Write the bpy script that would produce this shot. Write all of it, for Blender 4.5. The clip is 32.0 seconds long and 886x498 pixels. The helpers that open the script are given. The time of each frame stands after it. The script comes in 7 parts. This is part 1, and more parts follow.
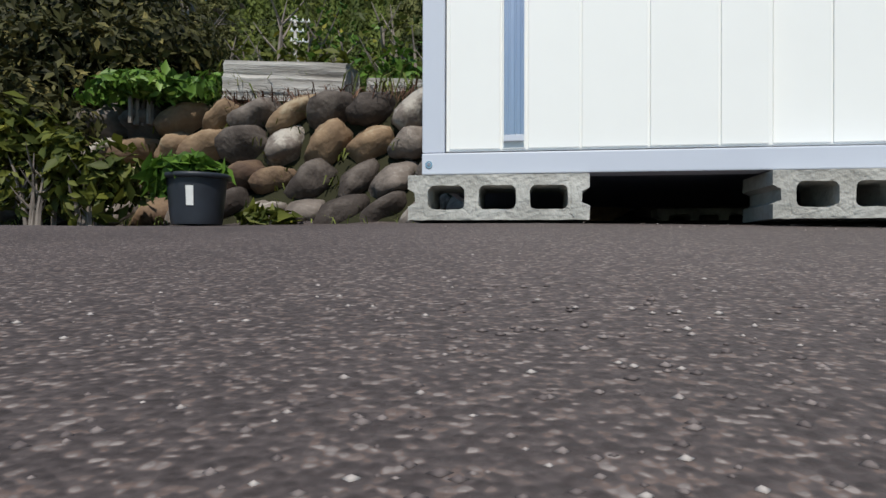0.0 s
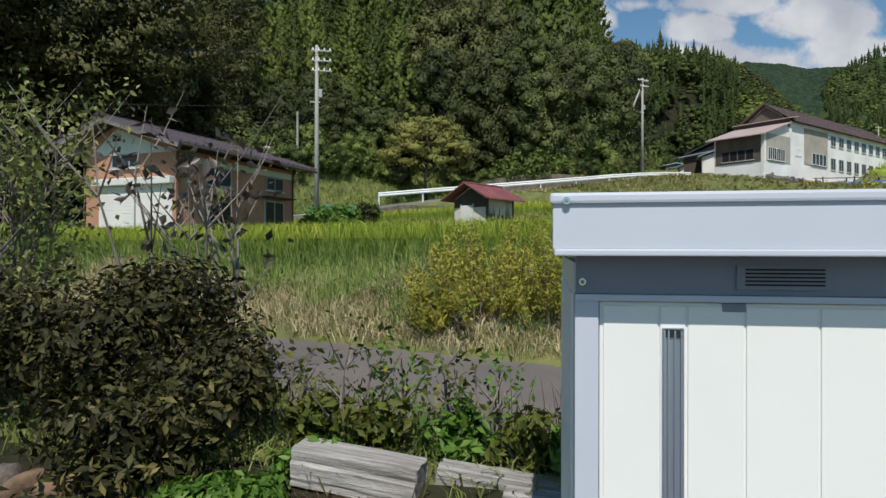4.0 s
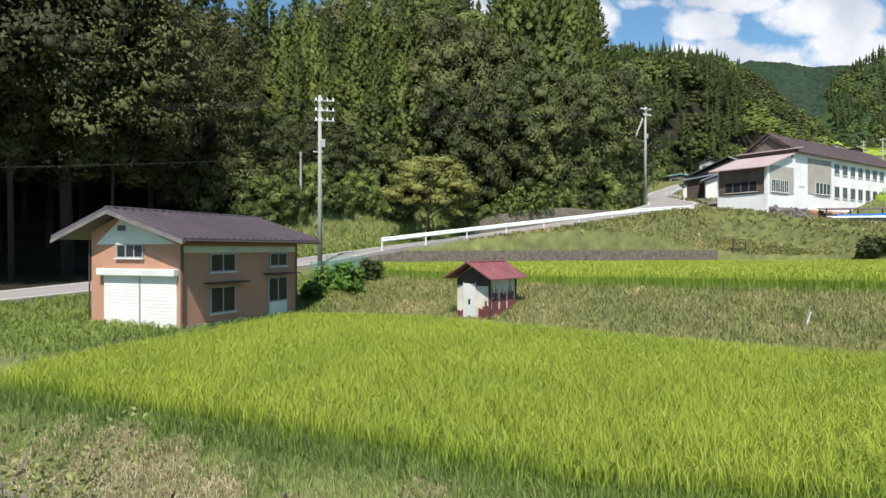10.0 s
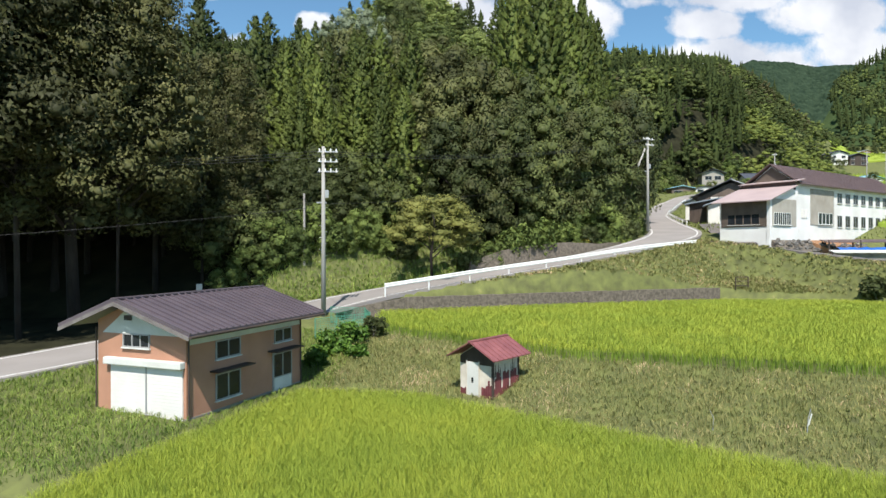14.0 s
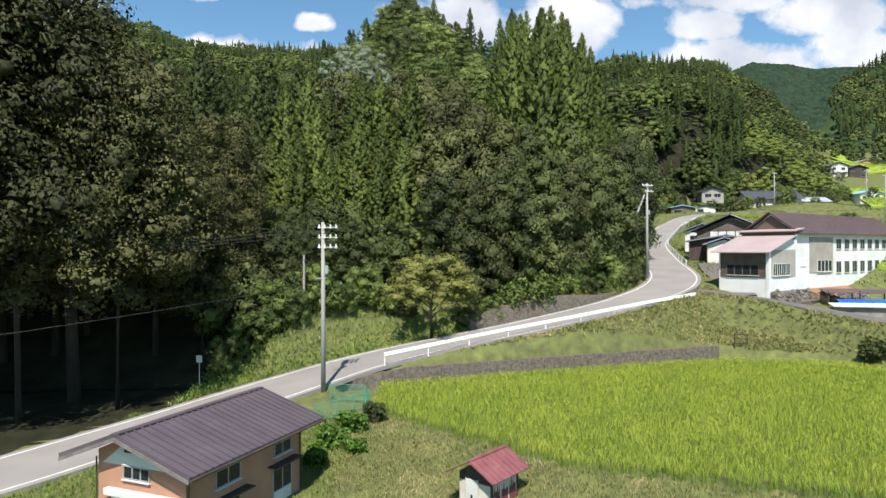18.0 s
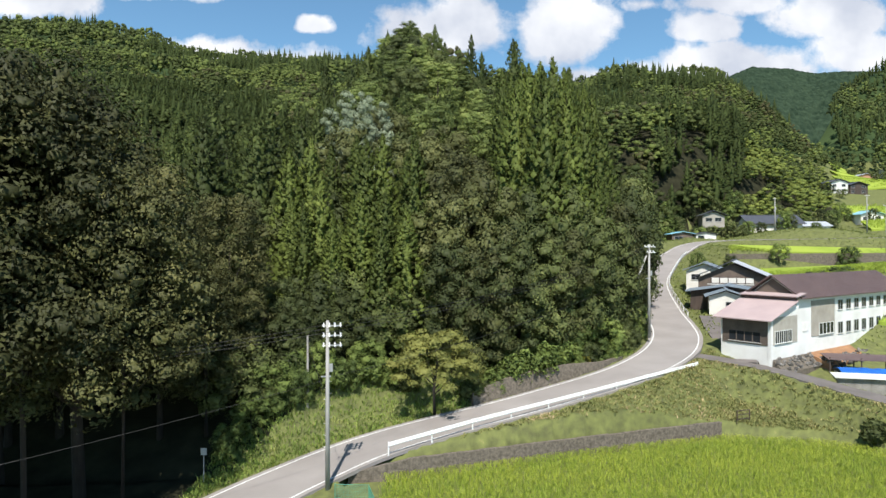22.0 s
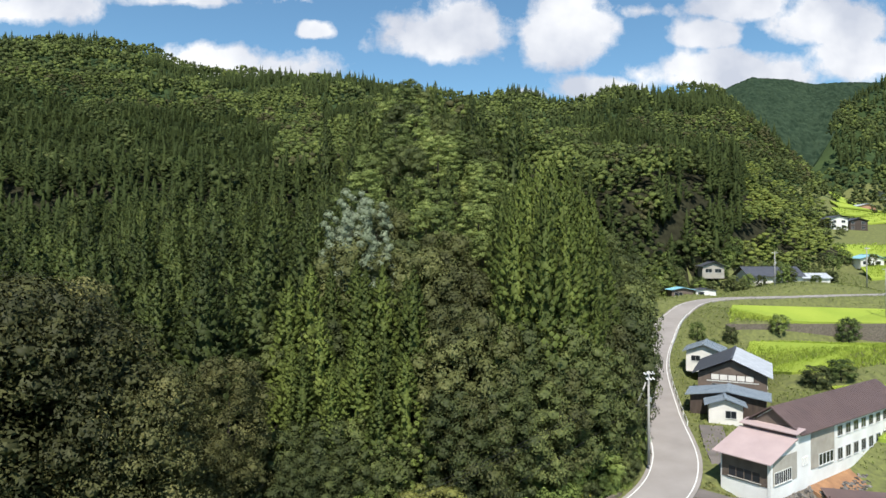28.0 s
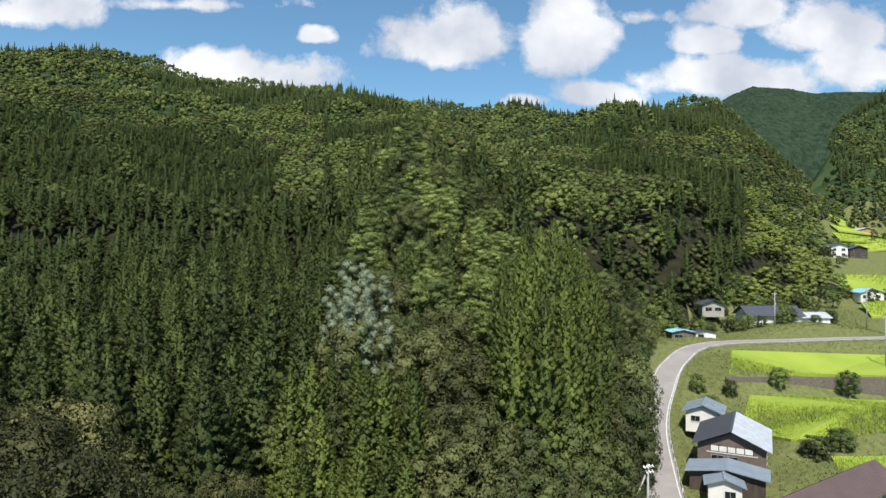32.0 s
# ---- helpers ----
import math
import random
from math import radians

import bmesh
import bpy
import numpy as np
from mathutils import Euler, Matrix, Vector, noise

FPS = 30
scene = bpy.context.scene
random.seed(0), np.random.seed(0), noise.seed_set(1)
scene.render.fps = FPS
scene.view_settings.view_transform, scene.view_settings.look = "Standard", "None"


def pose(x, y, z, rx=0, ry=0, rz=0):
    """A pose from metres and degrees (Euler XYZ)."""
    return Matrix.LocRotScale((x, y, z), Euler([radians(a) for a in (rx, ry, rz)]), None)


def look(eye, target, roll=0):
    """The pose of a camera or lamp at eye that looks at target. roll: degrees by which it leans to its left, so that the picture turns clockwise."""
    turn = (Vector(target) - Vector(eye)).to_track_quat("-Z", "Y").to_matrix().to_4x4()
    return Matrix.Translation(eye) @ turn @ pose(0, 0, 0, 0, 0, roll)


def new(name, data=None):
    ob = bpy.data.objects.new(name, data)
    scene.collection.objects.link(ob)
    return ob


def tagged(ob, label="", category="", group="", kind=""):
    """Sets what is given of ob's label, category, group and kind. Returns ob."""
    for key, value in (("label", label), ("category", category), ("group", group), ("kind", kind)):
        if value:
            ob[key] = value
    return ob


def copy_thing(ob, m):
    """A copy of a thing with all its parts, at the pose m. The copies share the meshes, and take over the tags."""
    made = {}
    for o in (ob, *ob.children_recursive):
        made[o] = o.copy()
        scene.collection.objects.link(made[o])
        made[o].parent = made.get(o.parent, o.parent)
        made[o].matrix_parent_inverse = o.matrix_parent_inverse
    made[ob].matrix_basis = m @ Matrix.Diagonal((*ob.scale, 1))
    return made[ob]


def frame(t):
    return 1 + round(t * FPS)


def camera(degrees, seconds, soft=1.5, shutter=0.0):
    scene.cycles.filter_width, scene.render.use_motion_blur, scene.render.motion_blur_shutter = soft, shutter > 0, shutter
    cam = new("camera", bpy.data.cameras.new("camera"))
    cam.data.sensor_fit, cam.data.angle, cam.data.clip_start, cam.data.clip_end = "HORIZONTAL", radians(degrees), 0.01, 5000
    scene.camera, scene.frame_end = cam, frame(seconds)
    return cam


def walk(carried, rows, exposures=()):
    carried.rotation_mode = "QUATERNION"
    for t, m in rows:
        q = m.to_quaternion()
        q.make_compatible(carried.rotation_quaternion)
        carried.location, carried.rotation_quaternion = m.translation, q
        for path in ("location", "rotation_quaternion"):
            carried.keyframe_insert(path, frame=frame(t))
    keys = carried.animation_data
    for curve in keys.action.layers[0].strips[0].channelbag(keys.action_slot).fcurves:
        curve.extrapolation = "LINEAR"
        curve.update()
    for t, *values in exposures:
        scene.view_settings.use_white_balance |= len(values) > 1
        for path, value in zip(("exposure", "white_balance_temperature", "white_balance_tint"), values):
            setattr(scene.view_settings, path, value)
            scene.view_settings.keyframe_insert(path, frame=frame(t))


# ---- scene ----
cam = camera(70.0, 32.0)
# seconds, eye x y z, pitch, roll, yaw
PATH = [
    (0, 0.037, -0.001, 0.081, 0.096, 0.133, -2.033),
    (0.5, 0.049, -0.021, 0.178, 0.010, 0.067, -1.662),
    (1, 0.037, 0.007, 0.559, -0.172, -0.022, -1.292),
    (1.5, 0.020, 0.031, 1.091, -0.018, 0.031, -0.929),
    (2, -0.018, 0.027, 1.333, -0.025, 0.208, -0.721),
    (2.5, -0.059, 0.033, 1.437, 0.031, 0.209, -0.521),
    (3, -0.150, 0.060, 1.701, 0.049, 0.117, -0.438),
    (3.5, -0.222, 0.058, 1.966, 0.072, 0.036, -0.428),
    (4, -0.253, 0.050, 2.228, 0.059, 0.078, -0.476),
    (4.5, -0.259, 0.029, 2.479, 0.043, 0.114, -0.472),
    (6.5, -0.231, -0.043, 3.605, -0.051, 0.198, -0.442),
    (7, -0.190, -0.023, 3.796, 0.002, 0.093, -0.371),
    (8, -0.239, -0.038, 4.356, 0.064, -0.042, -0.337),
    (9, -0.237, -0.028, 5.075, 0.090, -0.093, -0.246),
    (10, -0.237, -0.062, 6.016, -0.043, -0.029, -0.183),
    (11, -0.199, -0.076, 6.851, -0.048, -0.085, -0.149),
    (12, -0.106, -0.077, 7.677, -0.018, -0.163, -0.070),
    (13, -0.164, -0.177, 8.629, -0.023, -0.210, 0.018),
    (14, -0.258, -0.272, 9.834, -0.083, -0.134, 0.054),
    (14.5, -0.271, -0.268, 10.473, -0.124, -0.090, 0.077),
    (16.5, -0.241, -0.242, 13.175, -0.083, -0.198, 0.053),
    (17, -0.238, -0.293, 13.881, -0.035, -0.210, 0.063),
    (18, -0.198, -0.373, 15.503, -0.016, -0.159, 0.055),
    (19, -0.278, -0.379, 17.172, -0.050, -0.042, 0.049),
    (20, -0.421, -0.484, 18.933, 0.004, -0.047, 0.045),
    (21, -0.529, -0.519, 20.879, 0.042, -0.024, 0.036),
    (22, -0.500, -0.566, 22.864, 0.138, -0.083, 0.056),
    (23, -0.387, -0.566, 25.068, 0.204, -0.049, 0.075),
    (24, -0.303, -0.618, 27.398, 0.313, -0.158, 0.145),
    (25, -0.349, -0.786, 29.856, 0.448, -0.210, 0.152),
    (26, -0.484, -0.847, 32.485, 0.514, -0.070, 0.102),
    (26.5, -0.530, -0.836, 33.903, 0.500, 0.033, 0.071),
    (28.5, -0.408, -0.710, 39.361, 0.674, 0.068, 0.068),
    (29, -0.436, -0.755, 40.782, 0.709, 0.106, 0.070),
    (30, -0.504, -1.000, 43.530, 0.784, 0.205, 0.074),
    (31, -0.505, -1.246, 46.224, 0.951, 0.212, 0.089),
    (32, -0.538, -1.269, 49.015, 1.027, 0.321, 0.087),
]
EXPOSURES = [(0.0, -0.08), (0.6, -0.1), (1.0, -0.25), (2.0, -0.65), (3.0, -0.58), (4.0, -0.1), (4.5, 0.19), (7.0, 0.50), (18.0, 0.56), (26.0, 0.5), (32.0, 0.45)]
walk(cam, [(t, pose(x, y, z, 90 + p, -r, w)) for t, x, y, z, p, r, w in PATH], EXPOSURES)

# ---- world and sun ----
SUN_AZ, SUN_EL = radians(184), radians(55)   # bearing clockwise from +y, height
world = bpy.data.worlds.new("sky")
scene.world = world
world.use_nodes = True


def build_sky():
    nt = world.node_tree
    nt.nodes.clear()
    N, L = nt.nodes.new, nt.links.new
    out, bg = N("ShaderNodeOutputWorld"), N("ShaderNodeBackground")
    sky = N("ShaderNodeTexSky")
    sky.sky_type, sky.sun_disc = "NISHITA", False
    sky.sun_elevation, sky.sun_rotation = SUN_EL, SUN_AZ
    sky.altitude, sky.air_density, sky.dust_density, sky.ozone_density = 500, 1.0, 0.35, 1.6
    tc = N("ShaderNodeTexCoord")
    sep = N("ShaderNodeSeparateXYZ")
    L(tc.outputs["Generated"], sep.inputs[0])

    def m(op, a, b=None, c=None, clamp=False):
        n = N("ShaderNodeMath")
        n.operation, n.use_clamp = op, clamp
        for i, v in enumerate((a, b, c)):
            if v is None:
                continue
            if isinstance(v, (int, float)):
                n.inputs[i].default_value = v
            else:
                L(v, n.inputs[i])
        return n.outputs[0]

    x, y, z = sep.outputs
    ys = m("MAXIMUM", y, 0.05)
    u, v = m("DIVIDE", x, ys), m("DIVIDE", z, ys)
    uv = N("ShaderNodeCombineXYZ")
    L(u, uv.inputs[0]); L(v, uv.inputs[1])
    nz = N("ShaderNodeTexNoise")
    nz.inputs["Scale"].default_value, nz.inputs["Detail"].default_value, nz.inputs["Roughness"].default_value = 7.5, 8.0, 0.62
    L(uv.outputs[0], nz.inputs["Vector"])
    # heaps of fair-weather cloud over the ridges: bearing, height, half width, half height, thickness
    total = None
    for cu, cv, a, b, k in CLOUDS:
        du = m("DIVIDE", m("SUBTRACT", u, cu), a)
        dv = m("DIVIDE", m("SUBTRACT", v, cv), b)
        dv = m("MAXIMUM", dv, m("MULTIPLY", dv, -1.55))
        d = m("SQRT", m("ADD", m("MULTIPLY", du, du), m("MULTIPLY", dv, dv)))
        heap = m("MULTIPLY", m("SUBTRACT", 1.25, d), k)
        total = heap if total is None else m("MAXIMUM", total, heap)
    dens = m("ADD", total, m("MULTIPLY", m("SUBTRACT", nz.outputs["Fac"], 0.5), 3.4))
    dens = m("MULTIPLY", dens, 2.2, clamp=True)
    # the rest of the sky: scattered cloud
    nb = N("ShaderNodeTexNoise")
    nb.inputs["Scale"].default_value, nb.inputs["Detail"].default_value = 2.6, 6.0
    L(tc.outputs["Generated"], nb.inputs["Vector"])
    rest = m("MULTIPLY", m("SUBTRACT", nb.outputs["Fac"], 0.70), 7.0, clamp=True)
    aside = m("MULTIPLY", m("SUBTRACT", 0.55, y), 5.0, clamp=True)
    high = m("MULTIPLY", m("SUBTRACT", z, 0.42), 5.0, clamp=True)
    dens = m("MAXIMUM", dens, m("MULTIPLY", rest, m("MAXIMUM", aside, high)))
    # soft grey undersides
    n2 = N("ShaderNodeTexNoise")
    n2.inputs["Scale"].default_value, n2.inputs["Detail"].default_value = 6.0, 5.0
    L(uv.outputs[0], n2.inputs["Vector"])
    tone = N("ShaderNodeMix")
    tone.data_type = "RGBA"
    L(m("MULTIPLY", m("SUBTRACT", n2.outputs["Fac"], 0.38), 3.5, clamp=True), tone.inputs[0])
    tone.inputs[6].default_value, tone.inputs[7].default_value = (5.2, 5.6, 6.5, 1), (9.0, 9.1, 9.3, 1)
    tint = N("ShaderNodeMix")
    tint.data_type, tint.blend_type = "RGBA", "MULTIPLY"
    tint.inputs[0].default_value = 1.0
    L(sky.outputs[0], tint.inputs[6]); tint.inputs[7].default_value = (0.98, 1.28, 1.30, 1)
    mix = N("ShaderNodeMix")
    mix.data_type = "RGBA"
    L(dens, mix.inputs[0]); L(tint.outputs[2], mix.inputs[6]); L(tone.outputs[2], mix.inputs[7])
    L(mix.outputs[2], bg.inputs[0])
    bg.inputs[1].default_value = 0.087
    L(bg.outputs[0], out.inputs[0])


CLOUDS = [
    (0.012, 0.345, 0.100, 0.060, 1.0), (0.195, 0.345, 0.080, 0.064, 1.0), (-0.37, 0.302, 0.095, 0.034, 1.0), (-0.25, 0.288, 0.07, 0.034, 1.0),
    (-0.66, 0.392, 0.105, 0.036, 0.8), (-0.209, 0.356, 0.026, 0.015, 0.9), (-0.42, 0.404, 0.13, 0.012, 0.5),
    (0.415, 0.350, 0.055, 0.034, 1.0), (0.47, 0.392, 0.09, 0.036, 0.9), (0.60, 0.362, 0.11, 0.050, 1.0), (0.47, 0.290, 0.17, 0.040, 1.0), (0.64, 0.305, 0.10, 0.045, 1.0),
    (0.125, 0.252, 0.045, 0.012, 0.8), (0.24, 0.262, 0.07, 0.024, 0.9), (0.327, 0.389, 0.05, 0.015, 0.5),
]
build_sky()

lamp = bpy.data.lights.new("sun", "SUN")
lamp.energy, lamp.angle, lamp.color = 4.9, radians(0.53), (1.0, 0.955, 0.88)
sun = new("sun", lamp)
sun.matrix_world = look((0, 0, 0), (-math.sin(SUN_AZ) * math.cos(SUN_EL), -math.cos(SUN_AZ) * math.cos(SUN_EL), -math.sin(SUN_EL)))


# ---- materials ----
def mat(name, base, rough=0.8, dark=None, scale=4.0, fine=60.0, bump=0.15, metal=0.0, spec=0.35, island=0.0, objvar=0.0, stretch=(1, 1, 1), amount=1.0, leaf=0.0, third=None, detail=6.0):
    """A surface with broad stains, fine grain and relief; island and objvar vary it piece by piece; leaf lets light through."""
    m_ = bpy.data.materials.new(name)
    m_.use_nodes = True
    nt = m_.node_tree
    nt.nodes.clear()
    N, L = nt.nodes.new, nt.links.new
    out, bs = N("ShaderNodeOutputMaterial"), N("ShaderNodeBsdfPrincipled")
    bs.inputs["Roughness"].default_value, bs.inputs["Metallic"].default_value = rough, metal
    bs.inputs["Specular IOR Level"].default_value = spec
    tc, mp = N("ShaderNodeTexCoord"), N("ShaderNodeMapping")
    mp.inputs["Scale"].default_value = stretch
    L(tc.outputs["Object"], mp.inputs["Vector"])
    n1, n2 = N("ShaderNodeTexNoise"), N("ShaderNodeTexNoise")
    n1.inputs["Scale"].default_value, n1.inputs["Detail"].default_value = scale, detail
    n2.inputs["Scale"].default_value, n2.inputs["Detail"].default_value = fine, 3.0
    L(mp.outputs[0], n1.inputs["Vector"]); L(mp.outputs[0], n2.inputs["Vector"])
    dark = dark or tuple(c * 0.7 for c in base)
    ramp = N("ShaderNodeValToRGB")
    e = ramp.color_ramp.elements
    e[0].position, e[1].position = 0.5 - 0.22 / amount, 0.5 + 0.22 / amount
    e[0].color, e[1].color = (*dark, 1), (*base, 1)
    if third:
        k = e.new(0.5 + 0.34 / amount)
        k.color = (*third, 1)
    add = N("ShaderNodeMath")
    add.operation = "MULTIPLY_ADD"
    L(n2.outputs["Fac"], add.inputs[0]); add.inputs[1].default_value = 0.3
    L(n1.outputs["Fac"], add.inputs[2])
    sub = N("ShaderNodeMath")
    sub.operation = "SUBTRACT"
    L(add.outputs[0], sub.inputs[0]); sub.inputs[1].default_value = 0.15
    src = sub.outputs[0]
    for kind, amt in (("island", island), ("object", objvar)):
        if not amt:
            continue
        if kind == "island":
            g = N("ShaderNodeNewGeometry").outputs["Random Per Island"]
        else:
            g = N("ShaderNodeObjectInfo").outputs["Random"]
        ma = N("ShaderNodeMath")
        ma.operation = "MULTIPLY_ADD"
        L(g, ma.inputs[0]); ma.inputs[1].default_value = amt
        L(src, ma.inputs[2])
        sb = N("ShaderNodeMath")
        sb.operation = "SUBTRACT"
        L(ma.outputs[0], sb.inputs[0]); sb.inputs[1].default_value = amt / 2
        src = sb.outputs[0]
    L(src, ramp.inputs[0])
    L(ramp.outputs[0], bs.inputs["Base Color"])
    if bump:
        bp = N("ShaderNodeBump")
        bp.inputs["Strength"].default_value, bp.inputs["Distance"].default_value = bump, 0.02
        L(add.outputs[0], bp.inputs["Height"]); L(bp.outputs[0], bs.inputs["Normal"])
    if leaf:
        tr, mx = N("ShaderNodeBsdfTranslucent"), N("ShaderNodeMixShader")
        L(ramp.outputs[0], tr.inputs[0])
        mx.inputs[0].default_value = leaf
        L(bs.outputs[0], mx.inputs[1]); L(tr.outputs[0], mx.inputs[2]); L(mx.outputs[0], out.inputs[0])
    else:
        L(bs.outputs[0], out.inputs[0])
    return m_


# ---- mesh helpers ----
def mesh(name, verts, faces, material, smooth=False):
    me = bpy.data.meshes.new(name)
    me.from_pydata([tuple(v) for v in verts] if not isinstance(verts, np.ndarray) else verts.tolist(), [], faces if not isinstance(faces, np.ndarray) else faces.tolist())
    for k in material if isinstance(material, (list, tuple)) else (material,):
        me.materials.append(k)
    if smooth:
        me.shade_smooth()
    me.update()
    return me


def from_bm(name, bm, material, smooth=False):
    me = bpy.data.meshes.new(name)
    bm.normal_update()
    bm.to_mesh(me)
    bm.free()
    me.materials.append(material)
    if smooth:
        me.shade_smooth()
    return me


def part(name, bm, material, parent, label="", smooth=False):
    """One bmesh as one mesh object under a thing or a part."""
    ob = new(name, from_bm(name, bm, material, smooth) if isinstance(bm, bmesh.types.BMesh) else bm)
    ob.parent = parent
    if label:
        ob["label"] = label
    return ob


def thing(name, m, label, category, group="", kind=""):
    ob = new(name)
    ob.matrix_world = m
    return tagged(ob, label, category, group, kind)


def box(x0, x1, y0, y1, z0, z1, bevel=0.0, bm=None, m=None):
    """A box between two corners, its edges bevelled; into bm where one is given."""
    own = bm is None
    b2 = bmesh.new()
    bmesh.ops.create_cube(b2, size=1.0)
    for v in b2.verts:
        v.co = Vector(((x0 + x1) / 2 + v.co.x * (x1 - x0), (y0 + y1) / 2 + v.co.y * (y1 - y0), (z0 + z1) / 2 + v.co.z * (z1 - z0)))
    if bevel:
        bmesh.ops.bevel(b2, geom=b2.edges[:], offset=bevel, segments=2, affect="EDGES", profile=0.6)
    if m is not None:
        b2.transform(m)
    if own:
        return b2
    join(bm, b2)
    return bm


def join(bm, other):
    me = bpy.data.meshes.new("tmp")
    other.to_mesh(me)
    other.free()
    bm.from_mesh(me)
    bpy.data.meshes.remove(me)


def prism(outline, depth, axis="y", at=0.0):
    """An outline extruded: points (a, b) in the plane across the axis."""
    bm = bmesh.new()
    put = {"y": lambda a, b, d: (a, d, b), "x": lambda a, b, d: (d, a, b), "z": lambda a, b, d: (a, b, d)}[axis]
    lo = [bm.verts.new(put(a, b, at)) for a, b in outline]
    hi = [bm.verts.new(put(a, b, at + depth)) for a, b in outline]
    n = len(outline)
    bm.faces.new(lo); bm.faces.new(hi[::-1])
    for i in range(n):
        bm.faces.new((lo[i], hi[i], hi[(i + 1) % n], lo[(i + 1) % n]))
    bmesh.ops.recalc_face_normals(bm, faces=bm.faces[:])
    return bm


def tube(points, radii, sides=8, cap=True):
    """A round bar through points with a radius at each."""
    bm = bmesh.new()
    pts = [Vector(p) for p in points]
    rings = []
    for i, p in enumerate(pts):
        d = (pts[min(i + 1, len(pts) - 1)] - pts[max(i - 1, 0)]).normalized()
        q = d.to_track_quat("Z", "Y")
        rr = radii[i] if isinstance(radii, (list, tuple)) else radii
        rings.append([bm.verts.new(p + q @ Vector((rr * math.cos(2 * math.pi * k / sides), rr * math.sin(2 * math.pi * k / sides), 0))) for k in range(sides)])
    for a, b in zip(rings, rings[1:]):
        for k in range(sides):
            bm.faces.new((a[k], a[(k + 1) % sides], b[(k + 1) % sides], b[k]))
    if cap:
        bm.faces.new(rings[0][::-1]); bm.faces.new(rings[-1])
    return bm


# ---- the lie of the land ----
ipl = np.interp
ROAD = [(-70, 6, 1.6), (-45, 18, 2.5), (-28, 29.5, 3.2), (-20, 39, 3.9), (-12.2, 50.0, 4.85), (-4.8, 56.0, 6.1), (10, 62.6, 8.2), (22, 69.5, 10.2), (29.2, 80.5, 11.7),
        (33.9, 100, 13.7), (40.9, 125, 16.1), (50.4, 148, 18.4), (62, 170, 22.0), (76, 181, 25.4), (111, 187, 26.2), (170, 196, 27.5), (330, 240, 33)]


def smooth_line(pts, step=1.5):
    """A Catmull-Rom line through points, at even short steps."""
    p = np.array(pts, float)
    p = np.vstack([2 * p[0] - p[1], p, 2 * p[-1] - p[-2]])
    outl = []
    for i in range(1, len(p) - 2):
        n = max(2, int(np.linalg.norm(p[i + 1] - p[i]) / step))
        for t in np.arange(n) / n:
            a, b, c, d = p[i - 1:i + 3]
            outl.append(0.5 * (2 * b + (c - a) * t + (2 * a - 5 * b + 4 * c - d) * t * t + (3 * b - a - 3 * c + d) * t ** 3))
    outl.append(p[-2])
    return np.array(outl)


ROADLINE = smooth_line(ROAD)
FARM = smooth_line([(26.5, 74.5, 10.8), (31.8, 70.4, 10.4), (37, 67.0, 9.5), (41.2, 61, 8.6), (47, 53.5, 8.0), (57, 44, 7.4)])


def near_line(line, x, y):
    """Distance to a line and its height there."""
    best, zz = np.full(x.shape, 1e9), np.zeros(x.shape)
    for i in range(len(line)):
        d = np.hypot(x - line[i, 0], y - line[i, 1])
        k = d < best
        best[k], zz[k] = d[k], line[i, 2]
    return best, zz


def road_far(x):    # foot of the slope beyond the main road
    return ipl(x, [-70, -45, -28, -20, -11.5, -4, 10, 20, 26], [11, 23, 34.5, 44, 53, 58.6, 65.5, 72, 82])


EDGE_Y = [60, 75, 80, 100, 125, 148, 170, 200, 215, 235, 255, 330, 500, 950]   # right-hand edge of the wood
EDGE_X = [12, 22, 24.5, 28.6, 35.4, 45.2, 55, 66, 85, 118, 150, 194, 293, 600]


def wall_front(x):  # foot of the boulder wall
    return 3.06 - 0.27 * (x + 0.65)


def lane_far(x):
    return 6.8 - 0.608 * (x - 1.2)


RICE_FRONT = lambda x: ipl(x, [-30, -12, -3, 1.8, 5.6, 15, 40], [26.4, 16.7, 12.4, 9.6, 8.8, 7.5, 6])
RICE_BACK = lambda x: ipl(x, [-30, -12.2, -9.9, -7.5, -1.5, 10, 20, 40], [27.6, 18.9, 25, 32, 31, 21.6, 15.5, 8])
UPPER_FRONT = lambda x: ipl(x, [-40, -8, -4.5, 6, 19, 40], [47, 45, 42.5, 31.9, 27, 20])
UPPER_BACK = lambda x: ipl(x, [-40, -7, 27, 36, 44, 60], [49, 51.4, 62.2, 60, 54, 40])


def skyline(u):
    y_ = ipl(u * 1120 + 784, [-900, -200, 0, 200, 400, 560, 640, 800, 900, 1040, 1100, 1190, 1280, 1340, 1440, 1500, 1900], [40, 60, 78, 102, 134, 168, 167, 176, 194, 200, 180, 172, 190, 236, 345, 395, 380])
    return 37 + (461 - y_) / 1120 * 950


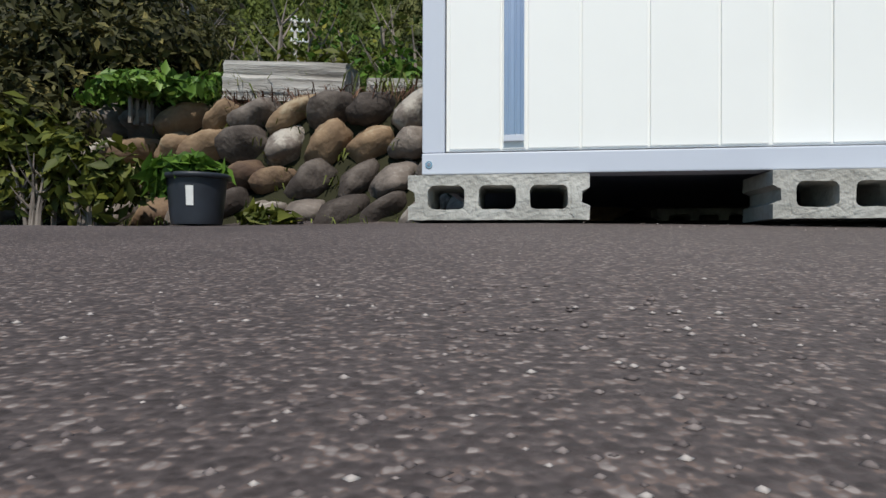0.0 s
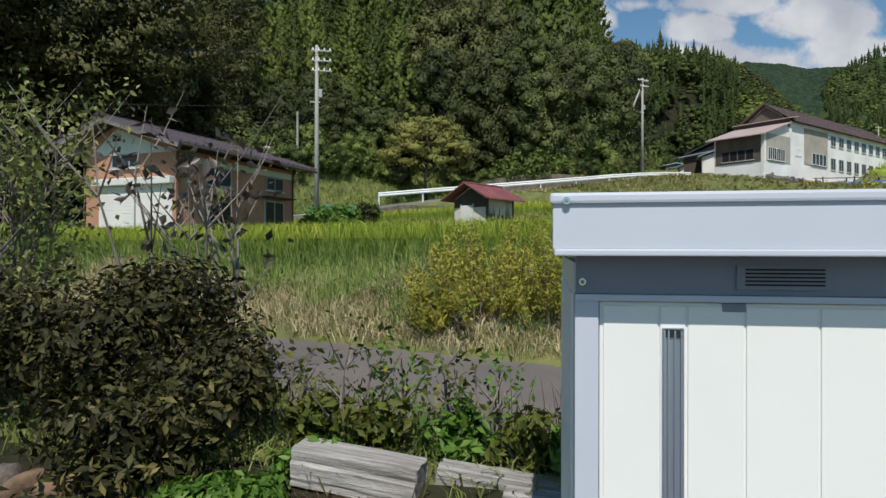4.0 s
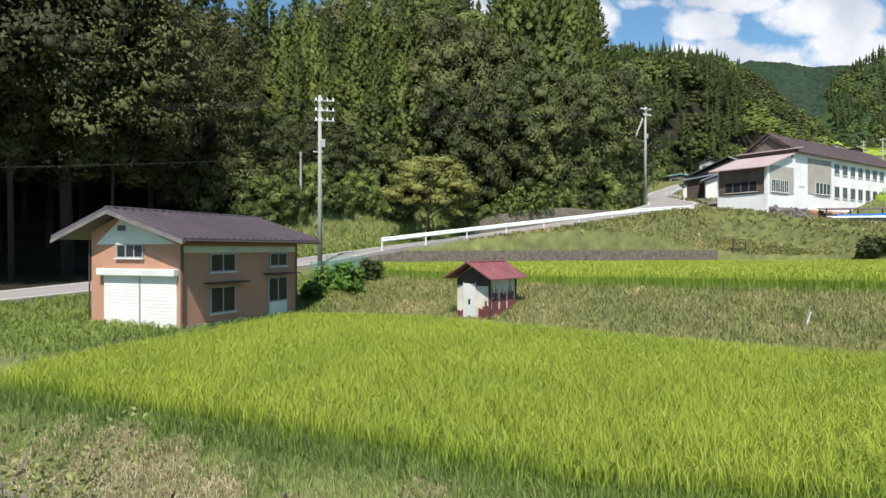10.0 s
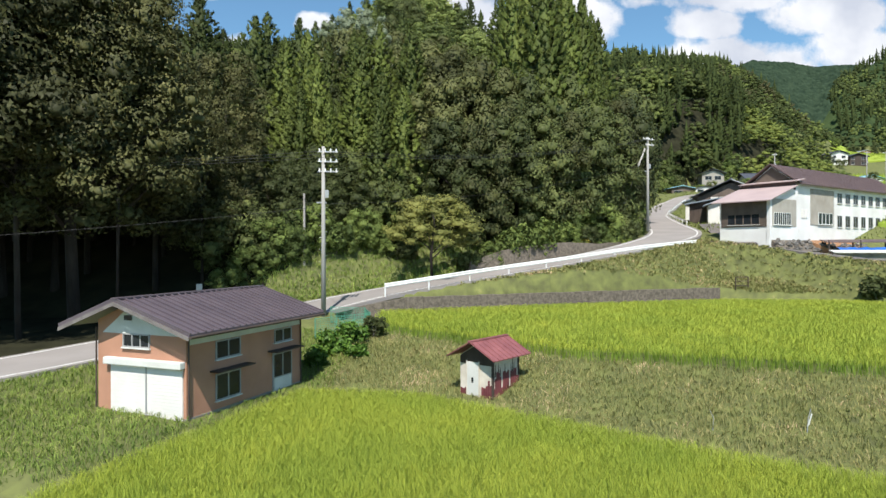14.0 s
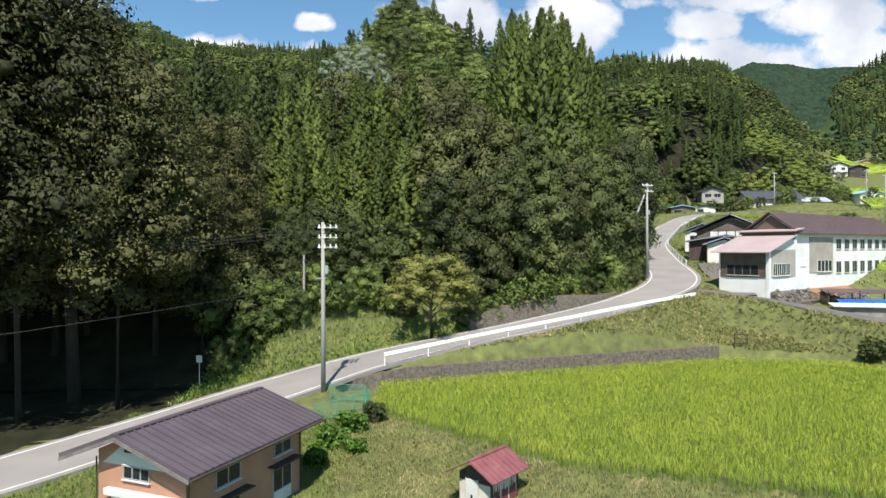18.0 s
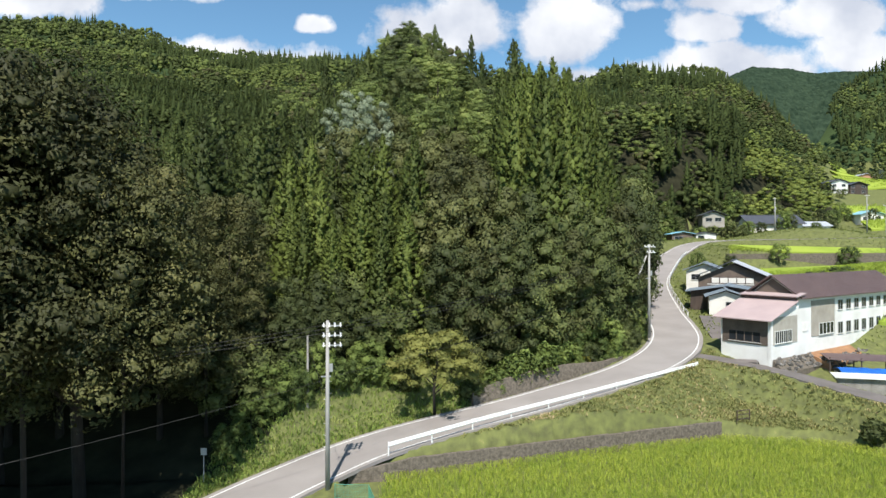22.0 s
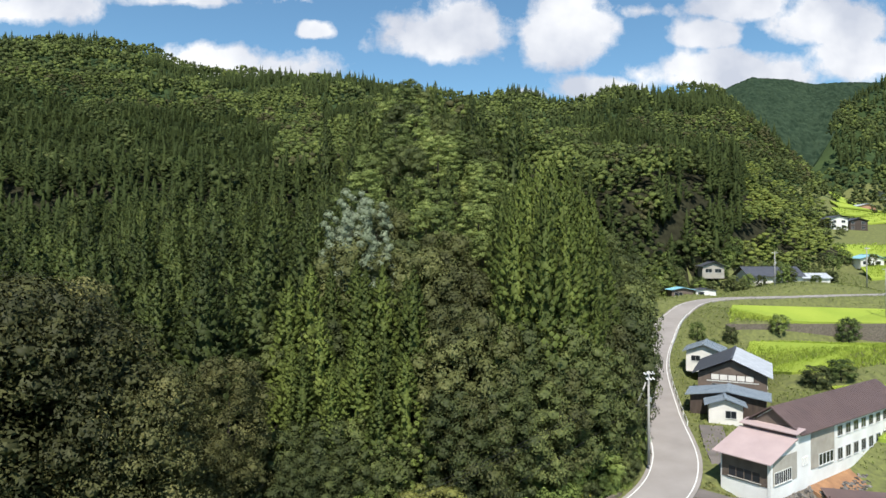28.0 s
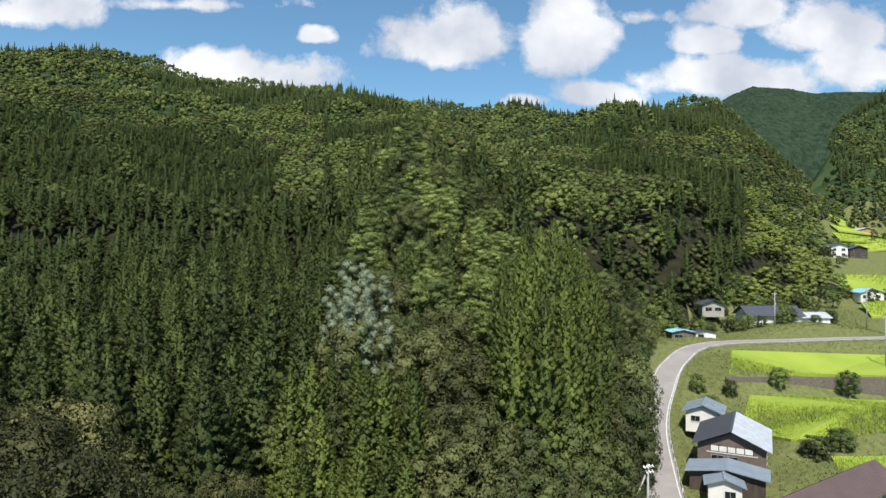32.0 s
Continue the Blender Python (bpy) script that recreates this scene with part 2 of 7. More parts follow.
def land(x, y):
    """Height of the ground at x, y (arrays)."""
    x, y = np.broadcast_arrays(np.asarray(x, float), np.asarray(y, float))
    xs = np.clip(x, -70, 60)
    wf = wall_front(np.clip(xs, -9, 9))
    lf = lane_far(np.clip(xs, -40, 8))
    ys, zs = [np.full(x.shape, -80.0), np.zeros(x.shape), np.full(x.shape, 1.35)], [np.full(x.shape, -1.0), np.full(x.shape, 0.02), ipl(x, [-0.3, 0.1], [0.120, 0.136])]

    def add(yy, zz):
        ys.append(np.maximum(yy, ys[-1] + 0.05)); zs.append(np.broadcast_to(np.asarray(zz, float), x.shape))
    add(wf, 0.198)
    add(wf + 0.42, 0.9)
    add(lf - 2.9, 0.96)
    add(lf, 0.92)
    add(lf + 0.9, 1.25)
    rf = RICE_FRONT(xs)
    add(np.maximum(rf - 0.3, lf + 1.6), 1.95)
    rb = RICE_BACK(xs)
    add(np.maximum(rb, rf + 0.4), 2.05)
    add(ys[-1] + 0.6, ipl(xs, [-16, -9, -4, 8], [2.7, 2.65, 2.5, 2.3]))
    add(np.maximum(ys[-1] + 0.3, ipl(xs, [-30, -20, -7, -4], [29, 35, 36, 0])), ipl(xs, [-30, -18, -7, -3], [3.0, 3.1, 2.95, 2.6]))
    uf = UPPER_FRONT(xs)
    add(uf - 0.5, ipl(xs, [-20, -9, -4], [3.9, 4.0, 3.8]))
    add(uf + 0.3, 4.05)
    ub = UPPER_BACK(xs)
    add(ub, ipl(xs, [-20, -9, 30, 60], [4.3, 4.2, 4.1, 4.6]))
    add(ub + 0.3, ipl(xs, [-12, -8.5, -4, 27, 31, 45, 60], [4.4, 4.6, 5.78, 5.78, 5.2, 5.3, 5.4]))
    rfar = road_far(xs)
    add(np.maximum(rfar - 5.6, ub + 0.5), ipl(xs, [-70, -20, -11, -4, 10, 22, 32, 60], [1.6, 3.9, 4.9, 6.1, 8.1, 9.6, 10.3, 8.0]))
    foot = ipl(xs, [-70, -20, -11, -4, 10, 22, 30, 60], [1.7, 4.0, 5.0, 6.2, 8.3, 10.3, 11.5, 10])
    add(np.maximum(rfar, ys[-1] + 0.2), foot)
    Y, Z = np.array(ys), np.array(zs)
    h = np.array(Z[-1])
    for i in range(len(Y) - 1):
        t = np.clip((y - Y[i]) / (Y[i + 1] - Y[i]), 0, 1)
        h = np.where((y >= Y[i]) & (y < Y[i + 1]), Z[i] * (1 - t) + Z[i + 1] * t, h)
    h = np.where(y < -80, -1.0, h)
    # beyond the road: the wooded hill, the valley to its right, the mountains behind
    beyond = y > Y[-1]
    yy = np.maximum(y, 20)
    u = np.clip(x / yy, -2.5, 2.5)
    d = np.maximum(y - Y[-1], 0)
    valley = ipl(y, [60, 80, 100, 125, 148, 170, 200, 260, 330, 500, 950, 1400], [8, 10.6, 12.6, 15.2, 17.5, 21, 26, 35, 51, 86, 190, 270])
    steps = ipl(y, [60, 80, 84, 109, 111.5, 146.5, 148.5, 178, 183, 200], [8, 9, 15.3, 15.6, 17.6, 17.9, 22.0, 22.4, 25.8, 27])
    side_w = np.clip((x - ipl(y, [60, 100, 125, 148, 170], [52, 50, 56, 60, 66])) / 8, 0, 1) * (y < 200)
    valley = valley * (1 - side_w) + steps * side_w
    xr = ipl(y, EDGE_Y, EDGE_X)
    front = foot + 0.6 * np.minimum(d, 8) + 0.54 * np.maximum(d - 8, 0)
    gentle = foot + 0.45 * np.minimum(d, 20) + 0.2 * np.clip(d - 20, 0, 80) + 0.34 * np.maximum(d - 100, 0)
    left = np.clip((-14 - x) / 16, 0, 1)
    front = front * (1 - left) + gentle * left
    crest = np.maximum(79 - 0.0035 * (x + 6) ** 2, 48)
    zr = np.maximum(skyline(u), 80)
    wide = 48 + (zr - 48) * np.clip((y - 190) / 760, 0, 1)
    far = np.where(y < 205, np.minimum(front, crest), np.maximum(wide, np.minimum(front, crest - 0.42 * (y - 205))))
    side = valley + 0.75 * np.clip(xr - 3 - x, 0, None) ** 1.0
    hill = np.minimum(far, np.maximum(side, valley))
    right = np.minimum(104 + 0.6 * (y - 640), 37 + (461 - ipl(u * 1120 + 784, [1380, 1440, 1500, 1568, 1800], [330, 235, 190, 172, 160])) / 1120 * 950)
    hill = np.where((y > 600) & (x > xr - 3), np.maximum(hill, np.minimum(right, 400)), hill)
    h = np.where(beyond, hill, h)
    h = np.where(y > 950, np.maximum(h - 0.3 * (y - 950), 120), h)
    # hummocks
    big = np.clip((y - 62) / 60, 0, 1)
    h = h + big * (1.6 * np.sin(x * 0.09 + y * 0.05) + 1.3 * np.sin(x * 0.041 - y * 0.083 + 1)) + np.clip((y - 280) / 200, 0, 1) * (9 * np.sin(x * 0.021 + y * 0.006) + 6 * np.sin(x * 0.047 - y * 0.013 + 2))
    # the roads lie in the slopes
    for line, half, sink in ((ROADLINE, 3.2, 0.16), (FARM, 1.7, 0.10)):
        near = (x > line[:, 0].min() - 12) & (x < line[:, 0].max() + 12) & (y > line[:, 1].min() - 12) & (y < line[:, 1].max() + 12) & (y > 3)
        if near.any():
            dd, zl = near_line(line, x[near], y[near])
            w = np.clip((dd - half - 0.5) / (4.0 if half > 2 else 1.5), 0, 1)
            w = w * w * (3 - 2 * w)
            keep = (y[near] < UPPER_BACK(np.clip(x[near], -70, 60)) + 0.35) & (x[near] > -8.5) & (x[near] < 60)
            w = np.where(keep, 1, w)
            h = h.copy()
            h[near] = h[near] * w + (zl - sink) * (1 - w)
    return h


def ground_z(x, y):
    return float(land(np.array([x]), np.array([y]))[0])


# ---- surfaces ----
M = {}
M["soil"] = mat("soil_and_grass", (0.161, 0.177, 0.059), 0.95, (0.089, 0.095, 0.042), 1.2, 25, 0.5, spec=0.1, third=(0.306, 0.231, 0.118))
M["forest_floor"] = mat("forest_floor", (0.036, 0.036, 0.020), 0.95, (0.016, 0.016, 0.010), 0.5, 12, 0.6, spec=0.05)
M["far_wood"] = mat("far_woodland", (0.05, 0.075, 0.028), 0.95, (0.025, 0.042, 0.018), 0.02, 0.35, 0.0, spec=0.05)
M["far_peak"] = mat("far_mountain", (0.040, 0.062, 0.036), 0.95, (0.010, 0.020, 0.012), 0.05, 0.30, 0.0, spec=0.03)
M["road"] = mat("old_asphalt", (0.300, 0.275, 0.258), 0.9, (0.235, 0.214, 0.200), 0.25, 30, 0.1, spec=0.2)
M["lane"] = mat("lane_asphalt", (0.17, 0.15, 0.14), 0.9, (0.12, 0.108, 0.10), 0.6, 60, 0.2, spec=0.2)
M["line"] = mat("road_paint", (0.75, 0.75, 0.73), 0.7, (0.5, 0.5, 0.48), 3, 40, 0.1)
M["concrete"] = mat("weathered_concrete", (0.30, 0.285, 0.26), 0.9, (0.16, 0.15, 0.135), 0.8, 14, 0.3, spec=0.2)
M["wall_stone"] = mat("mossy_retaining_wall", (0.200, 0.168, 0.138), 0.95, (0.085, 0.074, 0.058), 4.0, 14, 1.0, spec=0.15, third=(0.29, 0.255, 0.215))
M["bark"] = mat("bark", (0.042, 0.034, 0.028), 0.95, (0.018, 0.014, 0.012), 3, 20, 0.6, stretch=(1, 1, 0.2))
LEAF = dict(rough=0.65, scale=0.5, fine=5, bump=0, spec=0.2, island=0.15, objvar=0.46)
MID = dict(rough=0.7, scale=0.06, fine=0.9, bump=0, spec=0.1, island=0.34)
M["sugi"] = mat("bright_cedar_foliage", (0.1534, 0.1959, 0.0425), dark=(0.0661, 0.0897, 0.0212), third=(0.2183, 0.2620, 0.0590), leaf=0.34, **LEAF)
M["cedar"] = mat("cedar_foliage", (0.0946, 0.1254, 0.0330), dark=(0.0440, 0.0605, 0.0176), third=(0.1364, 0.1650, 0.0462), leaf=0.34, **LEAF)
M["broad"] = mat("broadleaf_foliage", (0.106, 0.127, 0.040), dark=(0.041, 0.052, 0.018), third=(0.166, 0.186, 0.060), leaf=0.18, **LEAF)
M["deep"] = mat("deep_shade_foliage", (0.0887, 0.0903, 0.0306), dark=(0.0302, 0.0332, 0.0119), third=(0.1597, 0.1516, 0.0544), leaf=0.1, **LEAF)
M["olive"] = mat("olive_foliage", (0.120, 0.130, 0.044), dark=(0.052, 0.057, 0.021), third=(0.176, 0.178, 0.066), leaf=0.2, **LEAF)
M["pine"] = mat("light_pine_foliage", (0.178, 0.224, 0.060), dark=(0.070, 0.092, 0.027), third=(0.265, 0.300, 0.092), leaf=0.2, **LEAF)
M["silver"] = mat("silver_vine_foliage", (0.27, 0.31, 0.21), dark=(0.11, 0.14, 0.075), third=(0.50, 0.53, 0.45), leaf=0.1, **{**LEAF, "objvar": 0.1})
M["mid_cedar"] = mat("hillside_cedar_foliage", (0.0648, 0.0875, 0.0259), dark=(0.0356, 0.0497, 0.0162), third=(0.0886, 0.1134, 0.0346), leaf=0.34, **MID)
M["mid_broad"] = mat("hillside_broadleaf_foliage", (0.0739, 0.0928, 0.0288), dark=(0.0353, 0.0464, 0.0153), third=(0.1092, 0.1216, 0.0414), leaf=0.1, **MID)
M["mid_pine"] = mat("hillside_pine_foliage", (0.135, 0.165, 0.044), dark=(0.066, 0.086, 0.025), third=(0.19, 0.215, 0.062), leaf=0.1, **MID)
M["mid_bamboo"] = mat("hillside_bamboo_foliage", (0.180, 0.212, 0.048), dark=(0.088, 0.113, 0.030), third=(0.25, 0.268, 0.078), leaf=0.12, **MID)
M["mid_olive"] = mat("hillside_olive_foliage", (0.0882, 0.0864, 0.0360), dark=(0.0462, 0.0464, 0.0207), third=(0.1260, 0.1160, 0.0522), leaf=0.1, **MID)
M["rice"] = mat("ripening_rice", (0.400, 0.445, 0.062), 0.7, (0.285, 0.362, 0.052), 0.25, 5, 0, spec=0.15, island=0.14, leaf=0.25, third=(0.530, 0.530, 0.075))
M["rice_leaf"] = mat("rice_blades", (0.245, 0.335, 0.050), 0.7, (0.165, 0.255, 0.038), 0.25, 5, 0, spec=0.15, island=0.15, leaf=0.32, third=(0.32, 0.39, 0.058))
M["fallow"] = mat("fallow_grass", (0.345, 0.313, 0.126), 0.85, (0.147, 0.168, 0.054), 0.3, 4, 0, spec=0.15, island=0.5, leaf=0.2, third=(0.621, 0.451, 0.288))
M["grass"] = mat("green_grass", (0.215, 0.248, 0.070), 0.8, (0.105, 0.134, 0.038), 0.4, 6, 0, spec=0.15, island=0.5, leaf=0.22, third=(0.331, 0.341, 0.115))
M["verge"] = mat("lush_verge_grass", (0.245, 0.315, 0.068), 0.8, (0.125, 0.185, 0.040), 0.4, 6, 0, spec=0.15, island=0.5, leaf=0.25, third=(0.37, 0.385, 0.13))
M["straw"] = mat("dry_grass", (0.53, 0.445, 0.275), 0.9, (0.28, 0.245, 0.135), 0.8, 8, 0, spec=0.1, island=0.5, leaf=0.15, third=(0.625, 0.537, 0.338))


def fast(name, verts, tris, material, normals=None):
    """A triangle mesh straight from arrays, with soft foliage normals where given."""
    me = bpy.data.meshes.new(name)
    verts, tris = np.asarray(verts, np.float32), np.asarray(tris, np.int32)
    me.vertices.add(len(verts)); me.vertices.foreach_set("co", verts.ravel())
    me.loops.add(tris.size); me.loops.foreach_set("vertex_index", tris.ravel())
    me.polygons.add(len(tris))
    me.polygons.foreach_set("loop_start", np.arange(0, tris.size, 3, dtype=np.int32))
    me.update(calc_edges=True)
    me.materials.append(material)
    if normals is not None:
        me.shade_smooth()
        me.normals_split_custom_set_from_vertices(np.asarray(normals, np.float32).tolist())
    return me


def cards(rng, c, nrm, w, l, bend=0.25):
    """Small bent leaf sprays (two triangles each) at centres c, facing about nrm."""
    n = len(c)
    nrm = nrm + rng.normal(0, 0.45, (n, 3))
    nrm /= np.linalg.norm(nrm, axis=1, keepdims=True) + 1e-9
    a = np.cross(nrm, rng.normal(0, 1, (n, 3)))
    a /= np.linalg.norm(a, axis=1, keepdims=True) + 1e-9
    b = np.cross(nrm, a)
    w, l = np.reshape(w, (-1, 1)), np.reshape(l, (-1, 1))
    v = np.stack([c - a * l, c + b * w + nrm * w * bend, c + a * l - nrm * l * bend, c - b * w + nrm * w * bend], 1).reshape(-1, 3)
    i = np.arange(n)[:, None] * 4
    return v, np.concatenate([i + [0, 1, 2], i + [0, 2, 3]], 1).reshape(-1, 3)


def leaves3(rng, c, nrm, s):
    """One pointed leaf spray (a triangle) at each centre."""
    n = len(c)
    nrm = nrm + rng.normal(0, 0.26, (n, 3))
    nrm /= np.linalg.norm(nrm, axis=1, keepdims=True) + 1e-9
    a = np.cross(nrm, rng.normal(0, 1, (n, 3)))
    a /= np.linalg.norm(a, axis=1, keepdims=True) + 1e-9
    b = np.cross(nrm, a)
    s = np.reshape(s, (-1, 1))
    v = np.stack([c - a * s * 0.6 - b * s * 0.5, c + a * s, c + b * s * 0.62 - a * s * 0.35], 1).reshape(-1, 3)
    return v, np.arange(3 * n).reshape(-1, 3)


def weld(*parts_):
    V, F, Q, b = [], [], [], 0
    for v, f, q in parts_:
        V.append(v); F.append(f + b); Q.append(q); b += len(v)
    return np.concatenate(V), np.concatenate(F), np.concatenate(Q)


def unit(q):
    return q / (np.linalg.norm(q, axis=-1, keepdims=True) + 1e-9)


def ico(level):
    bm = bmesh.new()
    bmesh.ops.create_icosphere(bm, subdivisions=level, radius=1)
    v, f = np.array([q.co[:] for q in bm.verts]), np.array([[k.index for k in q.verts] for q in bm.faces])
    bm.free()
    return v, f


ICO = {k: ico(k) for k in (1, 2)}
ICO[0] = np.array([[1, 0, 0], [-1, 0, 0], [0, 1, 0], [0, -1, 0], [0, 0, 1], [0, 0, -1]], float), np.array([[0, 2, 4], [2, 1, 4], [1, 3, 4], [3, 0, 4], [2, 0, 5], [1, 2, 5], [3, 1, 5], [0, 3, 5]])


def lumps(rng, c, rad, level=1, rough=0.22):
    """Uneven rounded masses at centres c, rad holding three half-widths each."""
    v, f = ICO[level]
    n, k = len(c), len(v)
    w = c[:, None] + v[None] * rad[:, None] * rng.uniform(1 - rough, 1 + rough, (n, k, 1))
    i = (np.arange(n)[:, None, None] * k + f[None]).reshape(-1, 3)
    return w.reshape(-1, 3), i, np.broadcast_to(unit(v + [0, 0, 0.4])[None], (n, k, 3)).reshape(-1, 3)


def leaf_sprays(rng, c, d, s, up=0.4):
    """Leaf sprays at c facing about d, shaded as the mass that they belong to."""
    v, f = leaves3(rng, c, d, s)
    q = unit(unit(d) + rng.normal(0, 0.2, d.shape) + [0, 0, up])
    return v, f, np.repeat(q, 3, 0)


def conifer(seed, h=20.0, r=4.0, boughs=170, per=26, base=0.05, size=0.26, power=0.7, clump=1.0):
    """A pointed crown of separate foxtail boughs, their tips turned up, round a dark heart."""
    rng = np.random.default_rng(seed)
    t = base + (1 - base) * (1 - (1 - (np.arange(boughs) + rng.random(boughs)) / boughs) ** 0.92)
    a = np.arange(boughs) * 2.4 + rng.normal(0, 0.35, boughs)
    lop = 1 + 0.16 * np.sin(a + seed) + 0.1 * np.sin(2 * a + 7 * t + seed)
    prof = np.where(t < 0.22, 0.72 + 1.27 * t, 1.0) * (1 - t) ** power * lop
    ln = (0.36 + 0.86 * (1 - t) ** 0.8) * rng.uniform(0.75, 1.3, boughs) * clump * (r / 4.6)
    th = ln * rng.uniform(0.62, 0.85, boughs)
    deep_in = np.where(rng.random(boughs) < 0.24, rng.uniform(0.25, 0.7, boughs), rng.uniform(0.74, 1.1, boughs))
    L = np.maximum(r * prof * deep_in - 0.35 * ln, 0.0)
    tilt = rng.uniform(-0.1, 0.7, boughs) + 1.2 * t ** 3
    ax = unit(np.stack([np.cos(a), np.sin(a), tilt], 1))
    up = unit(np.array([0, 0, 1.0]) - ax * ax[:, 2:3])
    sd = np.cross(up, ax)
    c = np.stack([L * np.cos(a), L * np.sin(a), h * (0.02 + 0.95 * t) - 0.16 * L], 1)
    v0, f0 = ICO[0]
    k = len(v0)
    v = c[:, None] + (v0[None, :, :1] * ln[:, None, None] * ax[:, None] + v0[None, :, 1:2] * th[:, None, None] * sd[:, None] + v0[None, :, 2:] * th[:, None, None] * 0.8 * up[:, None]) * 0.72
    q = unit(v0[None, :, :1] * 0.6 * ax[:, None] + v0[None, :, 1:2] * sd[:, None] + v0[None, :, 2:] * up[:, None] + [0, 0, 0.25])
    face = np.stack([np.cos(a), np.sin(a), 0 * a + 0.5], 1)[:, None]
    q = unit(0.55 * q + 0.9 * face)
    mass = v.reshape(-1, 3), (np.arange(boughs)[:, None, None] * k + f0[None]).reshape(-1, 3), q.reshape(-1, 3)
    e = unit(rng.normal(0, 1, (boughs, per, 3)) + [0.35, 0, 0.15])
    d = e[..., :1] * 0.6 * ax[:, None] + e[..., 1:2] * sd[:, None] + e[..., 2:] * up[:, None]
    p = c[:, None] + (e[..., :1] * (ln[:, None, None] * ax[:, None]) + e[..., 1:2] * (th[:, None, None] * sd[:, None]) + e[..., 2:] * (th[:, None, None] * 0.8 * up[:, None])) * rng.uniform(0.62, 0.95, (boughs, per, 1))
    s_ = (size * (0.55 + 0.6 * (1 - t)))[:, None, None] * rng.uniform(0.6, 1.3, (boughs, per, 1))
    way = unit(ax[:, None] * 0.5 + d * 0.9 + rng.normal(0, 0.4, d.shape))
    w = unit(np.cross(way, d + rng.normal(0, 0.5, d.shape)))
    tri = np.stack([p + w * s_ * 0.55 - way * s_ * 0.5, p + way * s_ * 1.5, p - w * s_ * 0.55 - way * s_ * 0.5], 2).reshape(-1, 3)
    leaf = tri, np.arange(len(tri)).reshape(-1, 3), np.repeat(unit(0.55 * d + 0.9 * face + rng.normal(0, 0.22, d.shape)).reshape(-1, 3), 3, 0)
    n = max(3, boughs // 14)
    tt = np.linspace(base + 0.04, 0.86, n)
    sw = r * 0.3 * np.where(tt < 0.22, 0.72 + 1.27 * tt, 1.0) * (1 - tt) ** power + 0.04
    core = lumps(rng, np.stack([0 * tt, 0 * tt, h * tt], 1), np.stack([sw, sw, 0 * sw + h * 1.1 / n], 1), 1, 0.1)
    return weld(leaf, mass, core)


def broadleaf(seed, h=14.0, r=5.0, lobes=58, per=180, size=0.2, low=0.10, flat=1.0, level=1, lobe=1.0, core=0.55):
    """A domed crown of many leafy masses with gaps between them."""
    rng = np.random.default_rng(seed)
    k = np.arange(lobes)
    a, e = k * 2.4 + rng.normal(0, 0.4, lobes), (k + rng.random(lobes)) / lobes
    zz = low + (0.93 - low) * e
    dome = np.sqrt(np.maximum(0.02, 1 - (np.maximum(0, (zz - 0.42) / 0.58)) ** 2)) * (0.7 + 0.3 * np.minimum(1, zz / 0.35))
    rr = r * dome * rng.uniform(0.6, 1.0, lobes) * 0.84
    c = np.stack([rr * np.cos(a), rr * np.sin(a), h * zz], 1)
    lr = r * rng.uniform(0.17, 0.33, lobes) * lobe
    rad = lr[:, None] * [1.08, 1.08, 0.9 * flat]
    d = unit(rng.normal(0, 1, (lobes, per, 3)) + 0.35 * unit(c * [1, 1, 0.6] + [0, 0, 1])[:, None])
    p = c[:, None] + d * rad[:, None] * rng.uniform(0.84, 1.13, (lobes, per, 1))
    s = size * rng.uniform(0.6, 1.25, (lobes, per))
    return weld(leaf_sprays(rng, p.reshape(-1, 3), d.reshape(-1, 3), s.ravel()), lumps(rng, c, rad * core, level, 0.34))


def trunk_mesh(seed, h, r, limbs=0, lean=0.2):
    rng = random.Random(seed)
    bm = tube([(0, 0, -0.6), (rng.uniform(-lean, lean), rng.uniform(-lean, lean), h * 0.35), (rng.uniform(-lean, lean), rng.uniform(-lean, lean), h * 0.7), (0, 0, h * 0.96)], [r * 1.25, r, r * 0.6, r * 0.12], 7)
    for k in range(limbs):
        a, z0 = rng.uniform(0, 6.28), h * rng.uniform(0.25, 0.6)
        ll = h * rng.uniform(0.2, 0.32)
        join(bm, tube([(0, 0, z0), (ll * 0.5 * math.cos(a), ll * 0.5 * math.sin(a), z0 + ll * 0.45), (ll * math.cos(a), ll * math.sin(a), z0 + ll * 0.8)], [r * 0.5, r * 0.3, r * 0.1], 5))
    return from_bm("trunk", bm, M["bark"], True)


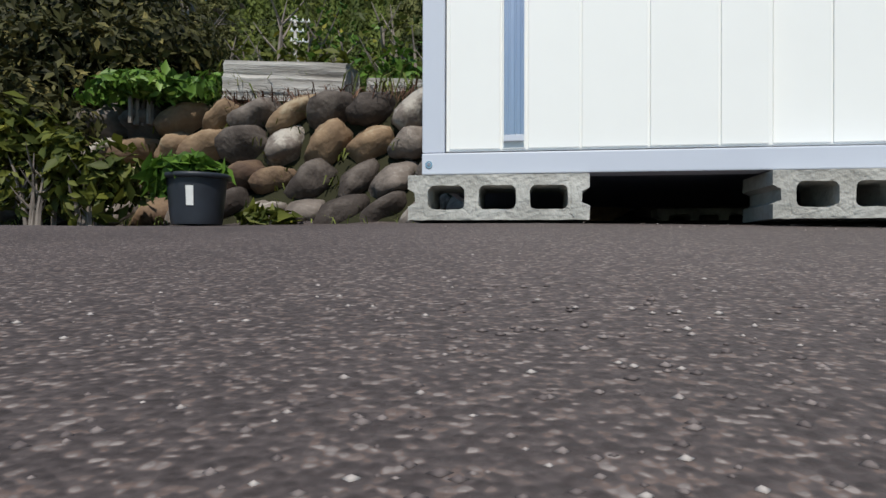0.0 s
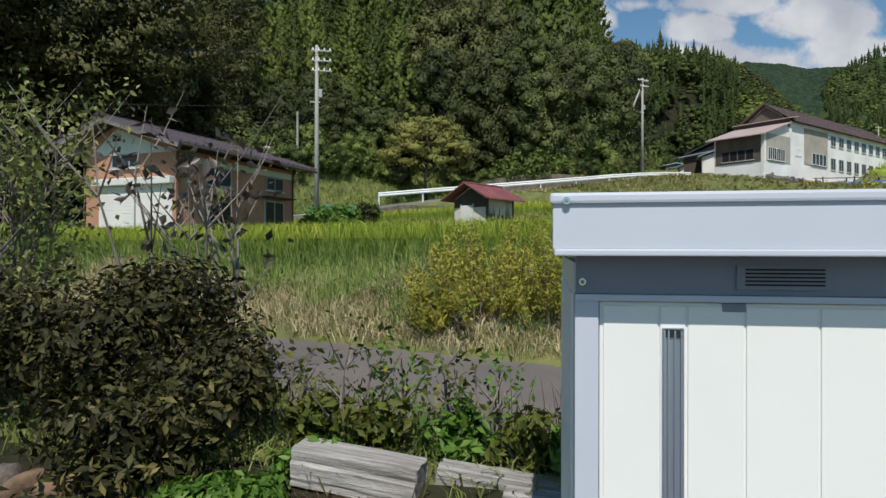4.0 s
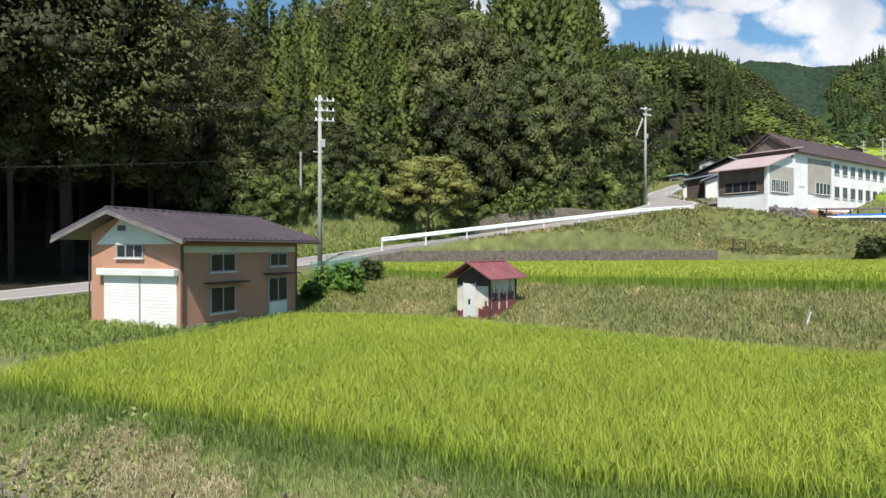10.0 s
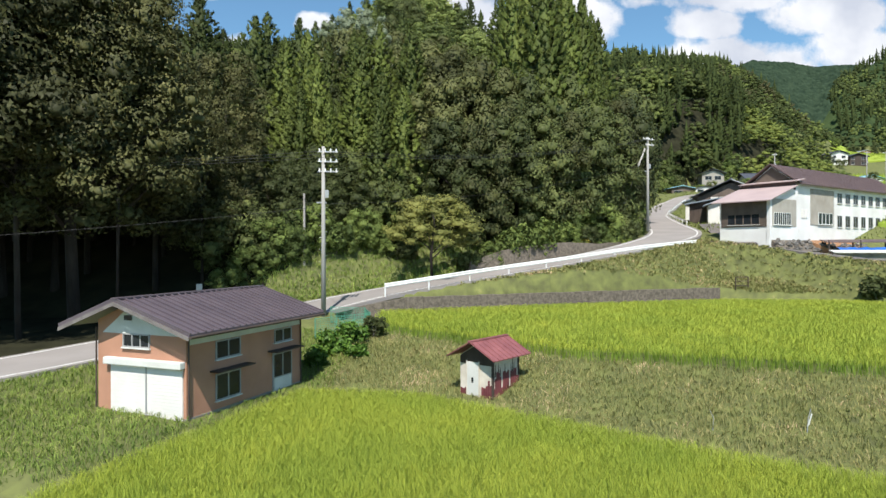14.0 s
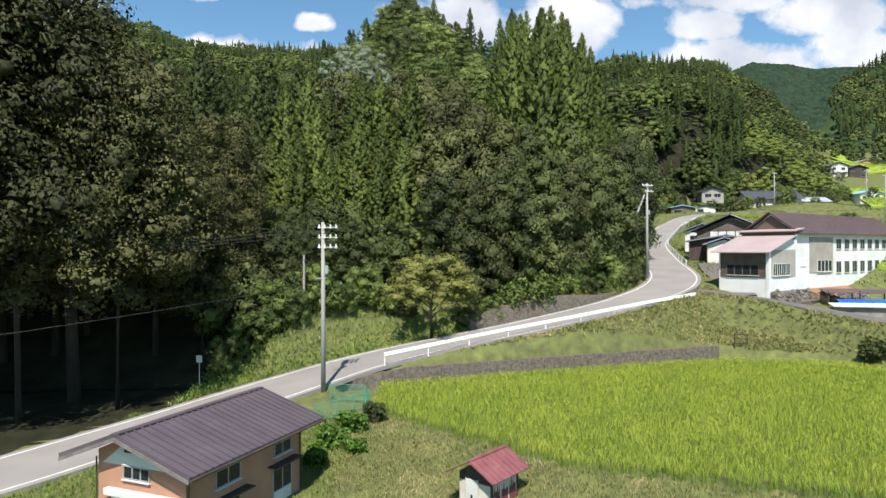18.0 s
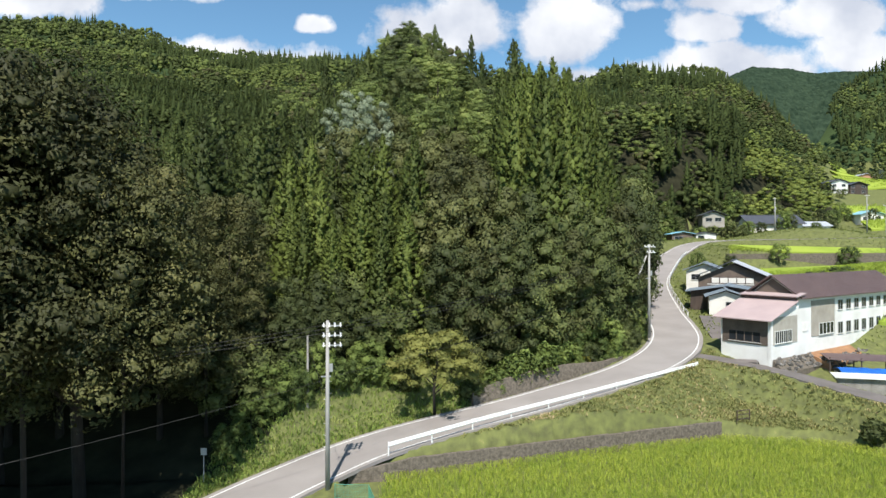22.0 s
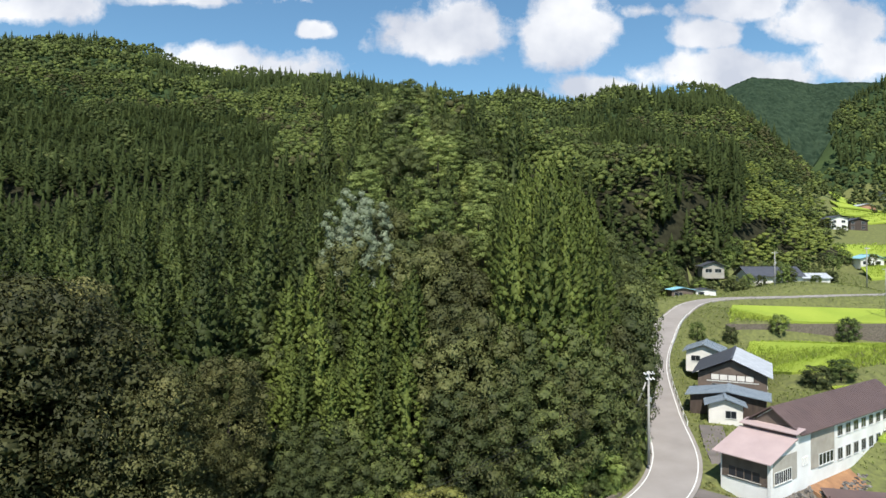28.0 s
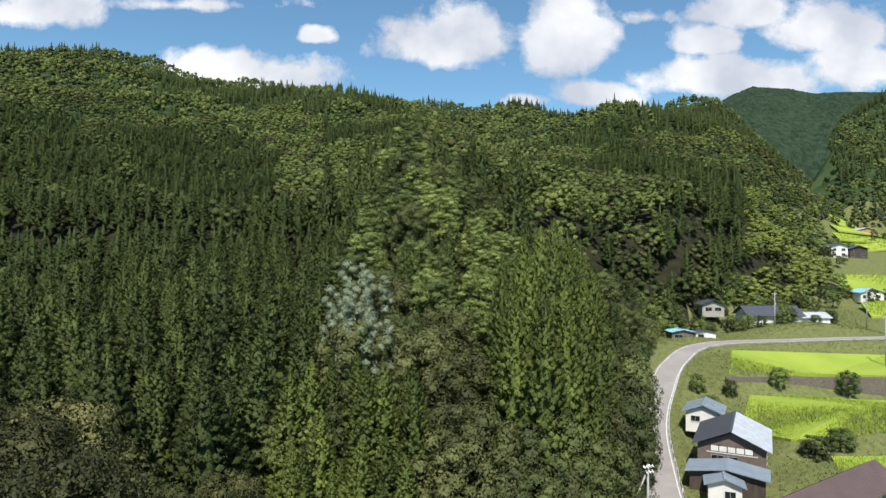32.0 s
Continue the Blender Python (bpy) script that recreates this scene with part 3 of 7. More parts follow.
# ---- ground sheet ----
def ground_sheet():
    ar = np.arange
    xs = np.concatenate([ar(-1700, -120, 40.0), ar(-120, -16, 2.0), ar(-16, 14, 0.4), ar(14, 46, 1.0), ar(46, 140, 3.0), ar(140, 2100, 40.0)])
    ys = np.concatenate([ar(-90, -2, 4.0), ar(-2, 13, 0.2), ar(13, 72, 0.5), ar(72, 210, 2.5), ar(210, 1010, 12.0), ar(1010, 2500, 60.0)])
    X, Y = np.meshgrid(xs, ys)
    Z = land(X, Y)
    far = (np.hypot(X, Y) > 16)
    Z = Z + far * 0.05 * np.sin(X * 1.7) * np.sin(Y * 1.3)
    Z = Z - 0.04 * ((np.abs(X) < 8.8) & (Y > -8.8) & (Y < wall_front(X) - 0.12))   # bed under the forecourt
    v = np.stack([X, Y, Z], -1).reshape(-1, 3)
    nx, ny = len(xs), len(ys)
    i = (np.arange(ny - 1)[:, None] * nx + np.arange(nx - 1)[None]).ravel()
    quads = np.stack([i, i + 1, i + 1 + nx, i + nx], 1)
    tri = np.concatenate([quads[:, [0, 1, 2]], quads[:, [0, 2, 3]]])
    me = fast("ground", v, tri, M["soil"])
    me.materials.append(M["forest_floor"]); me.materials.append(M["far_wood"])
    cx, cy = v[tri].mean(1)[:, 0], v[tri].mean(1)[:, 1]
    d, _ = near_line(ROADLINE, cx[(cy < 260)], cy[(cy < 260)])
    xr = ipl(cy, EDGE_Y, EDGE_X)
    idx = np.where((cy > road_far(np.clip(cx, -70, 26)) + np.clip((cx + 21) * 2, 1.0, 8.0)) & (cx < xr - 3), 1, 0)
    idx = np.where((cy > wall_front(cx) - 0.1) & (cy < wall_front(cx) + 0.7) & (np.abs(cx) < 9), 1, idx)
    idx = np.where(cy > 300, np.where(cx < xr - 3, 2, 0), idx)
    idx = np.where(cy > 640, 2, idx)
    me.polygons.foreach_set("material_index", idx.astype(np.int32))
    me.shade_smooth()
    return tagged(new("ground", me), "grassy terraces rising to a wooded hillside", "ground", kind="structure")


ground_sheet()


def ribbon(name, line, offs, material, lift, label, category, ends=(None, None), kind="structure"):
    """A strip along a line, its cross-section given by offsets from the line's middle (left minus)."""
    p = line[ends[0]:ends[1]]
    d = np.gradient(p[:, :2], axis=0)
    d /= np.linalg.norm(d, axis=1, keepdims=True)
    side = np.stack([d[:, 1], -d[:, 0]], 1)
    rows_ = []
    for o in offs:
        rows_.append(np.column_stack([p[:, :2] + side * o, p[:, 2] + lift]))
    rows_.insert(0, rows_[0] - [0, 0, 0.3]); rows_.append(rows_[-1] - [0, 0, 0.3])
    v = np.stack(rows_, 1)
    n, k = v.shape[:2]
    f = [(a * k + b, a * k + b + 1, (a + 1) * k + b + 1, (a + 1) * k + b) for a in range(n - 1) for b in range(k - 1)]
    me = mesh(name, v.reshape(-1, 3), f, material, False)
    return tagged(new(name, me), label, category, kind=kind)


ribbon("road", ROADLINE, [-3.25, -1.5, 0, 1.5, 3.25], M["road"], 0.03, "pale worn asphalt road climbing past the wood", "road")
ribbon("road_line_far", ROADLINE, [-2.8, -2.66], M["line"], 0.036, "white edge line on the road", "road marking", (14, None))
ribbon("road_line_near", ROADLINE, [2.66, 2.8], M["line"], 0.036, "white edge line on the road", "road marking", (14, None))
ribbon("farm_road", FARM, [-1.5, 0, 1.5], M["lane"], 0.03, "narrow asphalt farm road branching from the bend", "road")
YARD = smooth_line([(33.2, 70.6, 0), (34.4, 76, 0), (36.2, 84, 0), (38.6, 92, 0)], 0.8)
YARD[:, 2] = land(YARD[:, 0], YARD[:, 1]) + 0.16
ribbon("yard", YARD, [-1.6, 0, 1.6], M["lane"], 0.0, "dark asphalt yard between the road and the works", "yard")
LANE = smooth_line([(-30, 24.3, 0.93), (-18, 17.0, 0.93), (-7.5, 10.75, 0.93), (-0.5, 6.45, 0.93), (8, 1.3, 0.93)])
ribbon("lane", LANE, [-1.35, 0, 1.35], M["lane"], 0.03, "narrow asphalt lane between the garden wall and the paddy", "lane")


def backdrop_peak():
    rng = np.random.default_rng(3)
    us = np.linspace(0.1, 1.2, 420)
    px = us * 1120 + 784
    top = ipl(px, [900, 1150, 1260, 1290, 1330, 1400, 1440, 1480, 1568, 1700, 2100], [330, 250, 184, 166, 149, 153, 161, 158, 157, 150, 200])
    zt = 49 + (461 - top) / 1120 * 2300
    v = []
    K = 40
    for j in range(K):
        e = j / (K - 1)
        Y = 1350 + 950 * e
        z = 120 + (zt - 120) * e ** 0.8 + 22 * (1 - e) * np.sin(us * 38 + e * 3) + rng.uniform(-5, 5, len(us)) * (0.4 + 0.6 * (j < K - 1))
        v.append(np.stack([us * Y, 0 * us + Y, z], 1))
    v.append(np.stack([us * 2700, 0 * us + 2700, 0 * us + 100], 1))
    v = np.concatenate(v)
    n = len(us)
    i = (np.arange(K)[:, None] * n + np.arange(n - 1)[None]).ravel()
    tri = np.concatenate([np.stack([i, i + 1, i + 1 + n], 1), np.stack([i, i + 1 + n, i + n], 1)])
    return tagged(new("backdrop", fast("backdrop", v, tri, M["far_peak"])), "wooded blue-green mountain far up the valley", "mountain", kind="structure")


backdrop_peak()

# ---- the wood ----
RNG = np.random.default_rng(7)
KINDS = {}


def tree_kind(key, crowns, trunks, label, category="tree"):
    KINDS[key] = [(fast("crown", c[0][0], c[0][1], c[1], c[0][2]), t) for c, t in zip(crowns, trunks)], label, category


tree_kind("cedar", [(conifer(s, 20, 4.4 + 0.35 * (s % 3), 350, 14, 0.05, 0.19, clump=0.74), M["cedar"]) for s in (1, 2, 3)], [trunk_mesh(s, 20, 0.26) for s in (1, 2, 3)], "tall dark green cedar in the hillside wood")
tree_kind("broad", [(broadleaf(s, 14, 5.4, 70, 150, 0.2, 0.1, 0.9, 1, 0.82), M["broad"]) for s in (11, 12, 13)], [trunk_mesh(s, 12, 0.24, 5) for s in (11, 12, 13)], "broad olive-green deciduous tree in the wood")
tree_kind("deep", [(broadleaf(s, 26, 6.6, 170, 150, 0.17, 0.24, 0.8, 1, 0.68, 0.34), M["deep"]) for s in (15, 16, 17)], [trunk_mesh(s, 22, 0.3, 5) for s in (15, 16, 17)], "tall dark deciduous tree overhanging the road")
tree_kind("canopy", [(broadleaf(s, 26, 7.6, 190, 150, 0.17, 0.36, 0.8, 1, 0.68, 0.34), M["deep"]) for s in (18, 19)], [trunk_mesh(s, 22, 0.14, 3) for s in (18, 19)], "tall deciduous tree with a high dark canopy over the road")
tree_kind("sugi", [(conifer(s, 24, 4.9 + 0.35 * (s % 3), 500, 14, 0.04, 0.19, clump=0.78), M["sugi"]) for s in (5, 6, 7)], [trunk_mesh(s, 24, 0.28) for s in (5, 6, 7)], "tall bright green cedar at the edge of the wood")
tree_kind("olive", [(broadleaf(s, 14, 5.0, 60, 190, 0.22, 0.1, 1.0, 1, 0.9), M["olive"]) for s in (21, 22)], [trunk_mesh(s, 12, 0.22, 5) for s in (21, 22)], "brownish olive deciduous tree in the wood")
tree_kind("pine", [(broadleaf(s, 16, 4.4, 60, 130, 0.2, 0.2, 0.5), M["pine"]) for s in (31, 32)], [trunk_mesh(s, 15, 0.24, 4) for s in (31, 32)], "light green pine with layered boughs")
tree_kind("silver", [(broadleaf(s, 15, 3.6, 46, 150, 0.15, 0.15, 0.8, 1, 0.7), M["silver"]) for s in (41,)], [trunk_mesh(s, 12, 0.2, 4) for s in (41,)], "tree with silvery white leaves overgrown by vine")
M["bush"] = mat("bush_foliage", (0.165, 0.215, 0.052), dark=(0.055, 0.080, 0.022), third=(0.25, 0.29, 0.085), leaf=0.18, **LEAF)
tree_kind("bush", [(broadleaf(s, 4, 2.2, 34, 150, 0.1, 0.04), M["bush"]) for s in (81, 82)], [trunk_mesh(s, 3, 0.06, 4) for s in (81, 82)], "leafy green bush on the roadside bank", "bush")
tree_kind("thicket", [(broadleaf(s, 5, 2.6, 38, 160, 0.11, 0.04), M["broad"]) for s in (83, 84)], [trunk_mesh(s, 4, 0.07, 4) for s in (83, 84)], "dark leafy thicket at the edge of the wood", "bush")
tree_kind("garden", [(broadleaf(s, 6, 2.6, 30, 110, 0.15, 0.16), M["bush"]) for s in (85, 86)], [trunk_mesh(s, 5, 0.12, 4) for s in (85, 86)], "rounded garden tree in the valley", "tree")
tree_kind("yew", [(broadleaf(s, 6, 2.4, 30, 110, 0.15, 0.06), M["broad"]) for s in (87, 88)], [trunk_mesh(s, 5, 0.12, 4) for s in (87, 88)], "dark clipped garden tree by the village houses", "tree")
BASE_H = dict(canopy=26, bush=4, thicket=5, garden=6, yew=6, cedar=20, sugi=24, broad=14, deep=26, olive=14, pine=16, silver=15)


def plant(key, x, y, h, spread=1.0, z=None, group="wooded hillside"):
    crowns, label, category = KINDS[key]
    i = int(RNG.integers(len(crowns)))
    s = h / BASE_H[key]
    m = Matrix.LocRotScale((x, y, (ground_z(x, y) if z is None else z) - 0.15), Euler((0, 0, RNG.random() * 6.28)), (s * spread, s * spread, s))
    name = {"cedar": "cedar_tree", "sugi": "cedar_tree", "pine": "pine_tree", "bush": "bush", "thicket": "bush", "garden": "garden_tree", "yew": "garden_tree"}.get(key, "deciduous_tree")
    ob = thing(name, m, label, category, group)
    for n, me in (("trunk", crowns[i][1]), ("crown", crowns[i][0])):
        k = new(n, me)
        k.parent = ob
    return ob


def wood_type(x, y, r):
    """Kind of tree and its height at a place in the wood."""
    u, g = x / y, ground_z(x, y)
    if u < -0.32 and y < 58:
        top = float(ipl(u, [-0.9, -0.68, -0.52, -0.43, -0.36, -0.32], [43, 40, 34, 27.5, 20.5, 15])) - 4 * r
        return ("canopy" if u < -0.5 and y < 46 else "deep"), max(9.0, top - g)
    if x < -19:
        if y < 66:
            return "deep", 15 + 6 * r
        return ("cedar", (21 if y < 150 else 18) + 4 * r) if r < 0.93 else ("broad", 15)
    if y < 84:
        if x < -2:
            return ("sugi", 15 + 5 * r) if y > 67 else ("broad", 6 + 3 * r)
        return ("broad", 11 + 6 * r) if r < 0.6 else ("olive", 13 + 4 * r)
    if 94 < y < 150 and -4 < x < 24 and r < 0.72:
        return "pine", 15 + 5 * r
    if y < 112:
        if x < -14:
            return ("cedar", 17 + 6 * r) if r < 0.7 else ("broad", 14 + 3 * r)
        if x < 6:
            return ("broad", 13 + 5 * r) if r < 0.5 else ("olive", 14 + 3 * r)
        return ("sugi", 20 + 6 * r) if r < 0.6 else ("broad", 15)
    if x < -30:
        return ("cedar", 16 + 5 * r) if r < 0.93 else ("broad", 14)
    if x < 42:
        return ("pine", 14 + 4 * r) if r < 0.55 else (("broad", 12 + 4 * r) if r < 0.75 else (("olive", 13) if r < 0.84 else ("cedar", 15 + 3 * r)))
    return ("cedar", 14 + 5 * r) if r < 0.4 else ("broad", 12)


def edge_x(y):
    return float(ipl(y, EDGE_Y, EDGE_X))


def plant_wood():
    y = 24.0
    done = []
    while y < 222:
        step = 6.0 if y < 60 else 6.9
        x = -0.80 * y - 14
        while x < edge_x(y) - 2:
            px, py = x + RNG.uniform(-2.8, 2.8), y + RNG.uniform(-2.8, 2.8)
            x += step * (1.15 if x > -20 else 1)
            if -21 < px < -2.5 and 65 < py < 83 or 6 < px < 26 and 73 < py < 118:
                continue
            if py < float(road_far(np.clip(px, -70, 26))) + (4.2 if px < -20 else (5.5 if px < -16 else 7.5)) or px > edge_x(py) - 2.5:
                continue
            key, h = wood_type(px, py, RNG.random())
            done.append((math.hypot(px, py), key, px, py, h))
        y += step
    done.sort()
    for d, key, px, py, h in done[:340]:
        plant(key, px, py, h * (RNG.uniform(0.84, 1.14) if key in ("sugi", "cedar") else 1), RNG.uniform(0.9, 1.12) if key in ("sugi", "cedar") else RNG.uniform(0.85, 1.15))
    return done[340:]


REST = plant_wood()
# bright cedars on the knoll: foot and height of the tip
for a, b, top in ((-19.3, 76.5, 36), (-17, 78, 37.5), (-14.6, 72, 32.5), (-15, 81, 37), (-9.8, 75, 37), (-7.8, 75.5, 37.5), (-3.9, 73.5, 37.5), (-11.4, 79, 38), (-12.2, 70.5, 27), (-17.6, 71, 29), (-7.0, 70.5, 30), (-5.2, 79.5, 36), (-4.6, 68.4, 28), (-9.6, 69, 30), (-12.4, 67, 27), (-15.8, 68.4, 29), (-7.2, 66.6, 26)):
    plant("sugi", a, b, top - ground_z(a, b), RNG.uniform(0.88, 1.05))
for a, b, top in ((11.7, 75, 45), (8.6, 79, 45), (14.8, 78, 44), (17.8, 82, 43.5), (12.6, 83, 48), (8.8, 86.5, 48), (16.2, 87, 49), (21, 86.5, 42), (12, 92, 51), (8.4, 95, 51), (16, 95, 53), (20.2, 92.5, 48), (22.4, 94, 44), (12.2, 101, 54),
                  (19.6, 100.5, 53), (23.6, 102, 49), (16, 107, 56), (21, 109, 55), (25.2, 108, 49), (24.5, 115, 54), (27.5, 118, 49), (20, 117, 58), (5.9, 70.5, 31), (18.6, 78, 33), (20.6, 82, 32), (23.8, 99, 39)):
    plant("sugi", a, b, top - ground_z(a, b), RNG.uniform(0.66, 0.8))
# dark broad crowns leaning out over the roadside wall
for key, a, b, top in (("broad", 0.6, 67.5, 24), ("olive", 3.6, 67.6, 23.5), ("broad", 6.6, 69.2, 24.5), ("broad", 9.8, 70.6, 24.5), ("olive", 12.6, 72.6, 26), ("broad", 15.6, 74.6, 26.5), ("broad", 18.4, 78.2, 28), ("olive", 20.6, 82, 29.5), ("broad", 22.6, 87, 31),
                       ("broad", 24.4, 92.5, 33), ("broad", 26.2, 98, 35), ("olive", 4.6, 72.8, 31), ("broad", 8.6, 74, 30.5), ("olive", 1.6, 74, 33), ("broad", 13.4, 76.4, 31), ("broad", 28, 104, 36)):
    plant(key, a, b, top - ground_z(a, b), 0.95)
for k in range(34):
    a, b = (RNG.uniform(-22, -2), RNG.uniform(78, 88)) if k % 3 == 0 else (RNG.uniform(5, 24), RNG.uniform(73, 112))
    if a < edge_x(b) - 3:
        plant("broad", a, b, RNG.uniform(8, 11.5), 1.15)
# dark spires along the brow
for a, b, top in ((-17, 190, 89), (-12, 193, 91), (-24, 198, 88), (-29, 203, 87), (-3, 188, 91), (18, 167, 80), (20, 178, 83), (8, 190, 89), (-38, 200, 83)):
    plant("cedar", a, b, max(11, top - ground_z(a, b)), 0.72)
for a, b, top in ((-12, 86, 42), (-13.2, 93, 46), (-15.2, 102, 50), (-9.8, 89, 42), (-17, 97, 46), (-14, 88, 41), (-11, 99, 48)):
    plant("silver", a, b, top - ground_z(a, b), 0.75)


for k in range(44):
    x_ = -15 + k * 0.9 + RNG.uniform(-0.5, 0.5)
    near_road = k % 2 == 0
    if x_ < 3 or 5 < x_ < 14:
        continue
    y_ = float(road_far(np.array(x_))) + (2.0 + RNG.uniform(-0.3, 1.2) if near_road else 4.2 + RNG.uniform(-0.6, 1.5))
    plant("bush" if RNG.random() < (0.5 if near_road else 0.25) else "thicket", x_, y_, RNG.uniform(1.6, 3.2) if near_road else RNG.uniform(3.6, 6.0), 1.1, group="roadside bushes")


for k in range(60):
    y_ = 80 + k * 2.25
    x_ = edge_x(y_) - RNG.uniform(0.6, 4.0)
    if near_line(ROADLINE, np.array([x_]), np.array([y_]))[0][0] < 4.4:
        x_ -= 1.6
    plant("thicket" if RNG.random() < 0.65 else "bush", x_, y_, RNG.uniform(3.5, 6.5), 1.15, group="roadside bushes")
for k in range(46):
    y_ = RNG.uniform(196, 250)
    x_ = edge_x(y_) + RNG.uniform(-14, 3)
    plant(("thicket", "garden", "bush")[k % 3], x_, y_, RNG.uniform(4, 8), 1.2, group="foot of the wood")
for a, b, h_ in ((-15, 64, 6), (-12.4, 65, 5), (-10, 66.5, 6.5), (-8, 67, 5.5), (-6.2, 68, 6.5), (-13.6, 67.5, 7), (-10.6, 69, 7), (-17.8, 62, 7.5), (-4.0, 68, 6), (-19.5, 58, 7)):
    plant("thicket", a, b, h_, 1.2, group="roadside bushes")


def joined(name, label, models, places, materials, kind="stuff"):
    """Many far trees as one object: places are rows of x, y, z, height scale, spread, turn, model, material."""
    V, F, Q, I, base = [], [], [], [], 0
    for x, y, z, s, w, a, k, mi in places:
        v, f, n = models[int(k)]
        c, sn = math.cos(a), math.sin(a)
        R = np.array([[c, sn, 0], [-sn, c, 0], [0, 0, 1]])
        V.append((v @ R) * [w, w, s] + [x, y, z]); F.append(f + base); Q.append(n @ R); I.append(np.full(len(f), int(mi), np.int32))
        base += len(v)
    me = fast(name, np.concatenate(V), np.concatenate(F), materials[0], np.concatenate(Q))
    for m_ in materials[1:]:
        me.materials.append(m_)
    me.polygons.foreach_set("material_index", np.concatenate(I))
    return tagged(new(name, me), label, "woodland", kind=kind)


def mid_wood():
    models = [conifer(s, 20, 5.0, 72, 5, 0.34, 0.30, 0.66, 1.3) for s in (61, 62)] + [broadleaf(s, 14, 4.8, 15, 16, 0.5, 0.35, 1.0, 1, 1.0, 0.8) for s in (63, 64, 66)]
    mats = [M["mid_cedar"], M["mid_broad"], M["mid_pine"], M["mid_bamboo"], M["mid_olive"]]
    P = []
    for d, key, px, py, h in REST:
        k = {"cedar": (RNG.integers(0, 2), 0), "sugi": (RNG.integers(0, 2), 0), "pine": (RNG.integers(2, 5), 2), "olive": (RNG.integers(2, 5), 4)}.get(key, (RNG.integers(2, 5), 1))
        P.append((px, py, ground_z(px, py), h / BASE_H[key] * (0.85 if key == "cedar" else 1), RNG.uniform(0.95, 1.2), RNG.random() * 6.28, *k))
    xs, ys = [], []
    y = 225.0
    while y < 520:
        step = 6.2 + (y - 225) * 0.011
        x = -0.80 * y
        while x < min(edge_x(y) + 2, 0.62 * y):
            xs.append(x + RNG.uniform(-3, 3)); ys.append(y + RNG.uniform(-3, 3))
            x += step
        y += step
    xs, ys = np.array(xs), np.array(ys)
    zs = land(xs, ys)
    patch = np.sin(xs * 0.03 + 1) + np.sin(ys * 0.028 + xs * 0.012) + 0.5 * np.sin(xs * 0.09)
    for x, y, z, p in zip(xs, ys, zs, patch):
        u, r = x / y, RNG.random()
        near_edge = edge_x(y) - x
        if u > 0.34 and near_edge < 50 and y < 380:
            k, h, mi = (RNG.integers(2, 5), 0.66, 3) if (u > 0.47 and r < 0.85) else ((RNG.integers(0, 2), 0.95, 0) if r < 0.8 else (2, 0.8, 1))
        elif u < -0.26 and y < 400 + 60 * p:
            k, h, mi = (RNG.integers(0, 2), 0.52, 0) if r < 0.93 else (3, 0.8, 1)
        elif p > -0.4 or u < -0.2:
            k, h, mi = RNG.integers(2, 5), 0.85, 2 if r < (0.7 if -0.3 < u < 0.2 else 0.4) else (1 if r < 0.88 else 4)
        else:
            k, h, mi = RNG.integers(0, 2), 0.6, 0
        P.append((x, y, z, h * RNG.uniform(0.9, 1.1), RNG.uniform(0.95, 1.2), RNG.random() * 6.28, k, mi))
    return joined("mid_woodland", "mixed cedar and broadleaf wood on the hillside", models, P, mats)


def far_wood():
    models = [conifer(71, 15, 5.0, 22, 4, 0.4, 0.5, 0.45, 1.9)] + [broadleaf(s, 13, 5.2, 7, 8, 1.0, 0.45, 1.0, 1, 1.35, 0.8) for s in (72, 73)]
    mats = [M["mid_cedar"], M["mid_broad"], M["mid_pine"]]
    xs, ys = [], []
    y = 520.0
    while y < 985:
        step = 11.5 + (y - 520) * 0.006
        x = -0.80 * y
        while x < (min(edge_x(y) + 10, 0.74 * y) if y < 600 else 0.84 * y):
            xs.append(x + RNG.uniform(-4, 4)); ys.append(y + RNG.uniform(-4, 4))
            x += step * (0.8 if x > 0.55 * y else 1)
        y += step
    xs, ys = np.array(xs), np.array(ys)
    zs = land(xs, ys)
    patch = np.sin(xs * 0.014 + 1) + np.sin(ys * 0.018 + xs * 0.009) + 0.6 * np.sin(xs * 0.05 + ys * 0.02)
    P = []
    for x, y, z, p in zip(xs, ys, zs, patch):
        r = RNG.random()
        k, mi = (RNG.integers(1, 3), 1 if r < 0.6 else 2) if p + r > (0.3 if x < 0.5 * y else 1.0) else (0, 0)
        P.append((x, y, z - 1, RNG.uniform(0.8, 1.35), RNG.uniform(1.0, 1.4), RNG.random() * 6.28, k, mi))
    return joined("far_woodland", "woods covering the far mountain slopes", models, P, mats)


mid_wood()
far_wood()


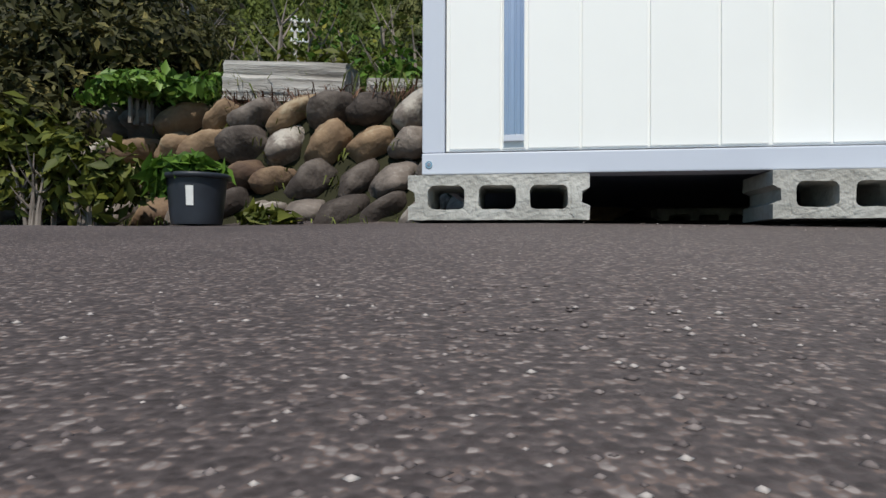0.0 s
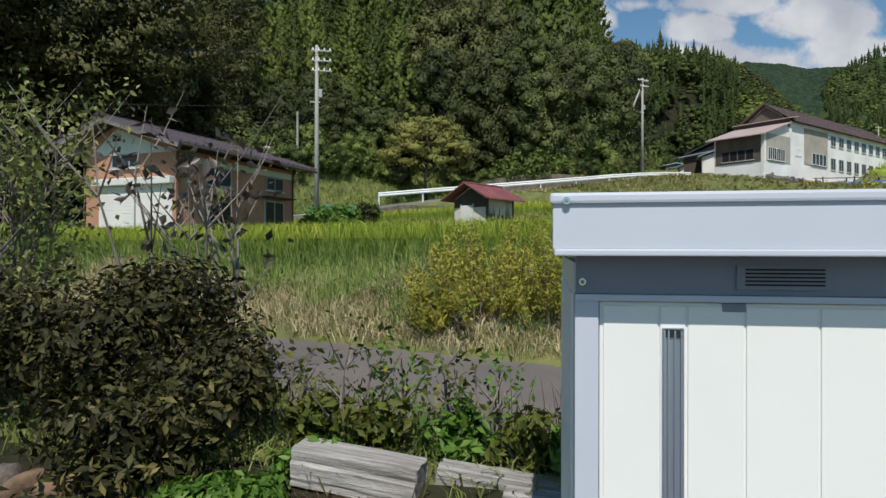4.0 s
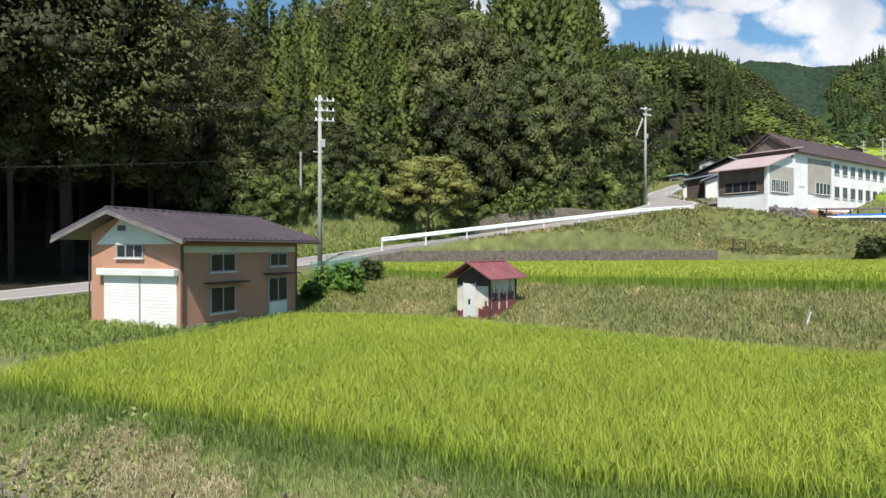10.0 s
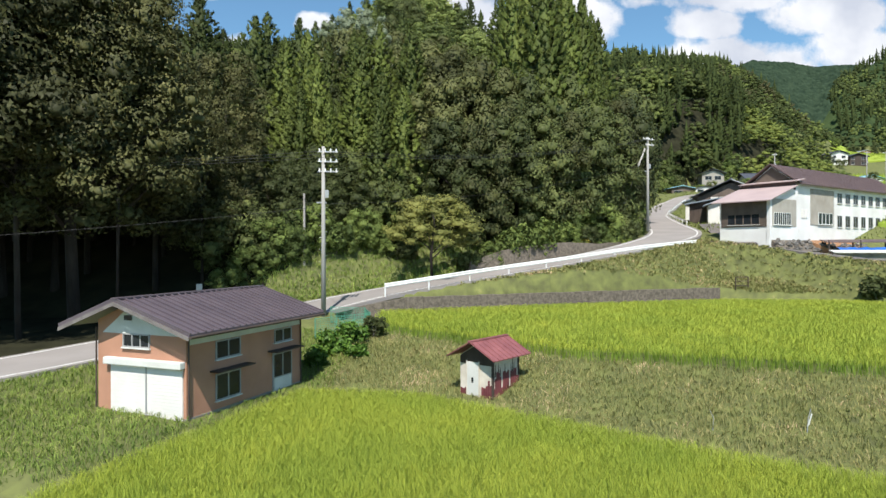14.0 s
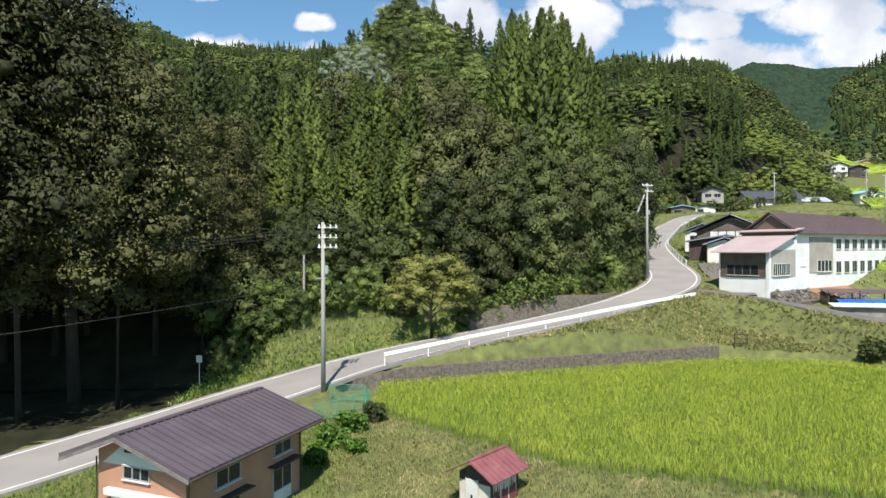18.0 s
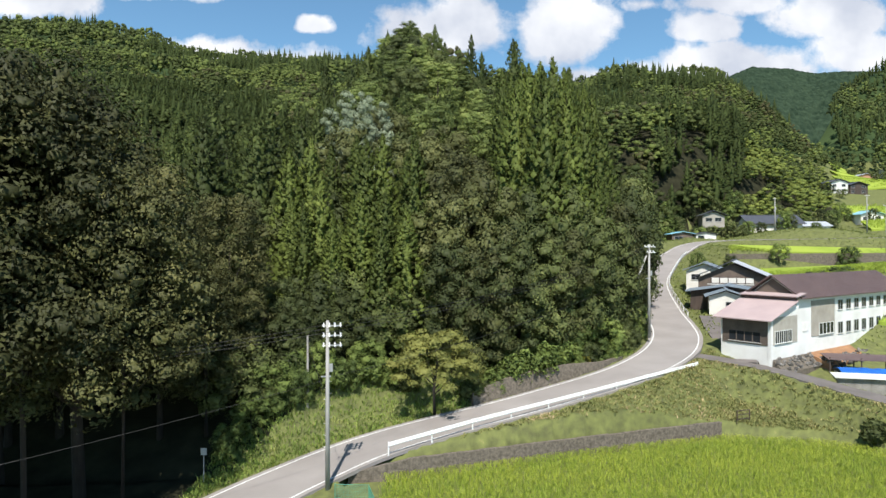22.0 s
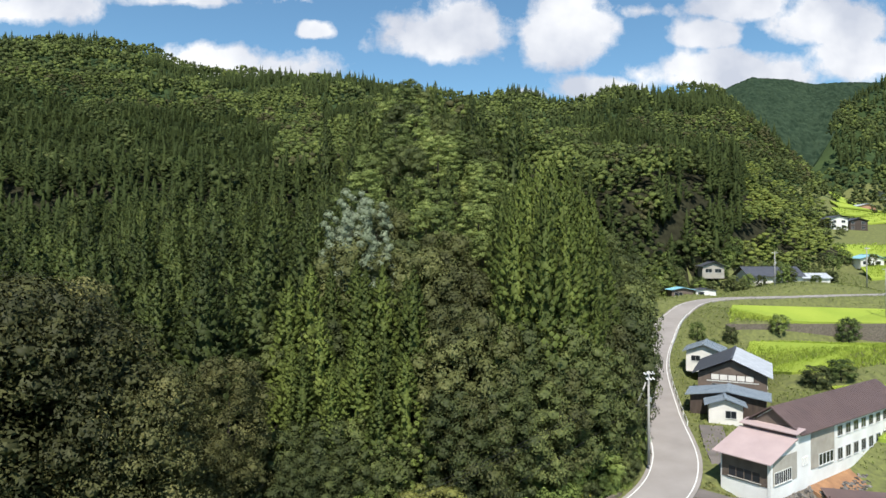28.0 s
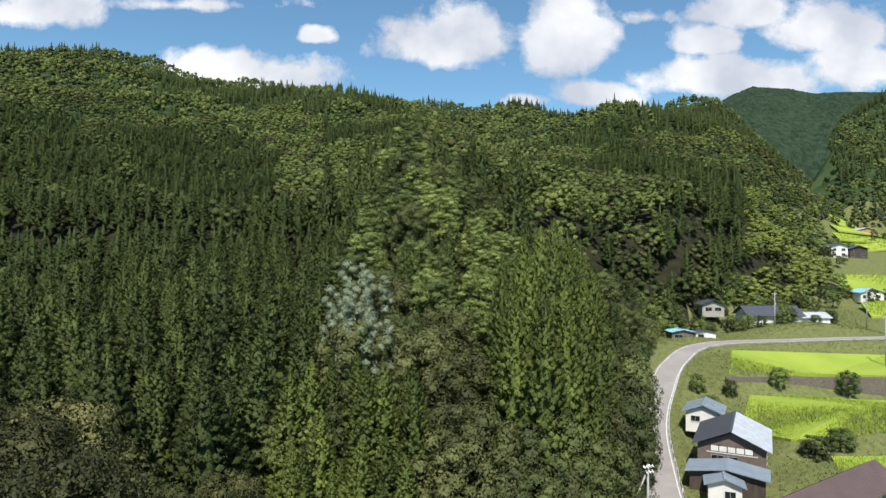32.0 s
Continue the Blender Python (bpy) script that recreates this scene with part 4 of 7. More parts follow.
# ---- crops and grass ----
def tufts(name, x, y, z, per, height, spread, width, material, label, category, seed, droop=0.35, seg=2):
    """Clumps of bent blades at x, y, z, all one object."""
    rng = np.random.default_rng(seed)
    n = len(x) * per
    bx, by, bz = np.repeat(x, per) + rng.normal(0, spread * 0.4, n), np.repeat(y, per) + rng.normal(0, spread * 0.4, n), np.repeat(z, per)
    a = rng.random(n) * 6.283
    hgt = np.repeat(np.broadcast_to(height, x.shape), per) * rng.uniform(0.65, 1.1, n)
    out = hgt * droop * rng.uniform(0.3, 1.5, n)
    w = width * rng.uniform(0.7, 1.3, n)
    dx, dy = np.cos(a), np.sin(a)
    b = rng.random(n) * 6.283
    sx, sy = np.cos(b) * w, np.sin(b) * w
    base = np.stack([bx, by, bz - 0.03], 1)
    side = np.stack([sx, sy, 0 * sx], 1)
    mid = base + np.stack([dx * out * 0.3, dy * out * 0.3, hgt * 0.62], 1)
    tip = base + np.stack([dx * out, dy * out, hgt * (1 - 0.25 * droop)], 1)
    v = np.stack([base - side * 0.6, base + side * 0.6, mid + side, mid - side, tip], 1).reshape(-1, 3)
    i = np.arange(n)[:, None] * 5
    f = np.concatenate([i + [0, 1, 2], i + [0, 2, 3], i + [3, 2, 4]], 1).reshape(-1, 3)
    return tagged(new(name, fast(name, v, f, material)), label, category, kind="stuff")


def scatter(x0, x1, y0, y1, spacing, inside, seed):
    rng = np.random.default_rng(seed)
    gx, gy = np.meshgrid(np.arange(x0, x1, spacing), np.arange(y0, y1, spacing))
    x, y = (gx + rng.uniform(-.4, .4, gx.shape) * spacing).ravel(), (gy + rng.uniform(-.4, .4, gy.shape) * spacing).ravel()
    k = inside(x, y)
    x, y = x[k], y[k]
    return x, y, land(x, y)


x, y, z = scatter(-14, 22, 7, 33, 0.205, lambda x, y: (y > RICE_FRONT(x)) & (y < RICE_BACK(x) - 0.1) & (x > -12.3), 5)
tufts("rice_field", x, y, z, 7, 0.86, 0.17, 0.0085, M["rice_leaf"], "green blades of ripening rice in a paddy", "rice", 6, 0.3)
tufts("rice_heads", x, y, z + 0.52, 16, 0.42, 0.24, 0.0052, M["rice"], "yellow-green drooping heads over the paddy", "rice", 7, 0.6)
x, y, z = scatter(-9, 52, 20, 66, 0.40, lambda x, y: (y > UPPER_FRONT(x) + 0.3) & (y < UPPER_BACK(x) - 0.5) & (x > -5.2) & (near_line(FARM, x, y)[0] > 4) & (x < 46), 8)
tufts("upper_rice_field", x, y, z, 5, 0.86, 0.34, 0.017, M["rice_leaf"], "green blades of rice on the upper terrace", "rice", 9, 0.3)
tufts("upper_rice_heads", x, y, z + 0.54, 14, 0.40, 0.46, 0.011, M["rice"], "yellow-green heads of rice on the upper terrace", "rice", 10, 0.6)


# ---- forecourt, shed and boulder wall ----
def asphalt_material():
    """Tarmac of mixed chippings: rounded stones bound in dark tar."""
    m_ = bpy.data.materials.new("forecourt_asphalt")
    m_.use_nodes = True
    nt = m_.node_tree
    bs = nt.nodes["Principled BSDF"]
    N, L = nt.nodes.new, nt.links.new
    tc = N("ShaderNodeTexCoord")
    vo = N("ShaderNodeTexVoronoi")
    vo.feature = "SMOOTH_F1"
    vo.inputs["Scale"].default_value, vo.inputs["Smoothness"].default_value = 330.0, 0.8
    L(tc.outputs["Object"], vo.inputs["Vector"])
    sep = N("ShaderNodeSeparateColor")
    L(vo.outputs["Color"], sep.inputs[0])
    ramp = N("ShaderNodeValToRGB")
    e = ramp.color_ramp.elements
    e[0].position, e[0].color = 0.0, (0.060, 0.047, 0.046, 1)
    e[1].position, e[1].color = 1.0, (0.37, 0.32, 0.30, 1)
    for p_, c in ((0.4, (0.096, 0.077, 0.076)), (0.6, (0.124, 0.100, 0.097)), (0.72, (0.185, 0.132, 0.115)), (0.85, (0.225, 0.188, 0.178))):
        k = e.new(p_)
        k.color = (*c, 1)
    L(sep.outputs[0], ramp.inputs[0])
    n1 = N("ShaderNodeTexNoise")
    n1.inputs["Scale"].default_value, n1.inputs["Detail"].default_value = 1.7, 5.0
    L(tc.outputs["Object"], n1.inputs["Vector"])
    mx = N("ShaderNodeMix")
    mx.data_type, mx.blend_type = "RGBA", "MULTIPLY"
    mx.inputs[0].default_value = 0.64
    L(ramp.outputs[0], mx.inputs[6]); L(n1.outputs["Fac"], mx.inputs[7])
    L(mx.outputs[2], bs.inputs["Base Color"])
    bs.inputs["Roughness"].default_value, bs.inputs["Specular IOR Level"].default_value = 0.8, 0.3
    bp = N("ShaderNodeBump")
    bp.inputs["Strength"].default_value, bp.inputs["Distance"].default_value = 0.45, 0.004
    bp.invert = True
    L(vo.outputs["Distance"], bp.inputs["Height"]); L(bp.outputs[0], bs.inputs["Normal"])
    return m_


M["forecourt"] = asphalt_material()
M["shed_white"] = mat("enamelled_white_steel", (0.80, 0.80, 0.775), 0.42, (0.75, 0.75, 0.725), 0.7, 9, 0.015, spec=0.4)
M["shed_frame"] = mat("pale_blue_grey_steel", (0.52, 0.55, 0.62), 0.42, (0.47, 0.50, 0.57), 0.9, 8, 0.015, spec=0.4)
M["shed_grey"] = mat("grey_painted_steel", (0.22, 0.235, 0.29), 0.5, (0.19, 0.205, 0.255), 1.0, 9, 0.015)
M["alu"] = mat("brushed_aluminium", (0.45, 0.50, 0.60), 0.32, (0.33, 0.38, 0.48), 3, 70, 0.03, metal=0.75, stretch=(6, 6, 0.3))
M["chrome"] = mat("worn_chrome", (0.62, 0.63, 0.66), 0.2, (0.45, 0.46, 0.5), 5, 50, 0.02, metal=1.0)
M["black"] = mat("black_rubber", (0.02, 0.02, 0.022), 0.7, (0.012, 0.012, 0.013), 4, 40, 0.05)
M["block"] = mat("rough_concrete_block", (0.46, 0.45, 0.42), 0.95, (0.27, 0.26, 0.235), 9, 90, 0.7, spec=0.15, objvar=0.2)
M["boulder"] = mat("river_boulder", (0.185, 0.156, 0.136), 0.8, (0.050, 0.040, 0.035), 7, 45, 0.9, spec=0.25, objvar=0.6, third=(0.36, 0.33, 0.29))
M["tan_boulder"] = mat("tan_river_boulder", (0.235, 0.160, 0.098), 0.8, (0.080, 0.050, 0.036), 6, 40, 0.9, spec=0.25, objvar=0.5, third=(0.330, 0.264, 0.180))
M["timber"] = mat("silvered_timber", (0.50, 0.48, 0.455), 0.9, (0.15, 0.135, 0.12), 7, 60, 0.8, spec=0.1, stretch=(0.35, 5, 5), amount=0.8)
M["pot"] = mat("dark_blue_plastic", (0.030, 0.036, 0.048), 0.45, (0.018, 0.021, 0.028), 6, 40, 0.05, spec=0.45)
M["shrub"] = mat("dark_shrub_leaves", (0.082, 0.078, 0.026), 0.6, (0.022, 0.023, 0.010), 1.5, 12, 0, spec=0.15, island=0.6, leaf=0.18, third=(0.205, 0.17, 0.06))
M["weed"] = mat("yellow_green_weeds", (0.128, 0.139, 0.022), 0.6, (0.045, 0.060, 0.011), 2, 12, 0, spec=0.25, island=0.55, leaf=0.25, third=(0.247, 0.217, 0.026))
M["fresh"] = mat("fresh_green_leaves", (0.12, 0.22, 0.03), 0.5, (0.05, 0.11, 0.015), 2, 12, 0, spec=0.3, island=0.5, leaf=0.25, third=(0.2, 0.3, 0.06))
M["bank"] = mat("lush_bank_grass", (0.235, 0.310, 0.085), 0.8, (0.125, 0.190, 0.048), 0.6, 6, 0, spec=0.15, island=0.45, leaf=0.22, third=(0.36, 0.38, 0.15))
M["golden"] = mat("golden_bush_leaves", (0.50, 0.45, 0.085), 0.7, (0.26, 0.27, 0.05), 1.2, 10, 0, spec=0.15, island=0.5, leaf=0.34, third=(0.62, 0.50, 0.09))
M["plum"] = mat("purplish_sapling_leaves", (0.10, 0.075, 0.055), 0.4, (0.035, 0.028, 0.024), 2, 12, 0, spec=0.5, island=0.6, leaf=0.1, third=(0.16, 0.17, 0.06))
M["twig"] = mat("grey_twigs", (0.26, 0.22, 0.19), 0.9, (0.13, 0.11, 0.095), 6, 40, 0.3)


def forecourt():
    xs, ys = np.arange(-9, 9.01, 0.3), np.concatenate([np.arange(-9, -0.3, 0.6), np.arange(-0.3, 3.7, 0.1)])
    X, Y = np.meshgrid(xs, ys)
    Y = np.minimum(Y, wall_front(X) + 0.02)
    Z = land(X, Y) + 0.006 + 0.006 * np.sin(X * 1.1 + Y * 2.3) * np.clip(np.abs(Y - 0.3), 0, 1)
    v = np.stack([X, Y, Z], -1).reshape(-1, 3)
    nx, ny = len(xs), len(ys)
    f = [(a * nx + b, a * nx + b + 1, (a + 1) * nx + b + 1, (a + 1) * nx + b) for a in range(ny - 1) for b in range(nx - 1)]
    me = mesh("forecourt", v, f, M["forecourt"], True)
    return tagged(new("forecourt", me), "dark worn asphalt forecourt with pale chippings", "pavement", kind="structure")


forecourt()


def chippings():
    """Loose pale chips proud of the tar, close to where the drone starts."""
    rng = np.random.default_rng(3)
    V, F, base = [], [], 0
    for k in range(2200):
        yy = 0.06 + 1.25 * rng.random() ** 1.6
        xx = rng.uniform(-1.0, 1.0) * (0.15 + yy)
        r = rng.uniform(0.0008, 0.0022)
        v = rng.normal(0, 1, (6, 3)); v = np.array([[1, 0, 0], [-1, 0, 0], [0, 1, 0], [0, -1, 0], [0, 0, 1], [0, 0, -1]]) * (0.8 + 0.4 * rng.random((6, 1)))
        V.append(v * r * [1.2, 1.1, 0.55] + [xx, yy, ground_z(xx, yy) + 0.0062])
        F.append(np.array([[0, 2, 4], [2, 1, 4], [1, 3, 4], [3, 0, 4], [2, 0, 5], [1, 2, 5], [3, 1, 5], [0, 3, 5]]) + base)
        base += 6
    return tagged(new("chippings", fast("chippings", np.concatenate(V), np.concatenate(F), M["chip"])), "pale stone chippings in the asphalt", "chippings", kind="stuff")


M["chip"] = mat("stone_chips", (0.21, 0.175, 0.165), 0.75, (0.10, 0.08, 0.078), 30, 200, 0, island=0.8, third=(0.36, 0.32, 0.30))
chippings()

SHED = pose(0.04, 1.40, 0, 0, 0, math.degrees(math.atan2(-0.11, 0.62)))


def build_shed():
    """Steel storage shed: frame, ribbed door leaves, header with vent, roof with a deep fascia."""
    W, D, z0, z1 = 2.21, 1.37, 0.247, 2.13
    s = thing("garden_shed", SHED, "white steel storage shed with pale grey frame, standing on concrete blocks", "shed")
    part("sill", box(0, W, -0.004, 0.07, z0, z0 + 0.047, 0.003), M["shed_frame"], s)
    part("corner_post", box(0, 0.05, 0, 0.06, z0 + 0.048, z1, 0.003), M["shed_frame"], s)
    part("corner_post", box(W - 0.05, W, 0, 0.06, z0 + 0.048, z1, 0.003), M["shed_frame"], s)
    part("floor", box(0.02, W - 0.02, 0.072, D - 0.02, z0 + 0.01, z0 + 0.05), M["shed_grey"], s)
    for x0, x1 in ((0.0, 0.02), (W - 0.02, W)):
        wall = box(x0, x1, 0.062, D, z0, z1 + 0.07)
        for k in range(9):
            a = 0.1 + k * 0.135
            box(x0 - 0.006 if x0 < 1 else x1 - 0.001, x0 + 0.001 if x0 < 1 else x1 + 0.006, a, a + 0.08, z0 + 0.05, z1, 0.002, wall)
        part("side_wall", wall, M["shed_white"], s)
    part("back_wall", box(0.02, W - 0.02, D - 0.02, D, z0, z1 + 0.07), M["shed_white"], s)

    def leaf(a, b, y, seams, zb, name):
        d = part(name, box(a, b, y, y + 0.022, zb, z1 - 0.012, 0.002), M["shed_white"], s)
        edges = [a + 0.006] + seams + [b - 0.006]
        for p, q in zip(edges, edges[1:]):
            part("rib", box(p + 0.0022, q - 0.0022, y - 0.0035, y + 0.001, zb + 0.004, z1 - 0.02, 0.0018), M["shed_white"], d)
        return d
    d1 = leaf(0.052, 0.735, 0.012, [0.174, 0.23, 0.345, 0.487, 0.63], z0 + 0.052, "door")
    part("notch", box(0.30, 0.345, 0.006, 0.012, z1 - 0.03, z1 - 0.012), M["shed_grey"], d1)
    leaf(0.735, 1.46, 0.038, [0.86, 1.0, 1.145, 1.29], z0 + 0.056, "door")
    leaf(1.46, 2.155, 0.012, [1.60, 1.745, 1.89, 2.03], z0 + 0.052, "door")
    # long recessed pull
    h = part("pull_channel", box(0.180, 0.224, 0.0035, 0.008, 0.328, 2.065, 0.001), M["alu"], d1, "ribbed aluminium pull channel")
    for a in (0.182, 0.190, 0.203, 0.216):
        part("channel_rib", box(a, a + 0.004, -0.0015, 0.0045, 0.332, 2.06, 0.001), M["alu"], h)
    part("channel_end", box(0.183, 0.221, 0.0, 0.0045, 2.045, 2.062), M["black"], h)
    part("channel_foot", box(0.180, 0.224, -0.001, 0.0045, 0.318, 0.332, 0.001), M["shed_frame"], h)
    # lock plate
    p = part("lock_plate", box(0.100, 0.163, -0.003, 0.0085, 1.157, 1.282, 0.002), M["chrome"], d1, "brushed steel lock plate")
    for zc, r, k in ((1.250, 0.020, "lock_knob"), (1.203, 0.0125, "lock_barrel")):
        q = part(k, tube([(0.1315, -0.003, zc), (0.1315, -0.012, zc), (0.1315, -0.014, zc)], [r, r, r * 0.8], 20), M["chrome"], p)
        part("knob_face", tube([(0.1315, -0.0135, zc), (0.1315, -0.0165, zc)], [r * 0.72, r * 0.66], 18), M["black"], q)
        for a in (0.5, 2.6, 4.7):
            part("screw_dot", tube([(0.1315 + r * 0.42 * math.cos(a), -0.016, zc + r * 0.42 * math.sin(a)), (0.1315 + r * 0.42 * math.cos(a), -0.0175, zc + r * 0.42 * math.sin(a))], r * 0.12, 8), M["chrome"], q)
    part("key_flap", box(0.1235, 0.1395, -0.006, -0.002, 1.178, 1.188, 0.001), M["black"], p)
    # header and vent
    part("header_trim", box(0.0, W, -0.006, 0.05, z1 - 0.010, z1 + 0.004, 0.002), M["shed_frame"], s)
    hd = part("header", box(0.004, W - 0.004, 0.006, 0.05, z1 + 0.005, z1 + 0.095), M["shed_grey"], s)
    v = part("vent", box(0.325, 0.505, -0.001, 0.006, z1 + 0.016, z1 + 0.066, 0.002), M["shed_grey"], hd)
    for k in range(5):
        part("vent_slot", box(0.342, 0.492, -0.003, 0.0005, z1 + 0.025 + k * 0.0078, z1 + 0.0285 + k * 0.0078), M["black"], v)
    # roof
    r = part("roof", prism([(-0.085, z1 + 0.097), (D + 0.06, z1 + 0.15), (D + 0.06, z1 + 0.165), (-0.085, z1 + 0.205)], W + 0.09, "x", -0.045), M["shed_frame"], s)
    part("fascia", box(-0.047, W + 0.047, -0.088, -0.083, z1 + 0.098, z1 + 0.204, 0.003), M["shed_frame"], r)
    part("drip_edge", box(-0.044, W + 0.044, -0.093, -0.0835, z1 + 0.086, z1 + 0.099, 0.003), M["shed_frame"], r)
    part("top_lip", box(-0.053, W + 0.053, -0.096, -0.07, z1 + 0.190, z1 + 0.212, 0.006), M["shed_frame"], r)
    part("roof_sheet", box(-0.03, W + 0.03, -0.068, D + 0.03, z1 + 0.170, z1 + 0.178), M["shed_frame"], r)
    for k in range(8):
        part("roof_rib", box(0.1 + k * 0.28, 0.125 + k * 0.28, -0.06, D + 0.03, z1 + 0.178, z1 + 0.196, 0.004), M["shed_frame"], r)
    for bx, bz in ((-0.02, z1 + 0.196), (0.016, z0 + 0.022), (0.016, z1 + 0.03)):
        yy = -0.098 if bx < 0 else -0.004
        b = part("bolt", tube([(bx, yy + 0.006, bz), (bx, yy - 0.002, bz)], 0.008, 14), M["chrome"], s)
        part("bolt_socket", tube([(bx, yy - 0.0015, bz), (bx, yy - 0.004, bz)], [0.0045, 0.0035], 8), M["shed_grey"], b)
    return s


build_shed()


def hollow_block():
    """Building block lying flat: three cells through it, a groove at each end."""
    bm = bmesh.new()
    Lb, Hb, Db = 0.39, 0.098, 0.19

    def cell(x0, x1, h0, h1, n=5):
        def ringpts(xa, xb, za, zb, r):
            pts = []
            for cx, cz, a0 in ((xb - r, zb - r, 0), (xa + r, zb - r, 90), (xa + r, za + r, 180), (xb - r, za + r, 270)):
                for k in range(n):
                    a = radians(a0 + 90 * k / (n - 1))
                    pts.append((cx + r * math.cos(a), cz + r * math.sin(a)))
            return pts
        outer, inner = ringpts(x0, x1, 0, Hb, 1e-5), ringpts(h0, h1, 0.023, Hb - 0.023, 0.013)
        rings = [[bm.verts.new((p[0], y, p[1])) for p in pts] for pts, y in ((outer, 0), (inner, 0), (inner, Db), (outer, Db))]
        m_ = len(outer)
        for a, b in zip(rings, rings[1:] + rings[:1]):
            for k in range(m_):
                bm.faces.new((a[k], a[(k + 1) % m_], b[(k + 1) % m_], b[k]))
    xs = [0.03, 0.140, 0.250, 0.36]
    for a, b in zip(xs, xs[1:]):
        cell(a, b, a + 0.015, b - 0.015)
    for x0, x1, g in ((0.0, 0.03, 0.0), (0.36, Lb, Lb)):
        s_ = 0.016 if g == 0 else -0.016
        prof = [(x1, 0), (x1, Hb), (x0, Hb)] + ([(x0, Hb * 0.7), (x0 + s_, Hb * 0.62), (x0 + s_, Hb * 0.38), (x0, Hb * 0.3)]) + [(x0, 0)] if g == 0 else [(x0, 0), (x1, 0), (x1, Hb * 0.3), (x1 + s_, Hb * 0.38), (x1 + s_, Hb * 0.62), (x1, Hb * 0.7), (x1, Hb), (x0, Hb)]
        join(bm, prism(prof, Db, "y"))
    bmesh.ops.remove_doubles(bm, verts=bm.verts, dist=2e-5)
    bmesh.ops.subdivide_edges(bm, edges=[e for e in bm.edges if e.calc_length() > 0.03], cuts=3, use_grid_fill=True)
    for v in bm.verts:
        k = noise.noise(v.co * 60) * 0.0022 + noise.noise(v.co * 160) * 0.0014
        v.co += Vector((k, k * 0.8, k * 0.6))
    bmesh.ops.recalc_face_normals(bm, faces=bm.faces)
    return from_bm("block", bm, M["block"])


def blocks():
    me = hollow_block()
    first = tagged(new("concrete_block", me), "rough grey hollow concrete block under the shed", "concrete block", "blocks under the shed")
    spots = [(-0.028, -0.02), (0.722, -0.024), (1.47, -0.02), (1.88, -0.02), (-0.028, 1.17), (0.722, 1.17), (1.85, 1.17)]
    for k, (a, b) in enumerate(spots):
        w = SHED @ Vector((a + 0.19, b + 0.1, 0))
        zz = min(0.146, 0.247 - 0.099)
        m_ = SHED @ pose(a, b, zz, 0, 0, (0.6, -0.5, 0.3, 0, 0.2, -0.3, 0)[k])
        if k == 0:
            first.matrix_world = m_
        else:
            copy_thing(first, m_)


blocks()


def boulder_mesh(seed, material):
    rng = random.Random(seed)
    bm = bmesh.new()
    bmesh.ops.create_icosphere(bm, subdivisions=3, radius=1.0)
    off = Vector((rng.uniform(0, 50), rng.uniform(0, 50), rng.uniform(0, 50)))
    for v in bm.verts:
        k = 1 + 0.34 * noise.noise(v.co * 1.1 + off) + 0.10 * noise.noise(v.co * 2.6 + off) + 0.02 * noise.noise(v.co * 8 + off)
        v.co = Vector((v.co.x * 0.138, v.co.y * 0.15, v.co.z * 0.084)) * k
    return from_bm("boulder", bm, material, True)


def boulder_wall():
    rng = random.Random(5)
    w = thing("boulder_wall", pose(0, 0, 0), "dry boulder retaining wall of grey and tan river stones with moss", "wall", kind="structure")
    shapes = [boulder_mesh(s, M["boulder"] if s % 3 else M["tan_boulder"]) for s in range(12)]
    for row in range(4):
        z = 0.245 + row * 0.178
        xx = -4.3 + (row % 2) * 0.1
        while xx < 1.7:
            s = rng.uniform(0.86, 1.1) * (1.08 if row == 3 else 1.0)
            if row == 0 and rng.random() < 0.1:
                xx += 0.15
                continue
            ob = new("boulder", rng.choice(shapes))
            ob.parent = w
            yy = wall_front(xx) + (0.02, 0.145, 0.24, 0.295)[row] + rng.uniform(-0.02, 0.02)
            ob.matrix_world = Matrix.LocRotScale((xx, yy, z + rng.uniform(-0.015, 0.015)), Euler((rng.uniform(-0.3, 0.3), -rng.uniform(0.35, 0.85), -0.26 + rng.uniform(-0.3, 0.3))), (s * rng.uniform(0.85, 1.1), s, s * rng.uniform(0.9, 1.12)))
            xx += 0.205 * s
    # earth packed behind the stones
    xs = np.arange(-6, 3, 0.12)
    prof = ((0.10, 0.10), (0.17, 0.4), (0.26, 0.72), (0.36, 0.88), (0.55, 0.95))
    v, f = [], []
    for x_ in xs:
        for a, b in prof:
            v.append((x_, wall_front(x_) + a + 0.03 * noise.noise((x_ * 4, b * 5, 1)), b + 0.03 * noise.noise((x_ * 5, b * 4, 7))))
    k = len(prof)
    for a in range(len(xs) - 1):
        for b in range(k - 1):
            f.append((a * k + b, (a + 1) * k + b, (a + 1) * k + b + 1, a * k + b + 1))
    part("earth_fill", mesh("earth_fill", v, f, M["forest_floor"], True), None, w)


boulder_wall()


